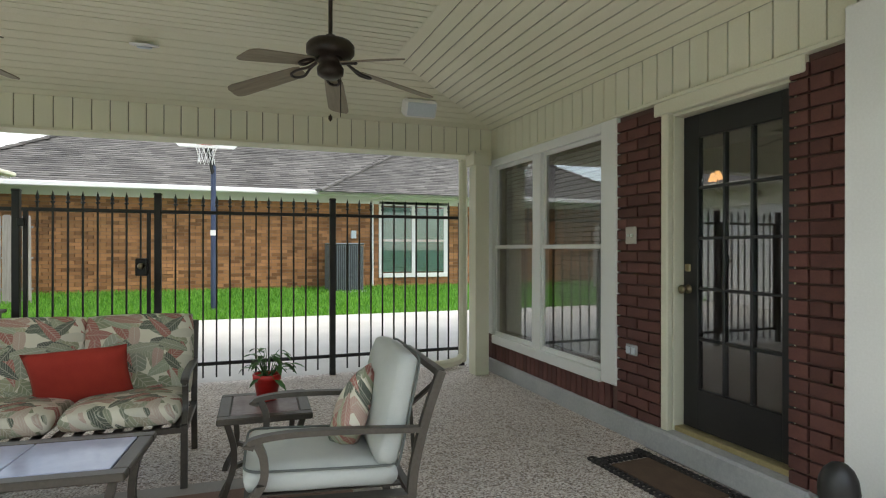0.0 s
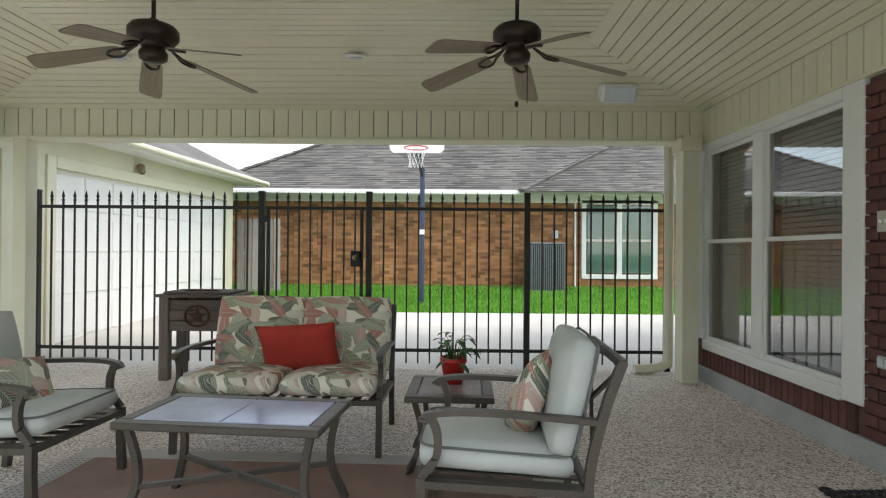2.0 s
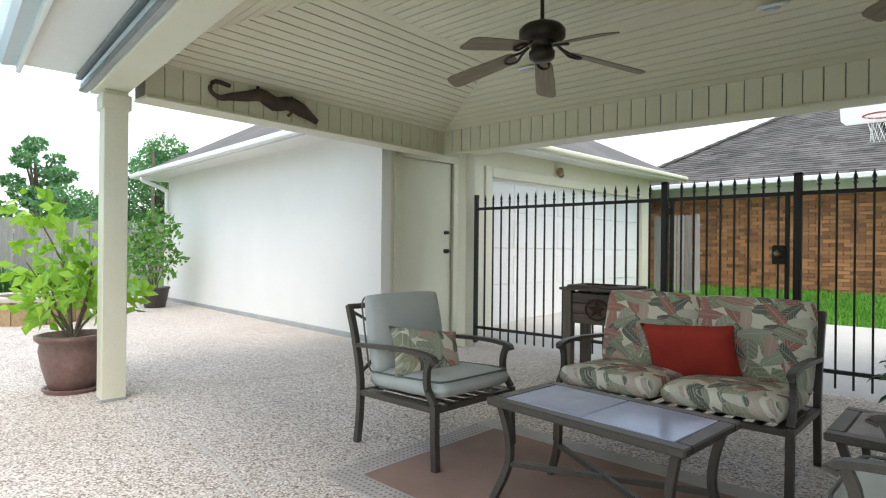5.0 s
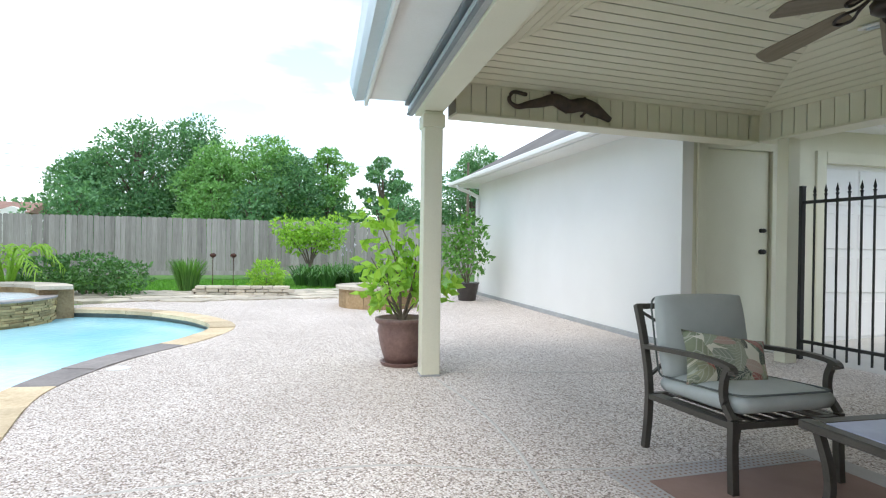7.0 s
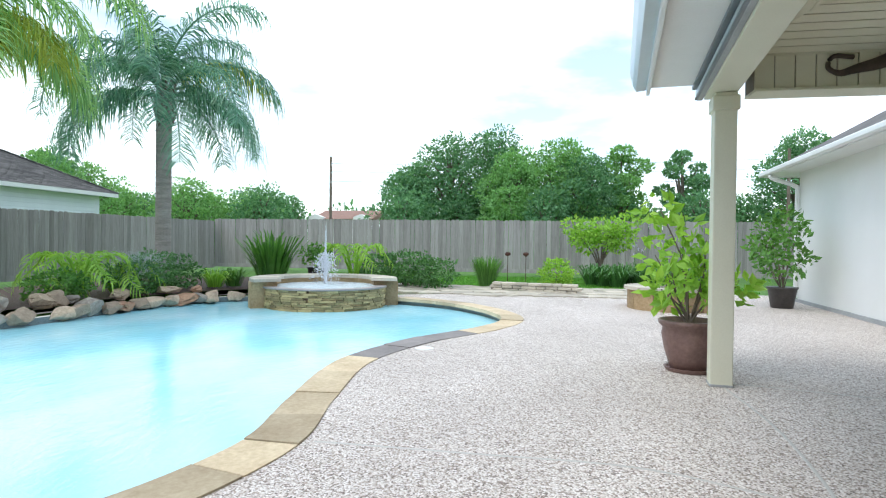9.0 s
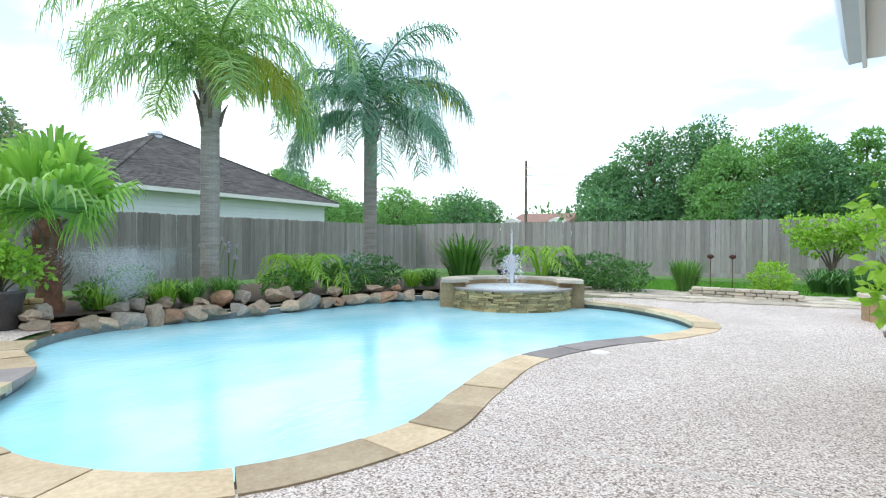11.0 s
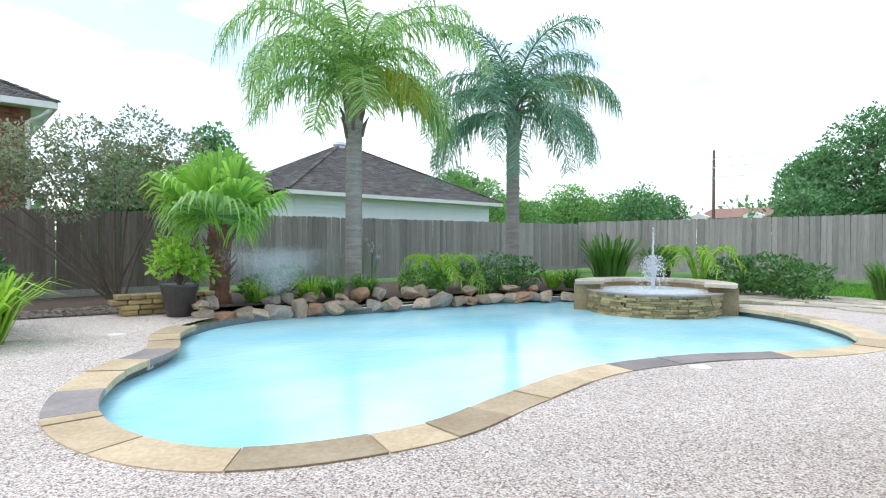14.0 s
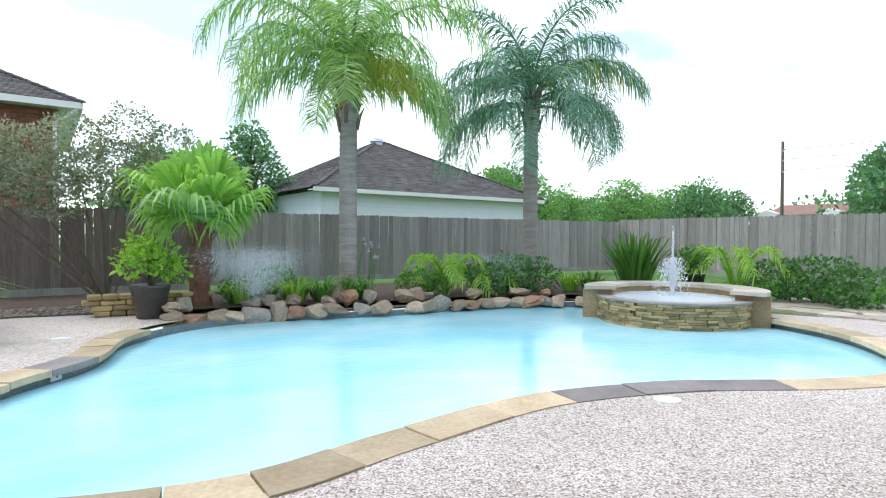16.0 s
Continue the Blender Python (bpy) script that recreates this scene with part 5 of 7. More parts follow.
# ---------------------------------------------------------------- ceiling fans and fittings
M_BRONZE = mottled("oiled_bronze", (0.025, 0.018, 0.014), (0.055, 0.042, 0.034), 9, 0.4, 0.6)
M_BLADE = weathered_wood("fan_blade_wood", (0.18, 0.145, 0.095), (0.33, 0.28, 0.2), (0.1, 1, 1), 0.25, 0.6)


def ceiling_fan(x, y, turn, chain):
    t = thing("ceiling_fan", "bronze five-blade ceiling fan with worn wooden blades" + (" and pull chain" if chain else ""), "ceiling fan", pose(x, y, 0, 0, 0, turn), "ceiling fans")
    part("canopy", lathe([(0.06, 3.0), (0.06, 2.97), (0.03, 2.93), (0.014, 2.92)], 18), M_BRONZE, t, "", True)
    part("rod", tube([(0, 0, 2.95), (0, 0, 2.67)], 0.013, 10), M_BRONZE, t)
    part("motor", lathe([(0.03, 2.70), (0.05, 2.675), (0.13, 2.655), (0.15, 2.63), (0.15, 2.585), (0.125, 2.555), (0.07, 2.545), (0.07, 2.51), (0.085, 2.49), (0.08, 2.45), (0.05, 2.43), (0.005, 2.425)], 28), M_BRONZE, t, "", True)
    for k in range(5):
        m = pose(0, 0, 0, 0, 0, 72 * k)
        bm = bmesh.new()
        prof = ((0.19, 0.05), (0.23, 0.062), (0.5, 0.072), (0.655, 0.075), (0.69, 0.062), (0.7, 0.04))
        lo = [bm.verts.new((r, -w, 0)) for r, w in prof] + [bm.verts.new((r, w, 0)) for r, w in reversed(prof)]
        f = bm.faces.new(lo)
        g = bmesh.ops.extrude_face_region(bm, geom=[f])
        bmesh.ops.translate(bm, vec=(0, 0, 0.007), verts=[v for v in g["geom"] if isinstance(v, bmesh.types.BMVert)])
        bl = part("blade", bm, M_BLADE, t)
        bl.matrix_local = m @ pose(0, 0, 2.525, 12, 12, 0)
        br = bmesh.new()
        for s in (-1, 1):
            add_tube(br, open_curve([(0.09, 0, 0.035), (0.15, s * 0.012, 0.01), (0.2, s * 0.04, -0.006), (0.25, s * 0.03, -0.008), (0.27, 0, -0.008)], 4), 0.009, 5)
        part("bracket", br, M_BRONZE, bl)
    if chain:
        part("pull_chain", tube([(0.05, -0.06, 2.45), (0.05, -0.06, 2.2)], 0.003, 5), M_BRONZE, t)
        part("chain_ball", lathe([(0.002, 2.16), (0.013, 2.175), (0.013, 2.19), (0.002, 2.205)], 10), M_BRONZE, t)
    return t


ceiling_fan(3.93, 4.7, 119, False)
ceiling_fan(6.2, 4.7, 76, True)
for x, y in ((4.98, 6.02), (2.93, 6.05)):
    z = TOPZ + (REARY - y) / (REARY - TY1) * (TRAY - TOPZ) if y > TY1 else TRAY
    sd = thing("ceiling_speaker", "small round white speaker on the patio ceiling", "speaker", pose(x, y, z - 0.004, 14, 0, 0))
    part("rim", lathe([(0.105, 0.0), (0.105, -0.012), (0.075, -0.02), (0.07, -0.01)], 24), M_WHITE, sd)
    part("grille", lathe([(0.05, -0.005), (0.055, -0.028), (0.04, -0.034), (0.004, -0.035)], 20), M_GUTTER, sd)
spk = thing("box_speaker", "white box speaker mounted under the ceiling", "speaker", pose(7.33, 6.42, 2.74, 25, 0, 0))
part("case", box((0, 0, 0), (0.32, 0.17, 0.17), 0.02), M_WHITE, spk)
part("grille", box((0, -0.09, 0), (0.28, 0.012, 0.13), 0.005), M_GUTTER, spk)
part("bracket", box((0, 0.06, 0.11), (0.05, 0.05, 0.08), 0.005), M_WHITE, spk)

# carved lizard on the beam: one plain mesh
M_CARVED = mottled("dark_carved_wood", (0.03, 0.02, 0.015), (0.09, 0.06, 0.042), 14, 0.65, 0, 50, 0.4)
lz = bmesh.new()
body = open_curve([(0.02, 4.0, 2.62), (0.02, 3.86, 2.63), (0.02, 3.82, 2.55), (0.02, 3.9, 2.5), (0.02, 4.02, 2.53), (0.02, 4.15, 2.56), (0.02, 4.3, 2.6), (0.02, 4.45, 2.55), (0.02, 4.6, 2.58), (0.02, 4.75, 2.54), (0.02, 4.92, 2.46)], 5)
nb = len(body)
add_tube(lz, body, [0.018 + 0.05 * min(1, max(0, (k / nb - 0.25)) * 2.5) * (1 if k / nb < 0.9 else max(0.25, (1 - k / nb) * 8)) for k in range(nb)], 8)
for y, z, dy, dz in ((4.28, 2.58, -0.02, 0.09), (4.3, 2.56, 0.05, -0.07), (4.66, 2.57, -0.03, 0.08), (4.68, 2.55, -0.06, -0.09)):
    add_tube(lz, open_curve([(0.02, y, z), (0.03, y + dy, z + dz * 0.6), (0.02, y + dy * 2 + 0.03, z + dz)], 4), [0.022, 0.02, 0.018, 0.016, 0.014, 0.012, 0.012, 0.014, 0.016][:9], 6)
mesh_thing("lizard_carving", lz, M_CARVED, "dark carved wooden lizard hung on the beam", "wall ornament", pose(LEFTX, 0, 0), smooth=True)

# downspout by the fence
dsp = thing("downspout", "cream metal downspout with a curved kick-out", "downspout", pose(8.06, 7.2, 0))
part("pipe", tube(open_curve([(-0.03, 0.04, 2.5), (0.03, 0.0, 2.38), (0.05, 0, 2.2), (0.05, 0, 0.3), (0.03, -0.01, 0.12), (-0.1, -0.03, 0.06), (-0.32, -0.05, 0.05)], 6), 0.05, 8), M_CREAM, dsp)

# ---------------------------------------------------------------- neighbour's yard
M_AC = mottled("ac_grey_paint", (0.1, 0.12, 0.13), (0.17, 0.19, 0.2), 5, 0.5, 0.2)
ac = thing("air_conditioner", "grey louvred outdoor air conditioner unit on a pad", "air conditioner", pose(8.16, 15.1, 0.28))
part("pad", box((0, 0, 0.02), (0.95, 0.95, 0.07), 0.01), M_LEDGE, ac)
part("core", box((0, 0, 0.62), (0.76, 0.76, 1.1), 0.05, None, 2), M_BLACK, ac)
part("lid", box((0, 0, 1.19), (0.84, 0.84, 0.05), 0.02), M_AC, ac)
for k in range(17):
    for s in (0, 1):
        p = part("louvre", box((-0.38 + k * 0.0475, -0.4, 0.62) if s == 0 else (-0.4, -0.38 + k * 0.0475, 0.62), (0.022, 0.03, 1.08) if s == 0 else (0.03, 0.022, 1.08)), M_AC, ac)
bh = thing("basketball_hoop", "driveway basketball hoop on a dark blue pole", "basketball hoop", pose(5.26, 12.55, 0.2))
M_POLE = mottled("blue_pole_paint", (0.03, 0.045, 0.09), (0.06, 0.08, 0.14), 6, 0.5, 0.2)
part("pole", tube([(0, 0, -0.05), (0, 0, 2.7)], 0.048, 10), M_POLE, bh)
part("arm", tube([(0, 0, 2.5), (-0.06, -0.12, 2.85), (-0.1, -0.3, 2.95)], 0.035, 6), M_BLACK, bh)
part("arm", tube([(0, 0, 2.7), (-0.08, -0.25, 3.2)], 0.03, 6), M_BLACK, bh)
part("notice", box((0, -0.05, 1.45), (0.1, 0.01, 0.1), 0.002), M_WHITE, bh)
bb = bmesh.new()
prof = [(-0.55, 3.3), (-0.53, 3.05), (-0.46, 2.98), (0.46, 2.98), (0.53, 3.05), (0.55, 3.3), (0.45, 3.72), (-0.45, 3.72)]
f = bb.faces.new([bb.verts.new((x - 0.1, -0.3, z)) for x, z in prof])
g = bmesh.ops.extrude_face_region(bb, geom=[f])
bmesh.ops.translate(bb, vec=(0, 0.04, 0), verts=[v for v in g["geom"] if isinstance(v, bmesh.types.BMVert)])
part("backboard", bb, M_WHITE, bh)
M_RIM = mottled("red_rim_paint", (0.4, 0.03, 0.02), (0.5, 0.06, 0.04), 6, 0.45)
part("rim", tube([(-0.1 + 0.225 * math.cos(a), -0.56 + 0.225 * math.sin(a), 3.03) for a in [2 * math.pi * k / 24 for k in range(25)]], 0.012, 6), M_RIM, bh)
nb_ = bmesh.new()
for k in range(12):
    a = 2 * math.pi * k / 12
    for s in (-1, 1):
        add_tube(nb_, [(-0.1 + r * math.cos(a + s * tw), -0.56 + r * math.sin(a + s * tw), z) for r, z, tw in ((0.22, 3.03, 0), (0.16, 2.9, 0.26), (0.13, 2.78, 0.52), (0.14, 2.66, 0.78))], 0.0035, 4)
part("net", nb_, M_WHITE, bh)
mb = thing("meter_box", "small grey electric box on the brick wall", "meter box", pose(8.5, 15.66, 1.72))
part("case", box((0, 0, 0), (0.13, 0.08, 0.2), 0.01), M_GUTTER, mb)
pp = thing("conduit_pipe", "thin white pipe up the brick wall", "pipe", pose(9.0, 15.66, 0.3))
part("pipe", tube([(0, 0, 0), (0, 0, 2.3)], 0.025, 8), M_WHITE, pp)
# ---------------------------------------------------------------- garden materials
M_LEAF_DARK = leafy("dark_shrub_leaf", (0.045, 0.13, 0.035), (0.13, 0.3, 0.085), 0.45, 0.25)
M_LEAF_MID = leafy("mid_green_leaf", (0.06, 0.17, 0.03), (0.16, 0.36, 0.07), 0.5, 0.35)
M_LEAF_LIME = leafy("lime_leaf", (0.18, 0.38, 0.04), (0.4, 0.64, 0.11), 0.5, 0.45)
M_LEAF_GREY = leafy("grey_green_leaf", (0.18, 0.22, 0.15), (0.38, 0.43, 0.32), 0.6, 0.35)
M_LEAF_FAR = leafy("far_tree_leaf", (0.075, 0.2, 0.09), (0.19, 0.39, 0.18), 0.6, 0.35)
M_LEAF_FAR2 = leafy("far_lit_tree_leaf", (0.12, 0.29, 0.08), (0.26, 0.5, 0.17), 0.6, 0.35)
M_PALM = leafy("palm_frond", (0.1, 0.26, 0.07), (0.44, 0.66, 0.27), 0.35, 0.42)
# blue-green cast in this frond colour stands for sky reflected off the leaflets
M_PALM_SKY = leafy("sky_tinted_palm_frond", (0.035, 0.13, 0.08), (0.22, 0.45, 0.31), 0.28, 0.32)
M_FAN = leafy("fan_palm_leaf", (0.17, 0.4, 0.06), (0.42, 0.7, 0.19), 0.42, 0.4)
M_PALM_YEL = leafy("yellowing_frond", (0.24, 0.32, 0.04), (0.5, 0.52, 0.09), 0.5, 0.4)
M_FLOWER = leafy("pale_lilac_flower", (0.4, 0.38, 0.6), (0.6, 0.58, 0.75), 0.6, 0.3)
M_BARK = mottled("brown_bark", (0.1, 0.075, 0.055), (0.22, 0.175, 0.135), 7, 0.9, 0, 40, 0.6, 0.01, 0, (1, 1, 0.3))
M_PALMBARK = mottled("ringed_grey_palm_bark", (0.2, 0.175, 0.155), (0.43, 0.385, 0.345), 5, 0.9, 0, 30, 0.5, 0.01, 0, (0.4, 0.4, 2.5))
M_ROCK = mottled("tan_boulder", (0.36, 0.26, 0.18), (0.68, 0.53, 0.39), 2.5, 0.9, 0, 22, 0.7, 0.015, 0.4)
M_ROCK_RUST = mottled("rusty_boulder", (0.3, 0.15, 0.09), (0.6, 0.38, 0.24), 2.5, 0.9, 0, 22, 0.7, 0.015, 0.3)
M_ROCK_GREY = mottled("grey_boulder", (0.26, 0.22, 0.18), (0.54, 0.47, 0.4), 2.5, 0.9, 0, 22, 0.7, 0.015, 0.3)
M_STACK = mottled("stacked_stone", (0.27, 0.2, 0.09), (0.55, 0.42, 0.21), 4, 0.9, 0, 30, 0.6, 0.01, 0.45)
M_FLAG = mottled("cream_flagstone", (0.4, 0.35, 0.27), (0.62, 0.56, 0.46), 2.5, 0.85, 0, 30, 0.4, 0.006, 0.25)
M_CLAD = mottled("rusty_slate_cladding", (0.24, 0.15, 0.07), (0.5, 0.36, 0.2), 3, 0.8, 0, 25, 0.4, 0.006, 0.35)
M_MULCH = mottled("brown_mulch", (0.05, 0.033, 0.024), (0.14, 0.095, 0.07), 9, 0.95, 0, 60, 0.9, 0.02)
M_GRAVEL = mottled("tan_gravel", (0.2, 0.16, 0.12), (0.42, 0.35, 0.28), 12, 0.95, 0, 70, 0.8, 0.02)
M_TERRA = mottled("glazed_terracotta", (0.12, 0.065, 0.055), (0.25, 0.15, 0.125), 4, 0.45, 0, 30, 0.25, 0.006)
M_DARKPOT = mottled("dark_glazed_pot", (0.035, 0.03, 0.03), (0.085, 0.075, 0.07), 4, 0.4, 0, 30, 0.25, 0.006)
M_SPRAY, nt_sp, b_sp = material("water_drops", 0.1)
b_sp.inputs["Base Color"].default_value = (0.95, 0.97, 1.0, 1)
b_sp.inputs["Transmission Weight"].default_value = 0.35


def leaf_cloud(blobs, n, size, seed, droop=0.0, flat=0.75):
    """Leaves as small folded quads on and in a group of uneven blobs: (x, y, z, rx, ry, rz)."""
    rg = np.random.default_rng(seed)
    blobs = np.array(blobs, float)
    w = (blobs[:, 3] * blobs[:, 4] + blobs[:, 3] * blobs[:, 5])
    pick = rg.choice(len(blobs), n, p=w / w.sum())
    d = rg.normal(size=(n, 3))
    d /= np.linalg.norm(d, axis=1)[:, None]
    lump = 1 + 0.16 * np.sin(d[:, 0] * 7 + pick) * np.cos(d[:, 1] * 6 + pick * 2) + 0.12 * np.sin(d[:, 2] * 9 + pick * 3)
    r = (rg.uniform(0.45, 1.0, n) ** 0.45) * lump
    c = blobs[pick, :3] + d * blobs[pick, 3:] * r[:, None]
    a = d * 0.7 + rg.normal(size=(n, 3)) * 0.6
    a[:, 2] -= droop
    a /= np.linalg.norm(a, axis=1)[:, None]
    b = np.cross(a, rg.normal(size=(n, 3)))
    b /= np.linalg.norm(b, axis=1)[:, None] + 1e-9
    s = size * rg.uniform(0.6, 1.3, n)[:, None]
    nn = np.cross(a, b)
    v = np.stack([c, c + a * s * 0.5 + b * s * flat * 0.36 + nn * s * 0.08, c + a * s, c + a * s * 0.5 - b * s * flat * 0.36 + nn * s * 0.08], 1).reshape(-1, 3)
    f = np.arange(4 * n).reshape(-1, 4)
    return v, f


def cloud_part(name, blobs, n, size, seed, mat, parent, **kw):
    v, f = leaf_cloud(blobs, n, size, seed, **kw)
    me = bpy.data.meshes.new(name)
    me.from_pydata(v.tolist(), [], f.tolist())
    me.materials.append(mat)
    ob = new(name, me)
    ob.parent = parent
    return ob


def shrub(name, label, x, y, z, blobs, n, size, mat, seed, stems=4, category="shrub", group=""):
    t = thing(name, label, category, pose(x, y, z), group)
    cloud_part("leaves", blobs, n, size, seed, mat, t)
    rnd = random.Random(seed)
    bm = bmesh.new()
    for k in range(stems):
        b = blobs[k % len(blobs)]
        add_tube(bm, open_curve([(rnd.uniform(-.04, .04), rnd.uniform(-.04, .04), -0.02), (b[0] * 0.5 + rnd.uniform(-.05, .05), b[1] * 0.5, b[2] * 0.5), (b[0], b[1], b[2])], 3), [0.022, 0.02, 0.016, 0.013, 0.01, 0.008, 0.006], 5)
    part("stems", bm, M_BARK, t)
    return t


def strappy(name, label, x, y, z, n, length, width, mat, seed, spread=0.5, droop=0.5, base=0.12, category="plant"):
    """A tuft of strap leaves arching from the ground."""
    rnd = random.Random(seed)
    t = thing(name, label, category, pose(x, y, z))
    bm = bmesh.new()
    for k in range(n):
        a = rnd.uniform(0, 2 * math.pi)
        r0 = base * math.sqrt(rnd.random())
        L = length * rnd.uniform(0.6, 1.1)
        lean = spread * rnd.uniform(0.15, 1.0)
        o = Vector((math.cos(a), math.sin(a), 0))
        p = [o * r0, o * (r0 + L * lean * 0.35) + Vector((0, 0, L * 0.5)), o * (r0 + L * lean * 0.8) + Vector((0, 0, L * (0.85 - droop * lean * 0.4))), o * (r0 + L * lean * 1.25) + Vector((0, 0, L * (0.95 - droop * lean)))]
        s = Vector((-o.y, o.x, 0))
        prev = None
        for q, w in zip(p, (0.7, 1.0, 0.75, 0.05)):
            cur = (bm.verts.new(q + s * width * w / 2), bm.verts.new(q - s * width * w / 2))
            if prev:
                bm.faces.new((prev[0], prev[1], cur[1], cur[0]))
            prev = cur
    part("leaves", bm, mat, t)
    return t


def frond_bm(length, rise, fall, n=46, leaf=0.5, seed=1, curl=1.0):
    """A feather palm frond along +x: an arching rib with hanging leaflets."""
    rnd = random.Random(seed)
    bm = bmesh.new()
    rib = open_curve([(0, 0, 0), (length * 0.3, 0, rise * 0.8), (length * 0.62, rnd.uniform(-.1, .1), rise), (length * 0.88, rnd.uniform(-.2, .2), rise - fall * 0.45), (length, rnd.uniform(-.25, .25), rise - fall)], 6)
    k = len(rib)
    add_tube(bm, rib, [0.03 * (1 - q / k) + 0.006 for q in range(k)], 5)
    for q in range(n):
        u = 0.14 + 0.85 * q / n
        i = min(int(u * (k - 1)), k - 2)
        fpos = u * (k - 1) - i
        p = rib[i].lerp(rib[i + 1], fpos)
        d = (rib[i + 1] - rib[i]).normalized()
        L = leaf * (1 - 0.65 * abs(u - 0.45)) * rnd.uniform(0.8, 1.15)
        for s in (-1, 1):
            side = Vector((0, s, 0))
            out = (side * rnd.uniform(0.45, 0.85) + d * rnd.uniform(0.5, 0.8) + Vector((0, 0, rnd.uniform(-0.15, 0.35)))).normalized()
            m1 = p + out * L * 0.5
            m2 = p + out * L * 0.8 + Vector((0, 0, -L * 0.38 * curl))
            tip = p + out * L * 0.9 + Vector((0, 0, -L * rnd.uniform(0.7, 0.95) * curl))
            wd = d * 0.018
            a = (bm.verts.new(p + wd * 0.6), bm.verts.new(p - wd * 0.6))
            b = (bm.verts.new(m1 + wd), bm.verts.new(m1 - wd))
            c = (bm.verts.new(m2 + wd * 0.8), bm.verts.new(m2 - wd * 0.8))
            e = bm.verts.new(tip)
            bm.faces.new((a[0], a[1], b[1], b[0]))
            bm.faces.new((b[0], b[1], c[1], c[0]))
            bm.faces.new((c[0], c[1], e))
    return bm


def plume_bm(length, el0, el1, leaf, seed, n=120):
    """A queen palm frond along +x: a rib that rises at el0 and bends to el1, with long fine leaflets that hang."""
    rnd = random.Random(seed)
    bm = bmesh.new()
    steps = 16
    rib, p, sway = [Vector((0, 0, 0))], Vector((0, 0, 0)), rnd.uniform(-0.35, 0.35)
    for q in range(steps):
        u = (q + 0.5) / steps
        el = radians(el0 + (el1 - el0) * u ** 1.25)
        az = sway * u * u
        p = p + Vector((math.cos(el) * math.cos(az), math.cos(el) * math.sin(az), math.sin(el))) * length / steps
        rib.append(p.copy())
    add_tube(bm, rib, [0.032 * (1 - q / (steps + 1)) + 0.005 for q in range(steps + 1)], 5)
    for q in range(n):
        u = 0.13 + 0.86 * q / n
        i = min(int(u * steps), steps - 1)
        p = rib[i].lerp(rib[i + 1], u * steps - i)
        d = (rib[i + 1] - rib[i]).normalized()
        side = d.cross(Vector((0, 0, 1)))
        side = side.normalized() if side.length > 0.05 else Vector((0, 1, 0))
        upv = side.cross(d).normalized()
        L = leaf * (0.5 + 0.8 * math.sin(math.pi * min(1, 0.12 + 0.8 * u))) * rnd.uniform(0.8, 1.15)
        for s in (-1, 1):
            out = (side * s * rnd.uniform(0.55, 1.0) + d * rnd.uniform(0.35, 0.75) + upv * rnd.uniform(-0.25, 0.5)).normalized()
            sag = rnd.uniform(0.75, 1.1)
            m1 = p + out * L * 0.4 - Vector((0, 0, 0.06 * L))
            m2 = p + out * L * 0.62 - Vector((0, 0, 0.3 * L * sag))
            tip = p + out * L * 0.7 - Vector((0, 0, 0.72 * L * sag))
            wd = (d + out * 0.2).normalized() * 0.0145
            a = (bm.verts.new(p + wd * 0.6), bm.verts.new(p - wd * 0.6))
            b = (bm.verts.new(m1 + wd), bm.verts.new(m1 - wd))
            c = (bm.verts.new(m2 + wd * 0.8), bm.verts.new(m2 - wd * 0.8))
            e = bm.verts.new(tip)
            bm.faces.new((a[0], a[1], b[1], b[0]))
            bm.faces.new((b[0], b[1], c[1], c[0]))
            bm.faces.new((c[0], c[1], e))
    return bm


def queen_palm(x, y, z0, h, fronds, label, seed, leaf_mat, girth=0.16):
    rnd = random.Random(seed)
    t = thing("palm_tree", label, "palm tree", pose(x, y, z0), "queen palms")
    prof = [(girth * 1.25, 0), (girth * 1.1, 0.25)]
    zz = 0.3
    while zz < h:
        prof += [(girth * 1.02, zz), (girth * 1.05, zz + 0.1), (girth * 0.98, zz + 0.115)]
        zz += 0.12
    prof += [(girth * 1.1, h), (girth * 1.2, h + 0.12), (girth * 1.0, h + 0.4), (girth * 0.6, h + 0.75)]
    part("trunk", lathe(prof, 16), M_PALMBARK, t)
    boot = bmesh.new()
    for k in range(18):
        a = 2.4 * k
        zb = h - 0.2 + 0.05 * k
        o = Vector((math.cos(a), math.sin(a), 0))
        add_tube(boot, [o * girth * 0.95 + Vector((0, 0, zb)), o * girth * 1.3 + Vector((0, 0, zb + 0.22)), o * girth * rnd.uniform(1.4, 1.9) + Vector((0, 0, zb + 0.4))], [0.055, 0.042, 0.02], 5, 0.5)
    part("boot_crown", boot, M_BARK, t)
    for k, (az, length, el0, el1, yellow) in enumerate(fronds):
        fr = part("frond", plume_bm(length, el0, el1, 0.64, seed * 31 + k, 92), M_PALM_YEL if yellow else leaf_mat, t, "yellowing frond" if yellow else "")
        fr.matrix_local = pose(0, 0, h + 0.4 + 0.3 * max(0, el0) / 90, 0, 0, az)
    return t


def spread_fronds(tiers, seed):
    """Fronds in tiers of (count, length, rise, final slope), turned by the golden angle."""
    rnd = random.Random(seed)
    out, k = [], 0
    for n, length, el0, el1 in tiers:
        for q in range(n):
            out.append((k * 137.5 + rnd.uniform(-16, 16), length * rnd.uniform(0.88, 1.1), el0 + rnd.uniform(-9, 9), el1 + rnd.uniform(-8, 8), False))
            k += 1
    return out


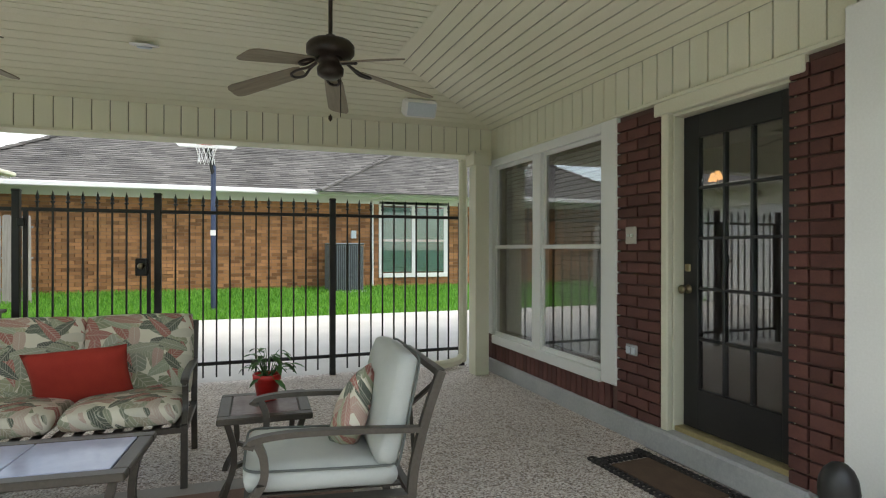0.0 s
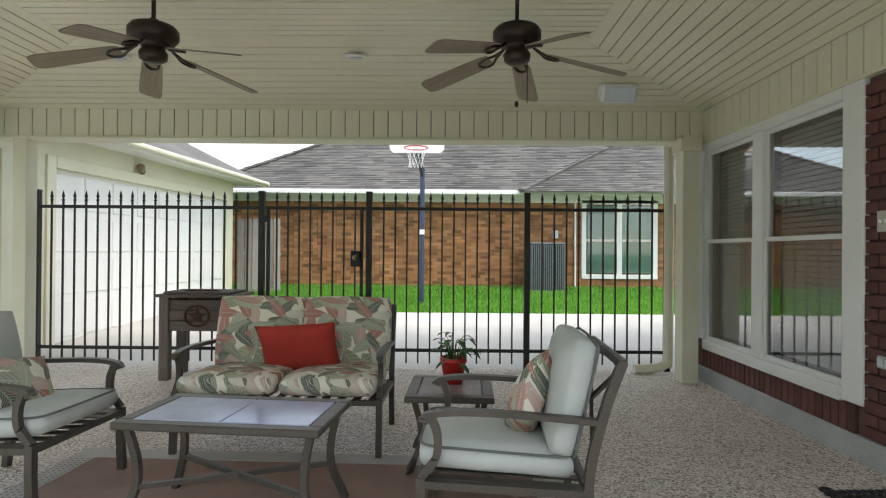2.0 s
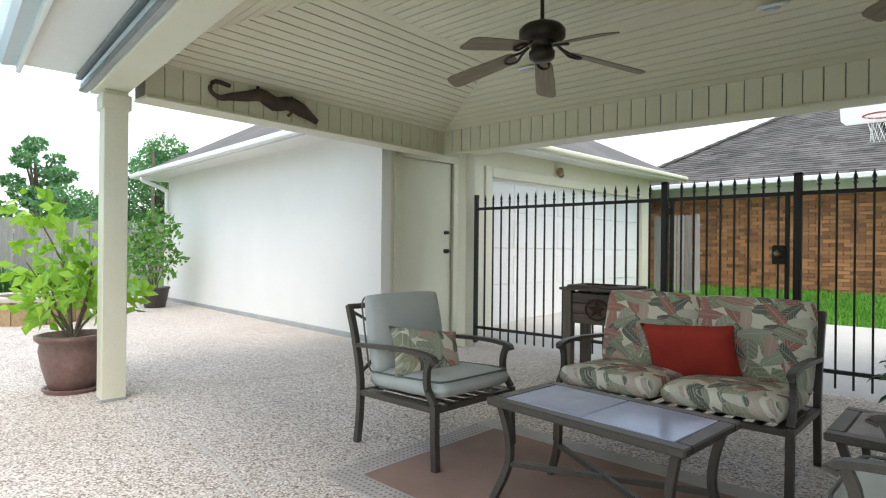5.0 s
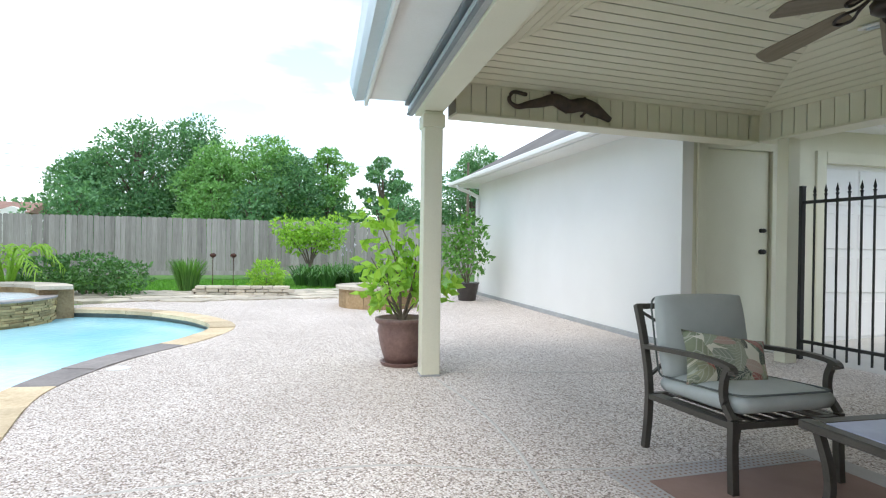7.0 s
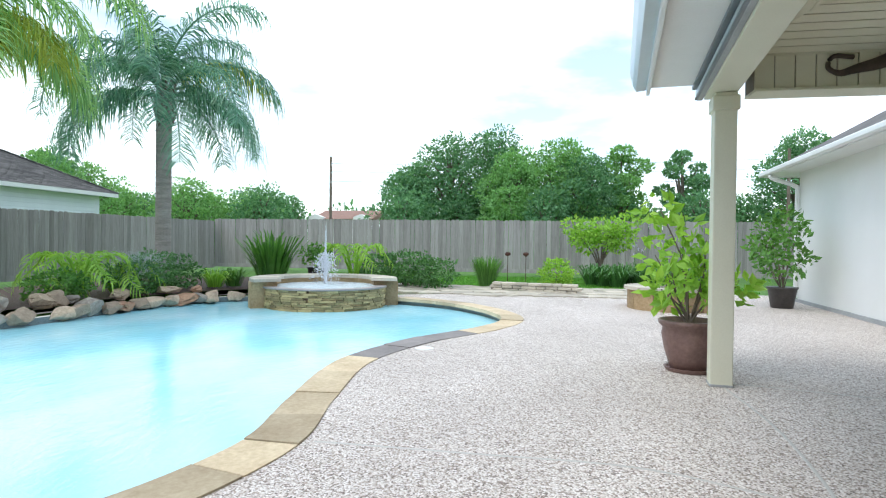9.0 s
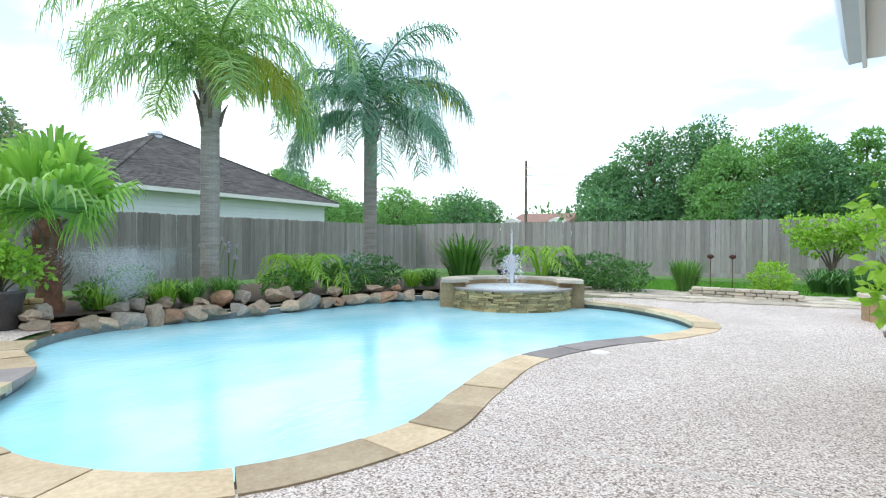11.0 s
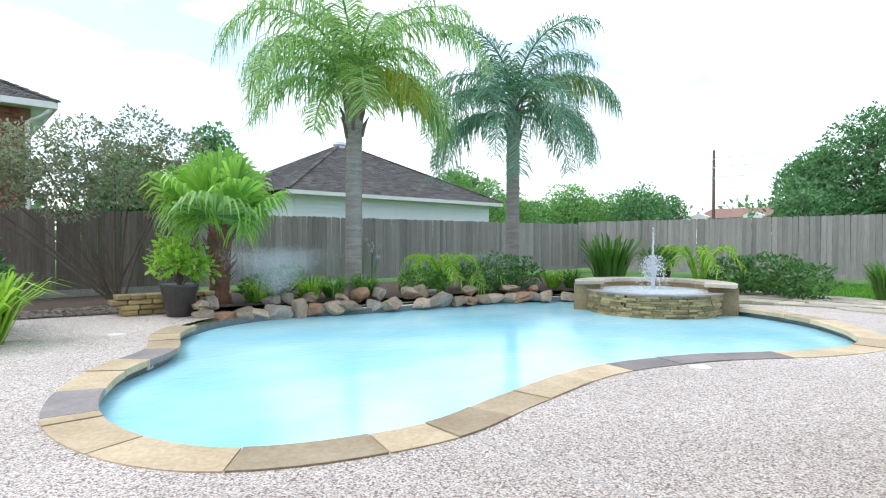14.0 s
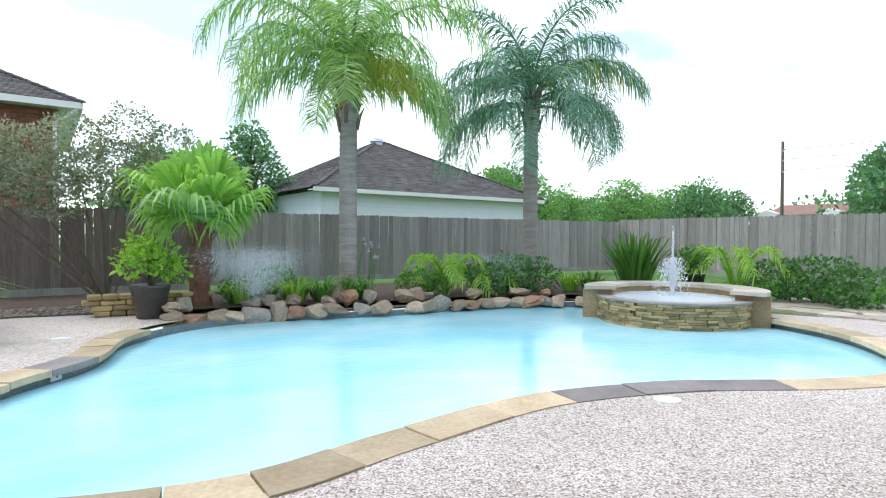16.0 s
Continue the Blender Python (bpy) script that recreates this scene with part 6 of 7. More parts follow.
queen_palm(-0.82, -6.9, 0.1, 3.3, spread_fronds([(4, 2.5, 40, -88), (6, 3.1, 57, -88), (5, 3.4, 73, -74), (4, 3.4, 87, -16)], 3) + [(100, 2.1, 50, -88, True), (72, 1.7, 40, -88, True)],
           "tall queen palm with a ringed grey trunk and one yellowing frond", 2, M_PALM)
queen_palm(-5.4, -6.75, 0.1, 3.75, spread_fronds([(7, 2.9, 14, -92), (7, 3.3, 42, -94), (5, 3.2, 64, -82), (4, 3.1, 85, -20)], 8) + [(140, 3.1, 54, -56, True)],
           "queen palm with drooping fronds tinted blue-green for reflected sky, behind the spa", 5, M_PALM_SKY)

# fan palm
fp = thing("fan_palm", "short fan palm with pleated leaves and a shaggy red-brown trunk", "palm tree", pose(1.8, -7.0, 0.1), "")
part("trunk", lathe([(0.2, 0), (0.16, 0.3), (0.17, 0.7), (0.2, 1.1), (0.13, 1.35)], 14), mottled("shaggy_red_bark", (0.12, 0.05, 0.03), (0.28, 0.14, 0.09), 9, 0.95, 0, 40, 0.8, 0.02), fp)
rnd = random.Random(6)
shag = bmesh.new()
for k in range(60):
    a, z = rnd.uniform(0, 6.28), rnd.uniform(0.3, 1.35)
    o = Vector((math.cos(a), math.sin(a), 0))
    add_tube(shag, [o * 0.17 + Vector((0, 0, z)), o * 0.26 + Vector((0, 0, z + 0.1)), o * 0.3 + Vector((0, 0, z + 0.2))], [0.025, 0.018, 0.006], 4, 0.4)
part("shag", shag, M_BARK, fp)
for k in range(14):
    az, el = 75 + k * 137.5, 80 - 5.0 * k + rnd.uniform(-5, 5)
    o = Vector((math.cos(radians(az)) * math.cos(radians(el)), math.sin(radians(az)) * math.cos(radians(el)), math.sin(radians(el))))
    bm = bmesh.new()
    stalk = rnd.uniform(0.55, 0.75)
    hub = o * stalk + Vector((0, 0, 0.05 * (1 - o.z)))
    add_tube(bm, [(0, 0, 0), hub * 0.6 + Vector((0, 0, 0.05)), hub], [0.022, 0.015, 0.011], 5)
    side = o.cross(Vector((0, 0, 1))).normalized()
    upv = side.cross(o).normalized()
    R = rnd.uniform(0.9, 1.06)
    for q in range(37):
        th = radians(-132 + 264 * q / 36)
        dirv = (o * math.cos(th) + side * math.sin(th) + upv * (0.2 * math.cos(th) + 0.05 * (q % 2))).normalized()
        L = R * (1 - 0.22 * abs(th) / radians(132)) * rnd.uniform(0.93, 1.05)
        per = dirv.cross(upv).normalized()
        sag = 0.1 + 0.26 * (1 - max(0.0, o.z)) + rnd.uniform(0, 0.08)
        w, down = 0.034, Vector((0, 0, 1))
        ps = (hub, hub + dirv * L * 0.5, hub + dirv * L * 0.74 - down * sag * 0.25 * L, hub + dirv * L * 0.9 - down * sag * L, hub + dirv * L * 0.95 - down * sag * 1.55 * L)
        prev = None
        for p, ww, pleat in zip(ps, (0.006, w, w * 0.8, w * 0.42, 0.003), (0, 0.012, 0.008, 0, 0)):
            cur = (bm.verts.new(p + per * ww + upv * pleat * (-1) ** q), bm.verts.new(p - per * ww - upv * pleat * (-1) ** q))
            if prev:
                bm.faces.new((prev[0], prev[1], cur[1], cur[0]))
            prev = cur
    fr = part("fan_leaf", bm, M_FAN if el > 20 else M_PALM, fp)
    fr.matrix_local = pose(0, 0, 1.22)

# ---------------------------------------------------------------- fences
def board_mesh(h, w, seed, mat):
    rnd = random.Random(seed)
    bm = bmesh.new()
    c = 0.028
    prof = [(-w / 2, 0), (w / 2, 0), (w / 2, h - c), (w / 2 - c, h), (-w / 2 + c, h), (-w / 2, h - c)]
    f = bm.faces.new([bm.verts.new((x + rnd.uniform(-.002, .002), 0, z)) for x, z in prof])
    g = bmesh.ops.extrude_face_region(bm, geom=[f])
    bmesh.ops.translate(bm, vec=(0, 0.017, 0), verts=[v for v in g["geom"] if isinstance(v, bmesh.types.BMVert)])
    return piece_mesh("board", bm, mat)


BOARDS = [board_mesh(1.72, 0.143, s, M_FENCEWOOD) for s in range(3)]
DARK_BOARDS = [board_mesh(1.72, 0.143, s, M_FENCEDARK) for s in range(3)]


def wood_fence(name, label, p0, p1, z0, z1, scale_h=1.0, boards=BOARDS):
    p0, p1 = Vector(p0), Vector(p1)
    L = (p1 - p0).length
    ang = math.degrees(math.atan2(p1.y - p0.y, p1.x - p0.x))
    t = thing(name, label, "wooden fence", pose(p0.x, p0.y, 0, 0, 0, ang))
    rnd = random.Random(len(label))
    n = int(L / 0.147)
    for k in range(n):
        u = (k + 0.5) / n
        ob = shared_piece("board", boards[k % 3], t, pose(L * u, rnd.uniform(-.006, .006), z0 + (z1 - z0) * u + rnd.uniform(-0.012, 0.012), 0, rnd.uniform(-.5, .5), 0) @ Matrix.Diagonal((1, 1, scale_h, 1)))
    for z in (0.3, 0.9, 1.5):
        part("rail", tube([(0, 0.05, z0 + z), (L, 0.05, z1 + z)], 0.03, 4), M_FENCEWOOD, t)
    part("kickboard", box((L / 2, -0.01, (z0 + z1) / 2 + 0.02), (L, 0.03, 0.14)), M_FENCEWOOD, t)
    return t


# this stretch's darker boards are partly painted shade
wood_fence("garden_fence", "brown-stained dog-eared wooden fence behind the fan palm", (11.0, -11.0), (0.8, -11.0), 0.03, 0.087, 1.0, DARK_BOARDS)
wood_fence("garden_fence", "weathered grey dog-eared wooden fence along the side", (0.8, -11.0), (-14.2, -11.0), 0.087, 0.17)
wood_fence("garden_fence", "weathered grey dog-eared wooden fence along the back", (-14.2, -11.0), (-14.2, 15.0), 0.17, 0.17, 1.05)
wood_fence("garden_fence", "short grey wooden fence beside the garage", (0.95, 14.2), (1.95, 14.2), 0.27, 0.27)

# ---------------------------------------------------------------- beds, rocks, spa
mesh_thing("planting_bed", sheet_with_hole([Vector(p) for p in ((2.3, -6.5), (0.9, -6.25), (-0.9, -5.9), (-3.0, -5.75), (-4.7, -5.1), (-5.7, -4.2), (-7.0, -4.0), (-8.8, -3.4), (-9.2, -4.5), (-9.0, -8.5), (-4, -9.4), (2.6, -9.3), (2.9, -7.4))], [], 0.1),
           M_MULCH, "dark mulched planting bed behind the pool rocks", "planting bed", kind="structure")
mesh_thing("gravel", sheet_with_hole([Vector(p) for p in ((2.7, -7.1), (3.4, -7.35), (5.2, -7.65), (9.2, -7.85), (10.5, -10.9), (2.0, -10.9), (2.2, -8.5))], [], 0.012), M_MULCH, "brown mulch and leaf litter by the fence", "mulch", kind="structure")
rnd = random.Random(21)
gv = bmesh.new()
for k in range(900):
    x = rnd.uniform(2.8, 6.2)
    y = rnd.uniform(-8.6, -7.3 - 0.05 * x)
    add_box(gv, (0, 0, 0), (rnd.uniform(.03, .08), rnd.uniform(.02, .05), 0.012), 0, pose(x, y, 0.02, rnd.uniform(-15, 15), rnd.uniform(-15, 15), rnd.uniform(0, 180)))
mesh_thing("wood_chips", gv, M_GRAVEL, "scattered tan wood chips beside the deck", "wood chips", kind="stuff")


def boulder_bm(sx, sy, sz, seed):
    bm = bmesh.new()
    bmesh.ops.create_icosphere(bm, subdivisions=3, radius=1.0)
    o = Vector((seed * 3.1, seed * 1.7, seed))
    for v in bm.verts:
        p = v.co.normalized()
        q = Vector([math.copysign(abs(c) ** 0.72, c) for c in p])
        n = 1 + 0.5 * noise.noise(p * 1.2 + o) + 0.16 * noise.noise(p * 3 + o * 2) + 0.05 * noise.noise(p * 8 + o)
        v.co = Vector((q.x * sx * n, q.y * sy * n, q.z * sz * n))
    cut = random.Random(seed)
    for k in range(7):
        d = Vector((cut.gauss(0, 1), cut.gauss(0, 1), cut.gauss(0, 0.9))).normalized()
        reach = math.sqrt((d.x * sx) ** 2 + (d.y * sy) ** 2 + (d.z * sz) ** 2) * cut.uniform(0.62, 0.86)
        for v in bm.verts:
            over = v.co.dot(d) - reach
            if over > 0:
                v.co -= d * over * 0.92
    return bm


rock_line = open_curve([(2.35, -6.15), (1.4, -6.2), (0.4, -6.05), (-0.9, -5.78), (-2.4, -5.62), (-3.4, -5.5), (-4.4, -5.05), (-5.0, -4.6)], 8)
rnd = random.Random(14)
s_acc, last, idx = 0.0, Vector((*rock_line[0], )), 0
need = 0.0
for p in rock_line:
    s_acc += (Vector(p) - last).length
    last = Vector(p)
    if s_acc >= need:
        sx, sy, sz = rnd.choice((0.15, 0.18, 0.22, 0.27, 0.34)) * rnd.uniform(0.85, 1.15), rnd.uniform(0.12, 0.22), rnd.uniform(0.07, 0.17)
        tone, word = rnd.choice(((M_ROCK, "tan"), (M_ROCK, "tan"), (M_ROCK_RUST, "rust-coloured"), (M_ROCK_GREY, "grey-brown")))
        mesh_thing("boulder", boulder_bm(sx, sy, sz, idx + 1), tone, "rough " + word + " boulder at the pool edge", "rock", pose(p[0], p[1] + rnd.uniform(0.02, 0.12), -0.05 + sz * 0.35, rnd.uniform(-12, 12), rnd.uniform(-12, 12), rnd.uniform(-35, 35)), "pool edge rocks")
        if rnd.random() < 0.6:
            sx2, sz2 = rnd.uniform(0.1, 0.28), rnd.uniform(0.06, 0.13)
            tone, word = rnd.choice(((M_ROCK, "tan"), (M_ROCK, "tan"), (M_ROCK_RUST, "rust-coloured"), (M_ROCK_GREY, "grey-brown")))
            mesh_thing("boulder", boulder_bm(sx2, 0.17, sz2, idx + 40), tone, "rough " + word + " boulder at the pool edge", "rock", pose(p[0] + rnd.uniform(-.1, .1), p[1] - 0.27, 0.1 + sz2 * 0.6, rnd.uniform(-15, 15), rnd.uniform(-15, 15), rnd.uniform(-40, 40)), "pool edge rocks")
        idx += 1
        need = s_acc + sx * 1.2

# low stacked stones under the shrub pot
ss = thing("stacked_stone_wall", "low dry-stacked sandstone wall beside the potted shrub", "stone wall", pose(2.3, -7.05, 0))
rnd = random.Random(17)
for r in range(4):
    x = -0.75 + rnd.uniform(0, 0.1)
    while x < 0.95:
        w = rnd.uniform(0.16, 0.36)
        part("stone", box((x + w / 2, rnd.uniform(-.02, .02) - 0.04 * x, 0.045 + r * 0.082), (w - 0.012, 0.28, 0.075), 0.014), M_STACK, ss)
        x += w

# spa
SX, SY = -4.75, -2.65
spa = thing("spa", "round raised stone spa with flagstone cap spilling into the pool", "spa", pose(SX, SY, 0))
face = math.degrees(math.atan2(2.9 - SY, 5.1 - SX))
part("core", lathe([(1.16, -0.5), (1.16, 0.2), (1.0, 0.2), (1.0, -0.5)], 48), M_MORTAR2, spa)
rnd = random.Random(19)
for r in range(10):
    a = rnd.uniform(0, 8)
    h = 0.037
    while a < 360:
        da = rnd.uniform(6, 15)
        if abs((a + da / 2 - face + 180) % 360 - 180) < 105:
            bm = bmesh.new()
            ro = 1.2 + rnd.uniform(-0.015, 0.02)
            vs = []
            for z in (-0.17 + r * 0.042, -0.17 + r * 0.042 + h):
                for q in range(3):
                    aa = radians(a + 0.25 + (da - 0.5) * q / 2)
                    vs.append([bm.verts.new((math.cos(aa) * rr, math.sin(aa) * rr, z)) for rr in (1.1, ro)])
            for q in range(2):
                b0, b1, t0, t1 = vs[q], vs[q + 1], vs[q + 3], vs[q + 4]
                bm.faces.new((b0[1], b1[1], t1[1], t0[1]))
                bm.faces.new((t0[0], t0[1], t1[1], t1[0]))
                bm.faces.new((b0[0], b1[0], b1[1], b0[1]))
            bm.faces.new((vs[0][0], vs[0][1], vs[3][1], vs[3][0]))
            bm.faces.new((vs[2][1], vs[2][0], vs[5][0], vs[5][1]))
            part("stone", bm, M_STACK, spa)
        a += da


def arc_slab(a0, a1, r0, r1, z0, z1, n=10):
    bm = bmesh.new()
    rows = []
    for q in range(n + 1):
        a = radians(a0 + (a1 - a0) * q / n)
        rows.append([bm.verts.new((math.cos(a) * r, math.sin(a) * r, z)) for r, z in ((r0, z0), (r1, z0), (r1, z1), (r0, z1))])
    for q in range(n):
        for k in range(4):
            bm.faces.new((rows[q][k], rows[q][(k + 1) % 4], rows[q + 1][(k + 1) % 4], rows[q + 1][k]))
    bm.faces.new(rows[0][::-1])
    bm.faces.new(rows[-1])
    return bm


part("front_lip", arc_slab(face - 78, face + 78, 0.99, 1.23, 0.25, 0.278, 20), M_COPING_GREY, spa, "dark wet stone spill lip")
part("raised_wall", arc_slab(face + 78, face + 282, 1.0, 1.22, -0.3, 0.37, 24), M_CLAD, spa)
for k in range(8):
    a0 = face + 70 + k * 27.5
    part("cap_stone", arc_slab(a0, a0 + 26.9, 0.92, 1.44, 0.37, 0.43, 5), M_FLAG, spa)
part("pier", box((0, 0, 0), (0.5, 0.34, 0.7), 0.015), M_CLAD, spa).matrix_local = pose(math.cos(radians(face + 85)) * 1.2, math.sin(radians(face + 85)) * 1.2, 0.02, 0, 0, face + 85)
part("pier", box((0, 0, 0), (0.5, 0.34, 0.7), 0.015), M_CLAD, spa).matrix_local = pose(math.cos(radians(face - 85)) * 1.2, math.sin(radians(face - 85)) * 1.2, 0.02, 0, 0, face - 85)
M_SPAWATER = mottled("foamy_spa_water", (0.6, 0.75, 0.82), (0.82, 0.9, 0.94), 8, 0.1, 0, 40, 0.4, 0.02)
mesh_thing("water_spa", lathe([(0.0005, 0.29), (0.3, 0.285), (1.0, 0.276)], 40), M_SPAWATER, "pale churning water in the spa", "water", pose(SX, SY, 0), kind="structure")
rnd = random.Random(23)
sp = bmesh.new()
for k in range(1900):
    a, u = rnd.uniform(0, 6.28), rnd.random()
    v0 = rnd.uniform(0.75, 1.0) if k % 5 else rnd.uniform(1.0, 1.35)
    out = rnd.uniform(0.02, 0.26) if k % 5 else 0.02
    z = 0.26 + 2.3 * v0 * v0 * (u - u * u) * 1.15
    r = out * u * 1.3
    s = rnd.uniform(0.007, 0.017)
    o = Vector((SX + math.cos(a) * r, SY + math.sin(a) * r, z))
    q = [sp.verts.new(o + Vector(d) * s) for d in ((1, 0, 0), (-0.5, 0.87, 0), (-0.5, -0.87, 0), (0, 0, 1.8))]
    for f in ((0, 1, 3), (1, 2, 3), (2, 0, 3), (0, 2, 1)):
        sp.faces.new([q[i] for i in f])
mesh_thing("fountain_spray", sp, M_SPRAY, "white spray of water drops rising from the spa", "fountain", kind="stuff")

# flagstones behind the pool and the low stone bed
rnd = random.Random(29)
fgs = thing("flagstone_path", "irregular cream flagstones laid beside the pool deck", "flagstones", pose(-7.6, 0.6, 0), kind="structure")
for k in range(70):
    x, y = -7.6 + rnd.uniform(-1.6, 1.2), 0.8 + (k / 70 - 0.5) * 6.6
    x = -6.6 - 1.9 * (k % 4) / 3 - 0.9 * abs((k / 70 - 0.5)) + rnd.uniform(-.12, .12)
    n = rnd.randint(5, 7)
    bm = bmesh.new()
    a0 = rnd.uniform(0, 6)
    top = [bm.verts.new((math.cos(a0 + 6.283 * q / n) * rnd.uniform(0.26, 0.4), math.sin(a0 + 6.283 * q / n) * rnd.uniform(0.26, 0.4), 0.03)) for q in range(n)]
    f = bm.faces.new(top)
    g = bmesh.ops.extrude_face_region(bm, geom=[f])
    bmesh.ops.translate(bm, vec=(0, 0, -0.06), verts=[v for v in g["geom"] if isinstance(v, bmesh.types.BMVert)])
    part("stone", bm, M_FLAG, fgs).matrix_local = pose(x + 7.6, y - 0.6, rnd.uniform(-0.008, 0.006))
lb_ = thing("raised_bed", "low stacked stone bed with a round shrub", "raised bed", pose(-7.95, 1.4, 0, 0, 0, 80))
for r in range(3):
    x = -1.0 + rnd.uniform(0, 0.1)
    while x < 1.0:
        w = rnd.uniform(0.18, 0.4)
        part("stone", box((x + w / 2, rnd.uniform(-.02, .02) - 0.3, 0.04 + r * 0.075), (w - 0.012, 0.2, 0.068), 0.012), M_FLAG, lb_)
        x += w
part("soil", box((0, 0.15, 0.09), (2.0, 0.75, 0.16), 0.02), M_MULCH, lb_)
pl = thing("stone_planter", "round planter clad in rusty slate with a pale stone cap", "planter", pose(-4.95, 3.95, 0))
part("core", lathe([(0.72, 0.0), (0.72, 0.34), (0.5, 0.34), (0.5, 0.3)], 32), M_MORTAR2, pl)
for k in range(11):
    part("slab", arc_slab(k * 32.7, k * 32.7 + 31.8, 0.7, 0.76, 0.0, 0.35, 4), M_CLAD, pl)
for k in range(7):
    part("cap_stone", arc_slab(k * 51.4, k * 51.4 + 50.6, 0.45, 0.82, 0.35, 0.405, 6), M_FLAG, pl)
part("soil", lathe([(0.5, 0.3), (0.3, 0.33), (0.01, 0.34)], 20), M_SOIL, pl)

# ---------------------------------------------------------------- potted shrubs
def pot(name, label, x, y, prof, mat, saucer=None, z=0.0):
    t = thing(name, label, "potted plant", pose(x, y, z))
    part("pot", lathe(prof, 28), mat, t, "", True)
    top = prof[-2]
    part("soil", lathe([(top[0] - 0.01, top[1] - 0.05), (0.02, top[1] - 0.03)], 18), M_SOIL, t)
    if saucer:
        part("saucer", lathe([(saucer, 0.0), (saucer + 0.02, 0.035), (saucer, 0.036), (saucer - 0.02, 0.02)], 26), mat, t)
    return t


def branchy(t, z0, tips, n, size, mat, seed, r=0.14, bark=M_BARK, thick=0.014):
    """Thin branches to given tips with leaves clustered along them."""
    rnd = random.Random(seed)
    blobs = []
    for tx, ty, tz in tips:
        mid = (tx * 0.35 + rnd.uniform(-.05, .05), ty * 0.35 + rnd.uniform(-.05, .05), z0 + (tz - z0) * 0.5)
        c = open_curve([(rnd.uniform(-.02, .02), rnd.uniform(-.02, .02), z0), mid, (tx, ty, tz)], 4)
        part("branch", tube(c, [thick * (1 - 0.08 * q) for q in range(len(c))], 5), bark, t)
        blobs += [(tx, ty, tz, r, r, r * 0.9), (mid[0] * 0.4 + tx * 0.6, mid[1] * 0.4 + ty * 0.6, mid[2] * 0.4 + tz * 0.6, r * 0.8, r * 0.8, r * 0.8)]
    cloud_part("leaves", blobs, n, size, seed, mat, t)


BELL = [(0.15, 0.02), (0.17, 0.03), (0.22, 0.2), (0.245, 0.34), (0.235, 0.40), (0.27, 0.43), (0.275, 0.465), (0.24, 0.47), (0.22, 0.41), (0.02, 0.405)]
p1 = pot("potted_citrus", "young citrus shrub in a brown terracotta pot by the column", 0.5, 3.0, BELL, M_TERRA, 0.2)
branchy(p1, 0.4, [(0.0, 0.05, 1.0), (-0.3, -0.1, 0.88), (0.3, 0.05, 0.95), (-0.15, 0.25, 0.85), (0.2, -0.25, 0.8), (-0.35, -0.25, 1.05), (-0.1, -0.05, 1.3), (-0.15, -0.25, 1.5), (0.12, 0.1, 1.2), (-0.28, -0.2, 0.72), (0.3, 0.3, 0.8)], 520, 0.125, M_LEAF_LIME, 31, 0.15)
p2_ = pot("potted_shrub", "leggy shrub in a dark plastic pot by the garage wall", -5.7, 6.1, [(0.17, 0.0), (0.19, 0.01), (0.25, 0.36), (0.27, 0.37), (0.27, 0.4), (0.24, 0.4), (0.02, 0.38)], M_DARKPOT)
branchy(p2_, 0.35, [(0.2, 0.1, 1.6), (0.45, 0.05, 1.35), (-0.3, -0.2, 1.5), (-0.5, -0.3, 1.2), (0.5, 0.1, 0.9), (0.0, -0.3, 1.2), (-0.55, 0.1, 0.95), (0.3, -0.35, 0.8), (-0.1, 0.0, 1.7)], 800, 0.13, M_LEAF_MID, 32, 0.22)
p3_ = pot("potted_shrub", "bright green rounded shrub in a dark ribbed pot", 2.6, -6.5, [(0.17, 0.0), (0.19, 0.02), (0.195, 0.1), (0.215, 0.11), (0.215, 0.2), (0.235, 0.21), (0.24, 0.34), (0.255, 0.36), (0.27, 0.45), (0.285, 0.46), (0.285, 0.5), (0.25, 0.5), (0.02, 0.47)], M_DARKPOT)
branchy(p3_, 0.45, [(0.0, 0.0, 1.1), (-0.18, 0.05, 1.02), (0.24, 0.0, 0.98), (0.1, 0.22, 0.92), (-0.3, -0.1, 0.82), (0.32, 0.12, 0.8), (-0.1, -0.22, 0.9), (0.12, -0.2, 1.12), (-0.2, 0.22, 0.8), (-0.36, 0.1, 0.72)], 1000, 0.1, M_LEAF_LIME, 33, 0.18)
p4_ = pot("potted_shrub", "small shrub in a black pot behind the spa", -7.6, -4.0, [(0.16, 0.0), (0.18, 0.01), (0.25, 0.36), (0.27, 0.38), (0.25, 0.4), (0.02, 0.38)], M_DARKPOT, None, 0.1)
branchy(p4_, 0.35, [(0, 0, 0.85), (0.3, 0.1, 0.8), (-0.25, 0.1, 0.75), (0.1, -0.3, 0.7), (0.35, 0.3, 0.65)], 500, 0.1, M_LEAF_MID, 34, 0.2)
p5_ = pot("potted_tree", "small trained tree with a spreading crown in a black pot", -12.2, 3.35, [(0.2, 0.0), (0.22, 0.01), (0.28, 0.4), (0.3, 0.42), (0.27, 0.44), (0.02, 0.42)], M_DARKPOT)
branchy(p5_, 0.4, [(-0.2, -0.8, 1.75), (0.1, -0.45, 1.6), (0, 0.0, 1.65), (0.1, 0.5, 1.7), (-0.1, 0.85, 1.8), (0.3, 0.2, 1.45), (0.3, -0.6, 1.35), (0.2, 0.7, 1.4)], 2200, 0.13, M_LEAF_LIME, 35, 0.36, M_BARK, 0.03)

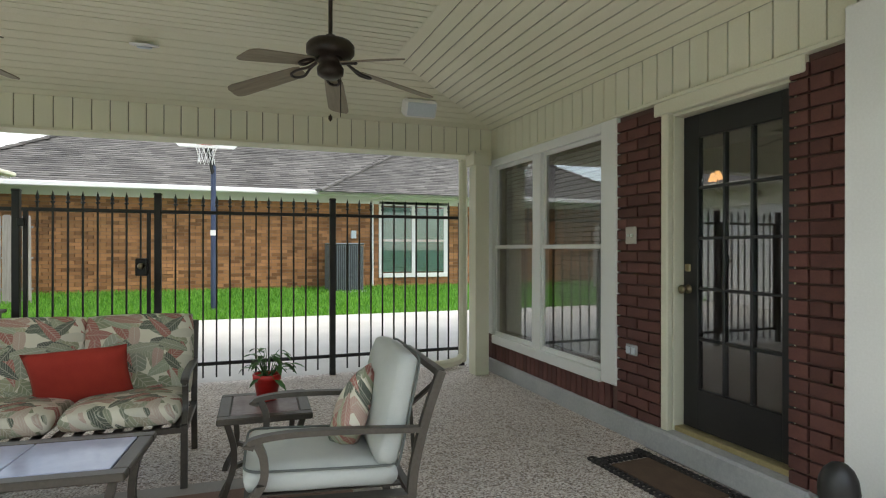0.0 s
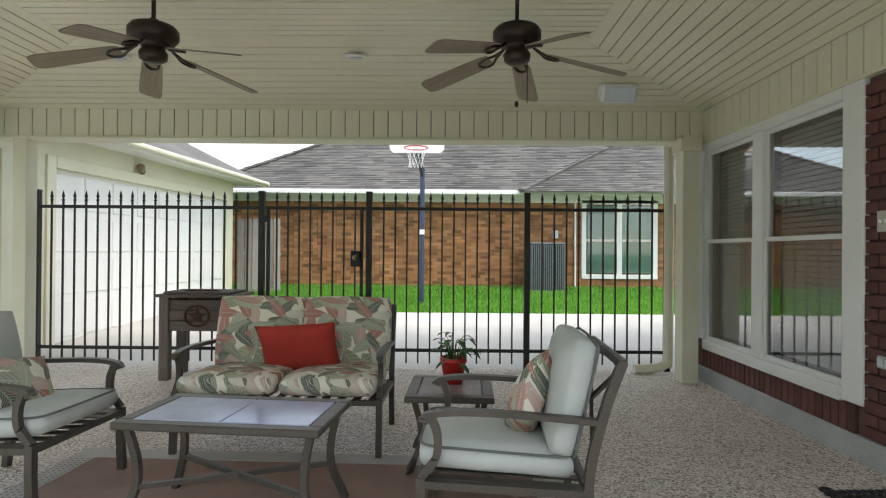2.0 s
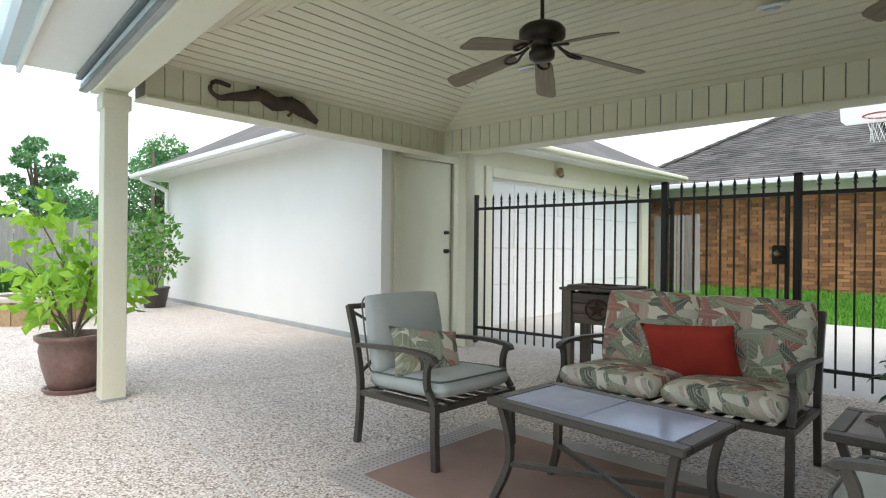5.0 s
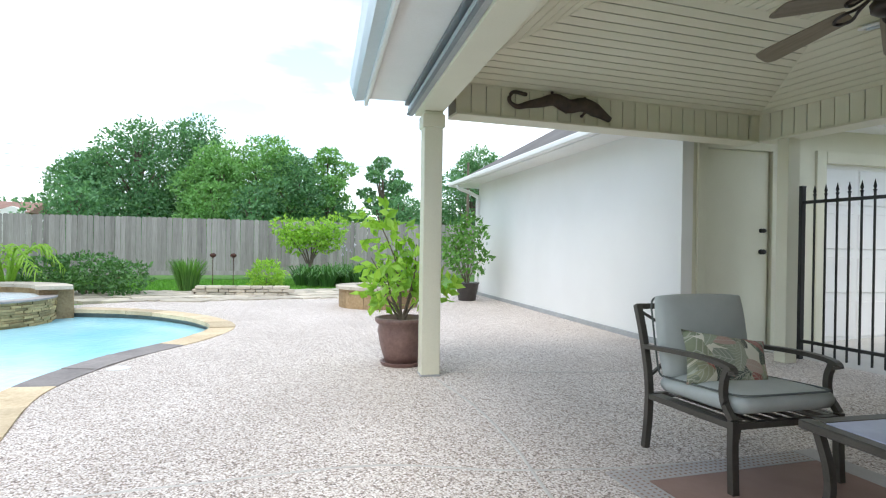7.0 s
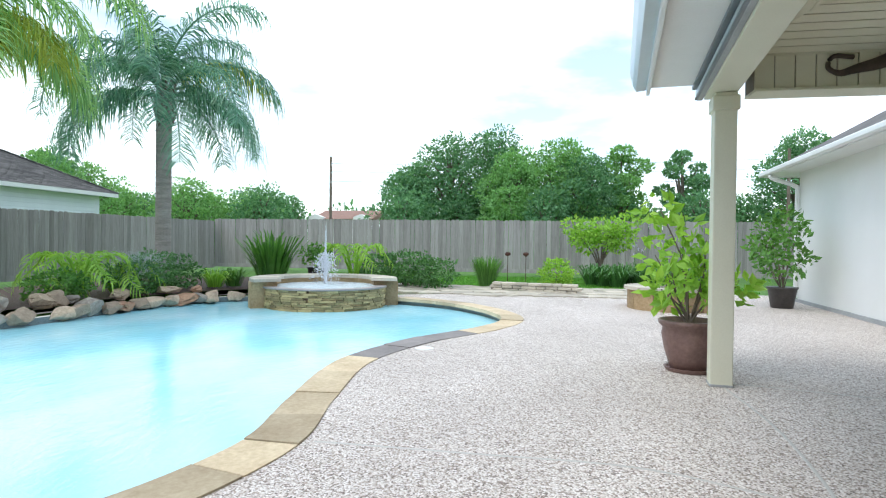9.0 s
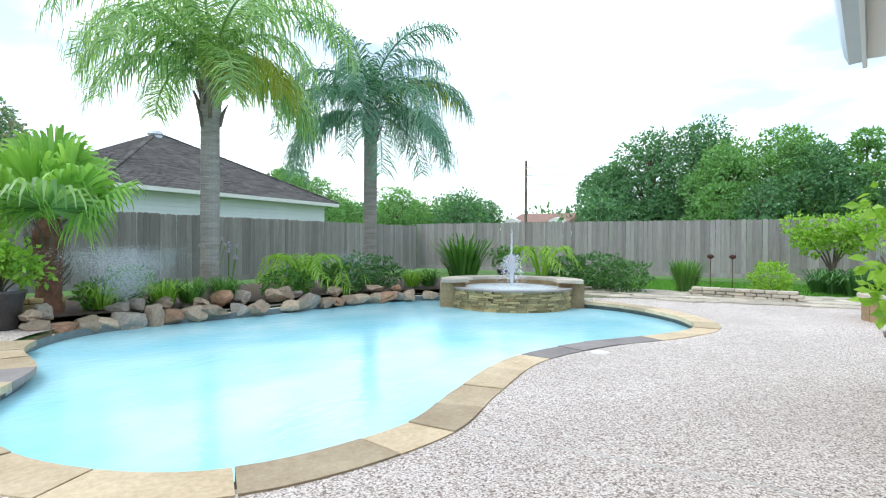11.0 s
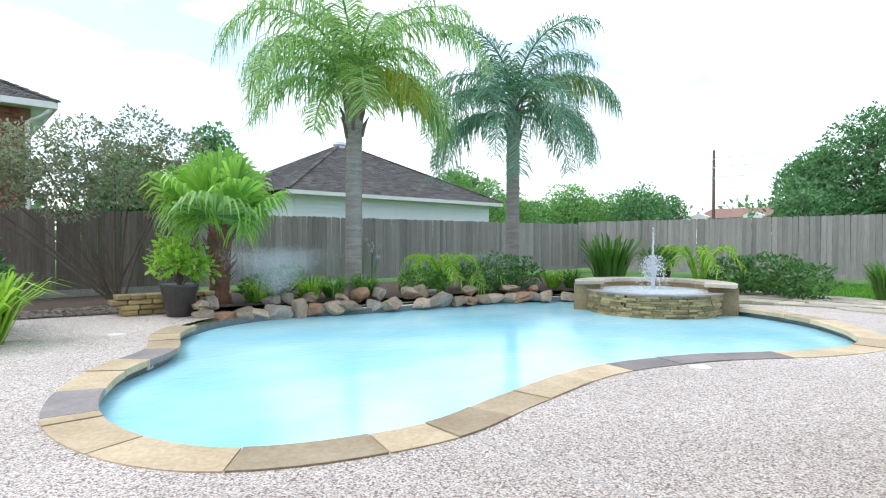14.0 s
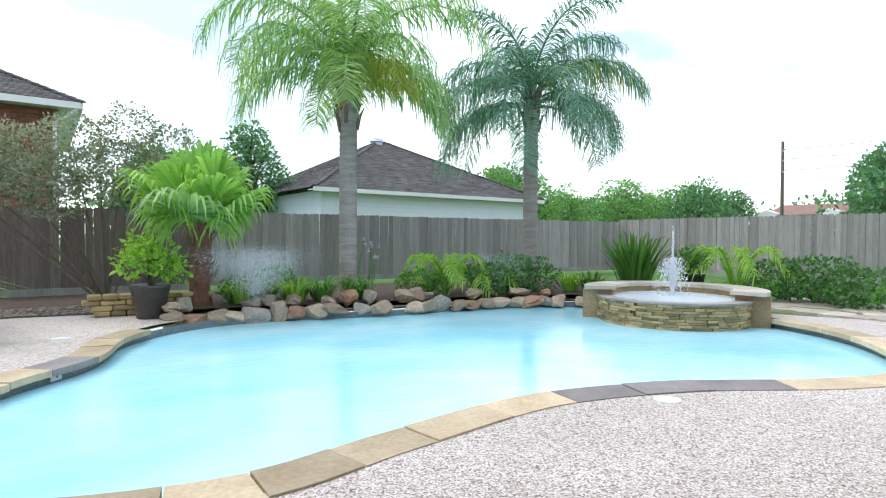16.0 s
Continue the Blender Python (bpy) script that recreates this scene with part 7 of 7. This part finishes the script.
# ---------------------------------------------------------------- shrubs and clumps
shrub("hedge_shrub", "dense dark green mounded shrub by the rocks", -4.2, -6.1, 0.1, [(0, 0, 0.35, 0.75, 0.5, 0.4), (0.6, 0.1, 0.3, 0.55, 0.45, 0.36), (-0.6, 0.2, 0.32, 0.5, 0.4, 0.36)], 3000, 0.085, M_LEAF_DARK, 41)
shrub("hedge_shrub", "broad dark green shrub beside the spa", -8.3, -1.8, 0.05, [(0, 0, 0.4, 0.8, 0.8, 0.42), (0.3, 0.7, 0.36, 0.6, 0.6, 0.38), (0.2, -0.7, 0.36, 0.6, 0.6, 0.38)], 3600, 0.1, M_LEAF_DARK, 42)
shrub("shrub", "low fresh green shrub at the rock edge", -2.0, -6.25, 0.12, [(0, 0, 0.22, 0.45, 0.3, 0.26), (-0.4, 0, 0.2, 0.3, 0.25, 0.22)], 1200, 0.08, M_LEAF_MID, 43)
shrub("round_shrub", "small clipped round green shrub in the stone bed", -8.1, 1.95, 0.15, [(0, 0, 0.28, 0.4, 0.4, 0.33)], 1500, 0.08, M_LEAF_LIME, 44)
shrub("shrub", "feathery green shrub by the spray", 0.6, -7.0, 0.1, [(0, 0, 0.25, 0.5, 0.4, 0.34), (0.5, 0.2, 0.22, 0.4, 0.3, 0.28)], 1500, 0.09, M_LEAF_MID, 45)
shrub("shrub", "leafy shrub at the deck edge", 5.2, -6.4, 0.0, [(0, 0, 0.7, 0.45, 0.5, 0.5), (0.1, -0.5, 1.0, 0.5, 0.5, 0.4)], 1600, 0.13, M_LEAF_DARK, 46)
strappy("fern", "bright green arching fern at the deck edge", 5.1, -5.3, 0.0, 170, 0.95, 0.05, M_LEAF_LIME, 47, 0.8, 0.5, 0.25)
strappy("ornamental_grass", "soft rounded clump of fine green grass", -9.0, 0.15, 0.0, 420, 0.85, 0.02, M_LEAF_MID, 48, 0.6, 0.25, 0.2)
strappy("iris_clump", "tall spiky strap-leaved clump beside the spa", -6.6, -4.75, 0.1, 230, 1.35, 0.045, M_LEAF_MID, 49, 0.62, 0.3, 0.3)
for x, y, s in ((-0.1, -6.45, 1), (0.35, -6.5, 2), (-0.7, -6.35, 3), (-5.3, -5.4, 4), (-5.7, -5.2, 5), (1.2, -6.7, 6)):
    strappy("lily_clump", "strappy green lily clump behind the rocks", x, y, 0.12, 130, 0.5, 0.026, M_LEAF_MID if s % 2 else M_LEAF_LIME, 50 + s, 0.9, 0.6, 0.16)
for k in range(9):
    strappy("agapanthus", "dark green arching agapanthus clump", -10.9 + (k % 3) * 0.35 - 0.25 * (k // 3), 3.0 + k * 0.32, 0.0, 110, 0.75, 0.045, M_LEAF_DARK, 60 + k, 0.9, 0.6, 0.2)
for x, y, s, lilac in ((-1.3, -7.0, 1, 1), (-1.0, -7.2, 2, 1), (-10.3, 4.2, 3, 1)):
    t = thing("flower_stalk", "thin stalks with pale lilac flower heads", "flower", pose(x, y, 0.1))
    rnd = random.Random(70 + s)
    bm, fb = bmesh.new(), bmesh.new()
    for k in range(7):
        tx, ty, tz = rnd.uniform(-.35, .35), rnd.uniform(-.2, .2), rnd.uniform(0.75, 1.1)
        add_tube(bm, [(tx * 0.3, ty * 0.3, 0), (tx * 0.7, ty * 0.7, tz * 0.6), (tx, ty, tz)], 0.006, 4)
        for q in range(14):
            d = Vector((rnd.gauss(0, 1), rnd.gauss(0, 1), rnd.gauss(0, 1))).normalized()
            add_leaf(fb, (tx, ty, tz), Vector((tx, ty, tz)) + d * 0.06, 0.02, 0.1)
    part("stems", bm, M_LEAF_MID, t)
    tagged(part("flowers", fb, M_FLOWER, t), kind="stuff")
for x, y, h, s in ((-2.9, -6.6, 0.75, 1), (-7.5, -3.0, 0.95, 2), (-3.6, -6.5, 0.55, 3)):
    t = thing("small_palm", "small young feather palm", "palm", pose(x, y, 0.1))
    for k in range(7):
        fr = part("frond", frond_bm(0.95, h, 0.5, 22, 0.3, 80 + s * 10 + k, 0.6), M_LEAF_LIME, t)
        fr.matrix_local = pose(0, 0, 0, 0, 0, k * 51 + s * 20)
for y in (0.75, 1.2):
    t = thing("garden_stake", "dark metal flower garden stake", "ornament", pose(-8.3, y, 0.15))
    part("rod", tube([(0, 0, 0), (0, 0, 0.72)], 0.008, 6), M_RUST, t)
    part("bloom", lathe([(0.01, 0.68), (0.07, 0.72), (0.075, 0.76), (0.03, 0.79)], 10), M_RUST, t)

# multi-stemmed grey-green tree by the side fence
ol = thing("fence_tree", "multi-stemmed grey-green shrub tree against the side fence", "tree", pose(3.0, -8.9, 0))
rnd = random.Random(77)
bm, blobs = bmesh.new(), []
for tx, ty, tz in ((-1.1, 0.3, 2.9), (-0.4, 0.2, 3.2), (0.5, 0.0, 3.0), (1.2, 0.3, 2.7), (2.0, 0.2, 2.4), (2.6, 0.2, 2.2), (-0.9, 0.5, 2.3), (0.9, 0.5, 2.2), (0.1, 0.5, 2.5), (1.7, -0.3, 2.9), (2.9, -0.2, 2.7)):
    c = open_curve([(rnd.uniform(-.12, .12), rnd.uniform(-.1, .1), 0), (tx * 0.4, ty * 0.5, tz * 0.45), (tx * 0.8, ty, tz * 0.8), (tx, ty, tz)], 5)
    add_tube(bm, c, [0.026 * (1 - 0.055 * q) for q in range(len(c))], 6)
    blobs += [(tx, ty, tz - 0.1, 0.55, 0.5, 0.42), (tx * 0.85, ty, tz * 0.82, 0.45, 0.4, 0.35)]
part("limb_system", bm, M_BARK, ol)
cloud_part("leaves", blobs, 15000, 0.075, 78, M_LEAF_GREY, ol)

# sprinkler mist over the bed: fine drops
def mist(x, y, z, w, h, n, seed):
    rg = np.random.default_rng(seed)
    u = rg.uniform(0, 1, n) ** 0.7
    c = np.stack([x + rg.normal(0, 1, n) * (0.08 + w * u), y + rg.normal(0, 0.3, n) * (0.2 + u), z + h * u + rg.normal(0, 0.06, n)], 1)
    s = rg.uniform(0.002, 0.0045, n)[:, None]
    tet = np.array([(1, 1, 1), (1, -1, -1), (-1, 1, -1), (-1, -1, 1)], float)
    v = (c[:, None, :] + s[:, None, :] * tet[None]).reshape(-1, 3)
    b0 = 4 * np.arange(n)[:, None, None]
    f = (b0 + np.array([(0, 1, 2), (0, 3, 1), (0, 2, 3), (1, 3, 2)])[None]).reshape(-1, 3)
    me = bpy.data.meshes.new("water_mist")
    me.from_pydata(v.tolist(), [], f.tolist())
    me.materials.append(M_SPRAY)
    tagged(new("water_mist", me), "fine white mist from a garden sprinkler", "water spray", kind="stuff")


mist(1.1, -6.3, 0.3, 0.42, 0.7, 11000, 301)
mist(-3.7, -6.1, 0.25, 0.22, 0.6, 6000, 302)

# lawn beyond the bed and by the neighbour: real blades near the drive
def grass_patch(x0, x1, y0, y1, zf, n, h, seed, nm):
    rg = np.random.default_rng(seed)
    x, y = rg.uniform(x0, x1, n), rg.uniform(y0, y1, n)
    z = zf(y)
    a = rg.uniform(0, 6.283, n)
    w = 0.014
    lean = rg.normal(0, h * 0.35, (n, 2))
    hh = h * rg.uniform(0.5, 1.2, n)
    v = np.stack([np.stack([x - np.cos(a) * w, y - np.sin(a) * w, z], 1), np.stack([x + np.cos(a) * w, y + np.sin(a) * w, z], 1), np.stack([x + lean[:, 0], y + lean[:, 1], z + hh], 1)], 1).reshape(-1, 3)
    me = bpy.data.meshes.new(nm)
    me.from_pydata(v.tolist(), [], np.arange(3 * n).reshape(-1, 3).tolist())
    me.materials.append(M_GRASS)
    tagged(new(nm, me), "short bright green lawn grass", "grass", kind="stuff")


grass_patch(-3, 14.5, 11.4, 15.65, lambda y: np.interp(y, [11.4, 12.5, 15.7], [0.13, 0.2, 0.36]), 60000, 0.09, 90, "lawn_grass")
grass_patch(-14.0, -9.3, -6, 7, lambda y: np.full(len(y), -0.035), 30000, 0.07, 91, "lawn_grass")

# ---------------------------------------------------------------- houses beyond the fences
M_PALEWALL = mottled("pale_siding", (0.66, 0.71, 0.75), (0.76, 0.8, 0.83), 1.5, 0.7)
wh = thing("white_house", "pale-sided neighbouring house with a hipped brown shingle roof", "house", pose(0, -17, 0, 0, 0, 180))
part("wall", span(4.6, 15.2, 0.0, 0.2, 0.0, 3.0), M_PALEWALL, wh)
part("side_wall", span(4.6, 4.8, 0.2, 10.8, 0.0, 3.0), M_PALEWALL, wh)
part("side_wall", span(15.0, 15.2, 0.2, 10.8, 0.0, 3.0), M_PALEWALL, wh)
lap = piece_mesh("siding_board", box((9.9, -0.012, 0), (10.6, 0.02, 0.16), 0.004), M_PALEWALL)
for k in range(10):
    shared_piece("siding_board", lap, wh, pose(0, 0, 1.35 + k * 0.165, -4, 0, 0))
part("fascia", span(4.1, 15.7, -0.52, -0.46, 2.9, 3.06, 0.005), M_WHITE, wh)
part("soffit", span(4.1, 15.7, -0.46, 0.0, 2.95, 2.98), M_WHITE, wh)
hip_roof(wh, 4.1, 15.7, -0.52, 3.06, 5.75, 0.52, 21)
rv = part("roof_vent", lathe([(0.28, 0.0), (0.28, 0.12), (0.36, 0.16), (0.3, 0.3), (0.05, 0.36)], 16), M_GUTTER, wh)
rv.matrix_local = pose(9.6, 4.9, 5.75)

th = thing("brick_house", "two-storey red brick neighbouring house with grey shingle roof", "house", pose(0, -16, 0, 0, 0, 180))
M_BRICK3 = mottled("faded_red_brick", (0.2, 0.075, 0.05), (0.36, 0.15, 0.1), 3, 0.9, 0, 50, 0.3, 0.004, 0.4)
part("wall", span(-13.5, -3.5, 0.03, 0.25, 0, 4.7), M_MORTAR2, th)
part("side_wall", span(-3.72, -3.5, 0.25, 9, 0, 4.7), M_PALEWALL, th)
vv, ff = [], []
for r in range(46):
    z = 1.0 + r * 0.08
    x = -6.6 + (r % 2) * 0.12
    while x < -3.72:
        b0 = len(vv)
        for yy in (0.0, 0.03):
            vv += [(x, yy, z), (x + 0.225, yy, z), (x + 0.225, yy, z + 0.068), (x, yy, z + 0.068)]
        ff += [(b0, b0 + 1, b0 + 2, b0 + 3), (b0 + 3, b0 + 2, b0 + 6, b0 + 7), (b0, b0 + 3, b0 + 7, b0 + 4), (b0 + 1, b0 + 5, b0 + 6, b0 + 2)]
        x += 0.24
me = bpy.data.meshes.new("bricks")
me.from_pydata(vv, [], ff)
me.materials.append(M_BRICK3)
ob = new("bricks", me)
ob.parent = th
tagged(ob, kind="stuff")
part("fascia", span(-14, -3.0, -0.52, -0.46, 4.66, 4.84, 0.005), M_WHITE, th)
part("soffit", span(-14, -3.0, -0.46, 9.5, 4.68, 4.71), M_WHITE, th)
part("fascia", span(-3.0, -2.95, -0.5, 9.5, 4.66, 4.84, 0.005), M_WHITE, th)
part("downspout", tube(open_curve([(-3.1, -0.45, 4.65), (-3.3, -0.3, 4.45), (-3.55, -0.07, 4.3), (-3.58, -0.07, 3.9), (-3.58, -0.07, 0.2)], 4), 0.06, 6), M_WHITE, th)
hip_roof(th, -14, -2.95, -0.52, 4.84, 5.4, 0.52, 33)

fh = thing("far_house", "distant low house with a red-brown roof and pale gables", "house", pose(-40, -15.3, 0, 0, 0, 0))
part("wall", span(-0.3, 0, -2.5, 2.5, 0, 3.05), M_STUCCO, fh)
fr_ = bmesh.new()
pv = [fr_.verts.new(p) for p in ((0.4, -2.7, 3.05), (0.4, 2.7, 3.05), (-3, 2.7, 3.95), (-3, -2.7, 3.95), (-6.4, 2.7, 3.05), (-6.4, -2.7, 3.05))]
for f in ((0, 1, 2, 3), (3, 2, 4, 5), (0, 3, 5), (1, 4, 2)):
    fr_.faces.new([pv[k] for k in f])
part("roof", fr_, mottled("red_brown_shingle", (0.22, 0.12, 0.09), (0.34, 0.21, 0.16), 2, 0.95), fh)
for y in (-2.3, 1.7):
    gp = bmesh.new()
    tri = [gp.verts.new((0.6, y + dy, z)) for dy, z in ((-0.55, 2.5), (0.75, 2.5), (0.75, 3.2), (0.1, 3.45), (-0.55, 3.2))]
    g = bmesh.ops.extrude_face_region(gp, geom=[gp.faces.new(tri)])
    bmesh.ops.translate(gp, vec=(-0.8, 0, 0), verts=[v for v in g["geom"] if isinstance(v, bmesh.types.BMVert)])
    part("gable", gp, M_STUCCO, fh)
up_ = thing("utility_pole", "tall wooden utility pole beyond the fences", "utility pole", pose(-34, -14.0, 0))
part("pole", tube([(0, 0, 0), (0.05, 0, 7.4)], [0.12, 0.08], 8), M_BARK, up_)
for z in (6.8, 6.2, 5.5):
    part("insulator", box((0.1, 0.06, z), (0.1, 0.1, 0.12), 0.02), M_LEDGE, up_)
for k, z in enumerate((6.9, 6.3, 5.6)):
    w = thing("power_line", "thin sagging overhead power line", "cable", pose(-34, -14, z), "power lines")
    part("cable", tube([(0, 40 * u, 1.2 * (u * u - u) * 4 * 0.3 + 0.3 * u) for u in [q / 14 for q in range(15)]], 0.014, 4), M_BLACK, w)
up2 = thing("utility_pole", "slim utility pole behind the garage", "utility pole", pose(-22, 12.4, 0))
part("pole", tube([(0, 0, 0), (0, 0, 5.6)], [0.09, 0.06], 8), M_BARK, up2)


def far_tree(x, y, h, r, seed, mat=M_LEAF_FAR, n=15000, base=0.16, size=0.19, sparse=False, label="large leafy tree beyond the fence"):
    rnd = random.Random(seed)
    t = thing("tree", label, "tree", pose(x, y, 0))
    bm, blobs = bmesh.new(), []
    add_tube(bm, open_curve([(0, 0, 0), (rnd.uniform(-.2, .2), rnd.uniform(-.2, .2), h * 0.45), (0, 0, h * 0.8)], 5), [0.05 * h * (1 - 0.07 * q) * 0.55 for q in range(11)], 8)
    m = 28 if not sparse else 14
    for k in range(m):
        zz = h * (base + (0.95 - base) * (k + 0.5) / m)
        prof = math.sin(math.pi * min(0.98, 0.25 + 0.72 * (k + 0.5) / m)) ** 0.7
        a = k * 2.4 + rnd.uniform(-.5, .5)
        d = r * prof * rnd.uniform(0.3, 0.8)
        rr = r * rnd.uniform(0.24, 0.44) * (0.75 if sparse else 1)
        blobs.append((math.cos(a) * d, math.sin(a) * d, zz, rr, rr, rr * (0.55 if sparse else 0.8)))
        add_tube(bm, open_curve([(0, 0, zz * 0.6), (math.cos(a) * d * 0.5, math.sin(a) * d * 0.5, zz * 0.85), (math.cos(a) * d, math.sin(a) * d, zz)], 3), [0.1, 0.085, 0.07, 0.06, 0.05, 0.04, 0.03], 5)
    part("trunk", bm, M_BARK, t)
    cloud_part("crown", blobs, n, size, seed, mat, t)
    return t


for q in ((-30, -6.9, 6.0, 2.3, 101), (-30, -4.4, 7.9, 3.2, 102), (-31, -1.8, 8.2, 3.1, 103), (-28, -0.2, 6.3, 2.7, 104, M_LEAF_FAR2), (-29, 2.6, 7.2, 3.0, 105, M_LEAF_FAR2), (-28, 4.0, 6.0, 2.6, 106), (-27, 14.8, 7.0, 2.6, 109), (-24, 18.5, 6.5, 2.5, 111)):
    far_tree(*q)
far_tree(-29, 6.0, 7.0, 2.4, 107, M_LEAF_FAR2, 5200, 0.25, 0.22, True, "open-crowned pine tree beyond the fence")
far_tree(-29, 9.4, 6.8, 2.0, 108, M_LEAF_FAR, 5000, 0.3, 0.22, True, "open-crowned pine tree beyond the fence")
for k in range(8):
    far_tree(-31 - (k % 2) * 3, -17.8 - k * 2.9, 4.5 + 0.9 * ((k * 7) % 5) / 5 + (0.9 if k > 6 else 0), 2.8, 120 + k, M_LEAF_FAR2 if k % 3 else M_LEAF_FAR, 5500, 0.08, 0.24, False, "leafy tree in the distant tree line")
for k in range(11):
    far_tree(-39 - (k % 3), -19.6 - k * 2.3, 4.7 + 0.5 * ((k * 5) % 4) / 4, 2.3, 170 + k, M_LEAF_FAR2 if k % 2 else M_LEAF_FAR, 4200, 0.08, 0.26, False, "leafy tree in the distant tree line")
for k, (x, y, h, r) in enumerate(((-3.6, -22.5, 6.1, 1.9), (-16.5, -21, 4.9, 2.0), (-19.5, -24, 5.6, 2.2), (-22, -24, 5.2, 2.4), (1.2, -15.5, 3.6, 1.6))):
    far_tree(x, y, h, r, 140 + k, M_LEAF_FAR if k % 2 == 0 else M_LEAF_FAR2, 7000, 0.15, 0.19)
for k in range(8):
    far_tree(-26 - (k % 3) * 3, -6.5 + k * 2.7, 3.9, 2.4, 150 + k, M_LEAF_FAR, 4500, 0.06, 0.22, False, "low leafy tree behind the back fence")
tagged(cloud_part("far_woods", [(-55 + 6 * math.sin(k), -60 + k * 6.5, 1.6, 5, 5, 3.4) for k in range(20)] + [(-48 + k * 6, -52, 1.6, 5, 5, 3.2) for k in range(10)], 16000, 0.6, 160, M_LEAF_FAR, None), "hazy far belt of green woods", "woods", kind="stuff")

# white plastic lids set in the deck, and a depth mark on the pool tile
for x, y in ((0.04, 0.41), (3.75, -5.15), (5.2, -4.6)):
    lid_ = thing("deck_lid", "round white plastic lid set flush in the deck", "lid", pose(x, y, 0.0), "deck lids")
    part("ring", lathe([(0.1, 0.0), (0.1, 0.006), (0.085, 0.007), (0.085, 0.004)], 24), M_WHITE, lid_)
    part("disc", lathe([(0.08, 0.0), (0.08, 0.007), (0.002, 0.008)], 24), M_WHITE, lid_)
marker = thing("depth_marker", "white square depth tile on the pool waterline", "pool tile", pose(3.83, -3.36, -0.062, 0, 0, 51))
part("tile", box((0, 0, 0), (0.13, 0.02, 0.1), 0.004), M_WHITE, marker)
part("number_bar", box((0, 0.011, 0), (0.03, 0.004, 0.05), 0.001), M_TRACK, marker)
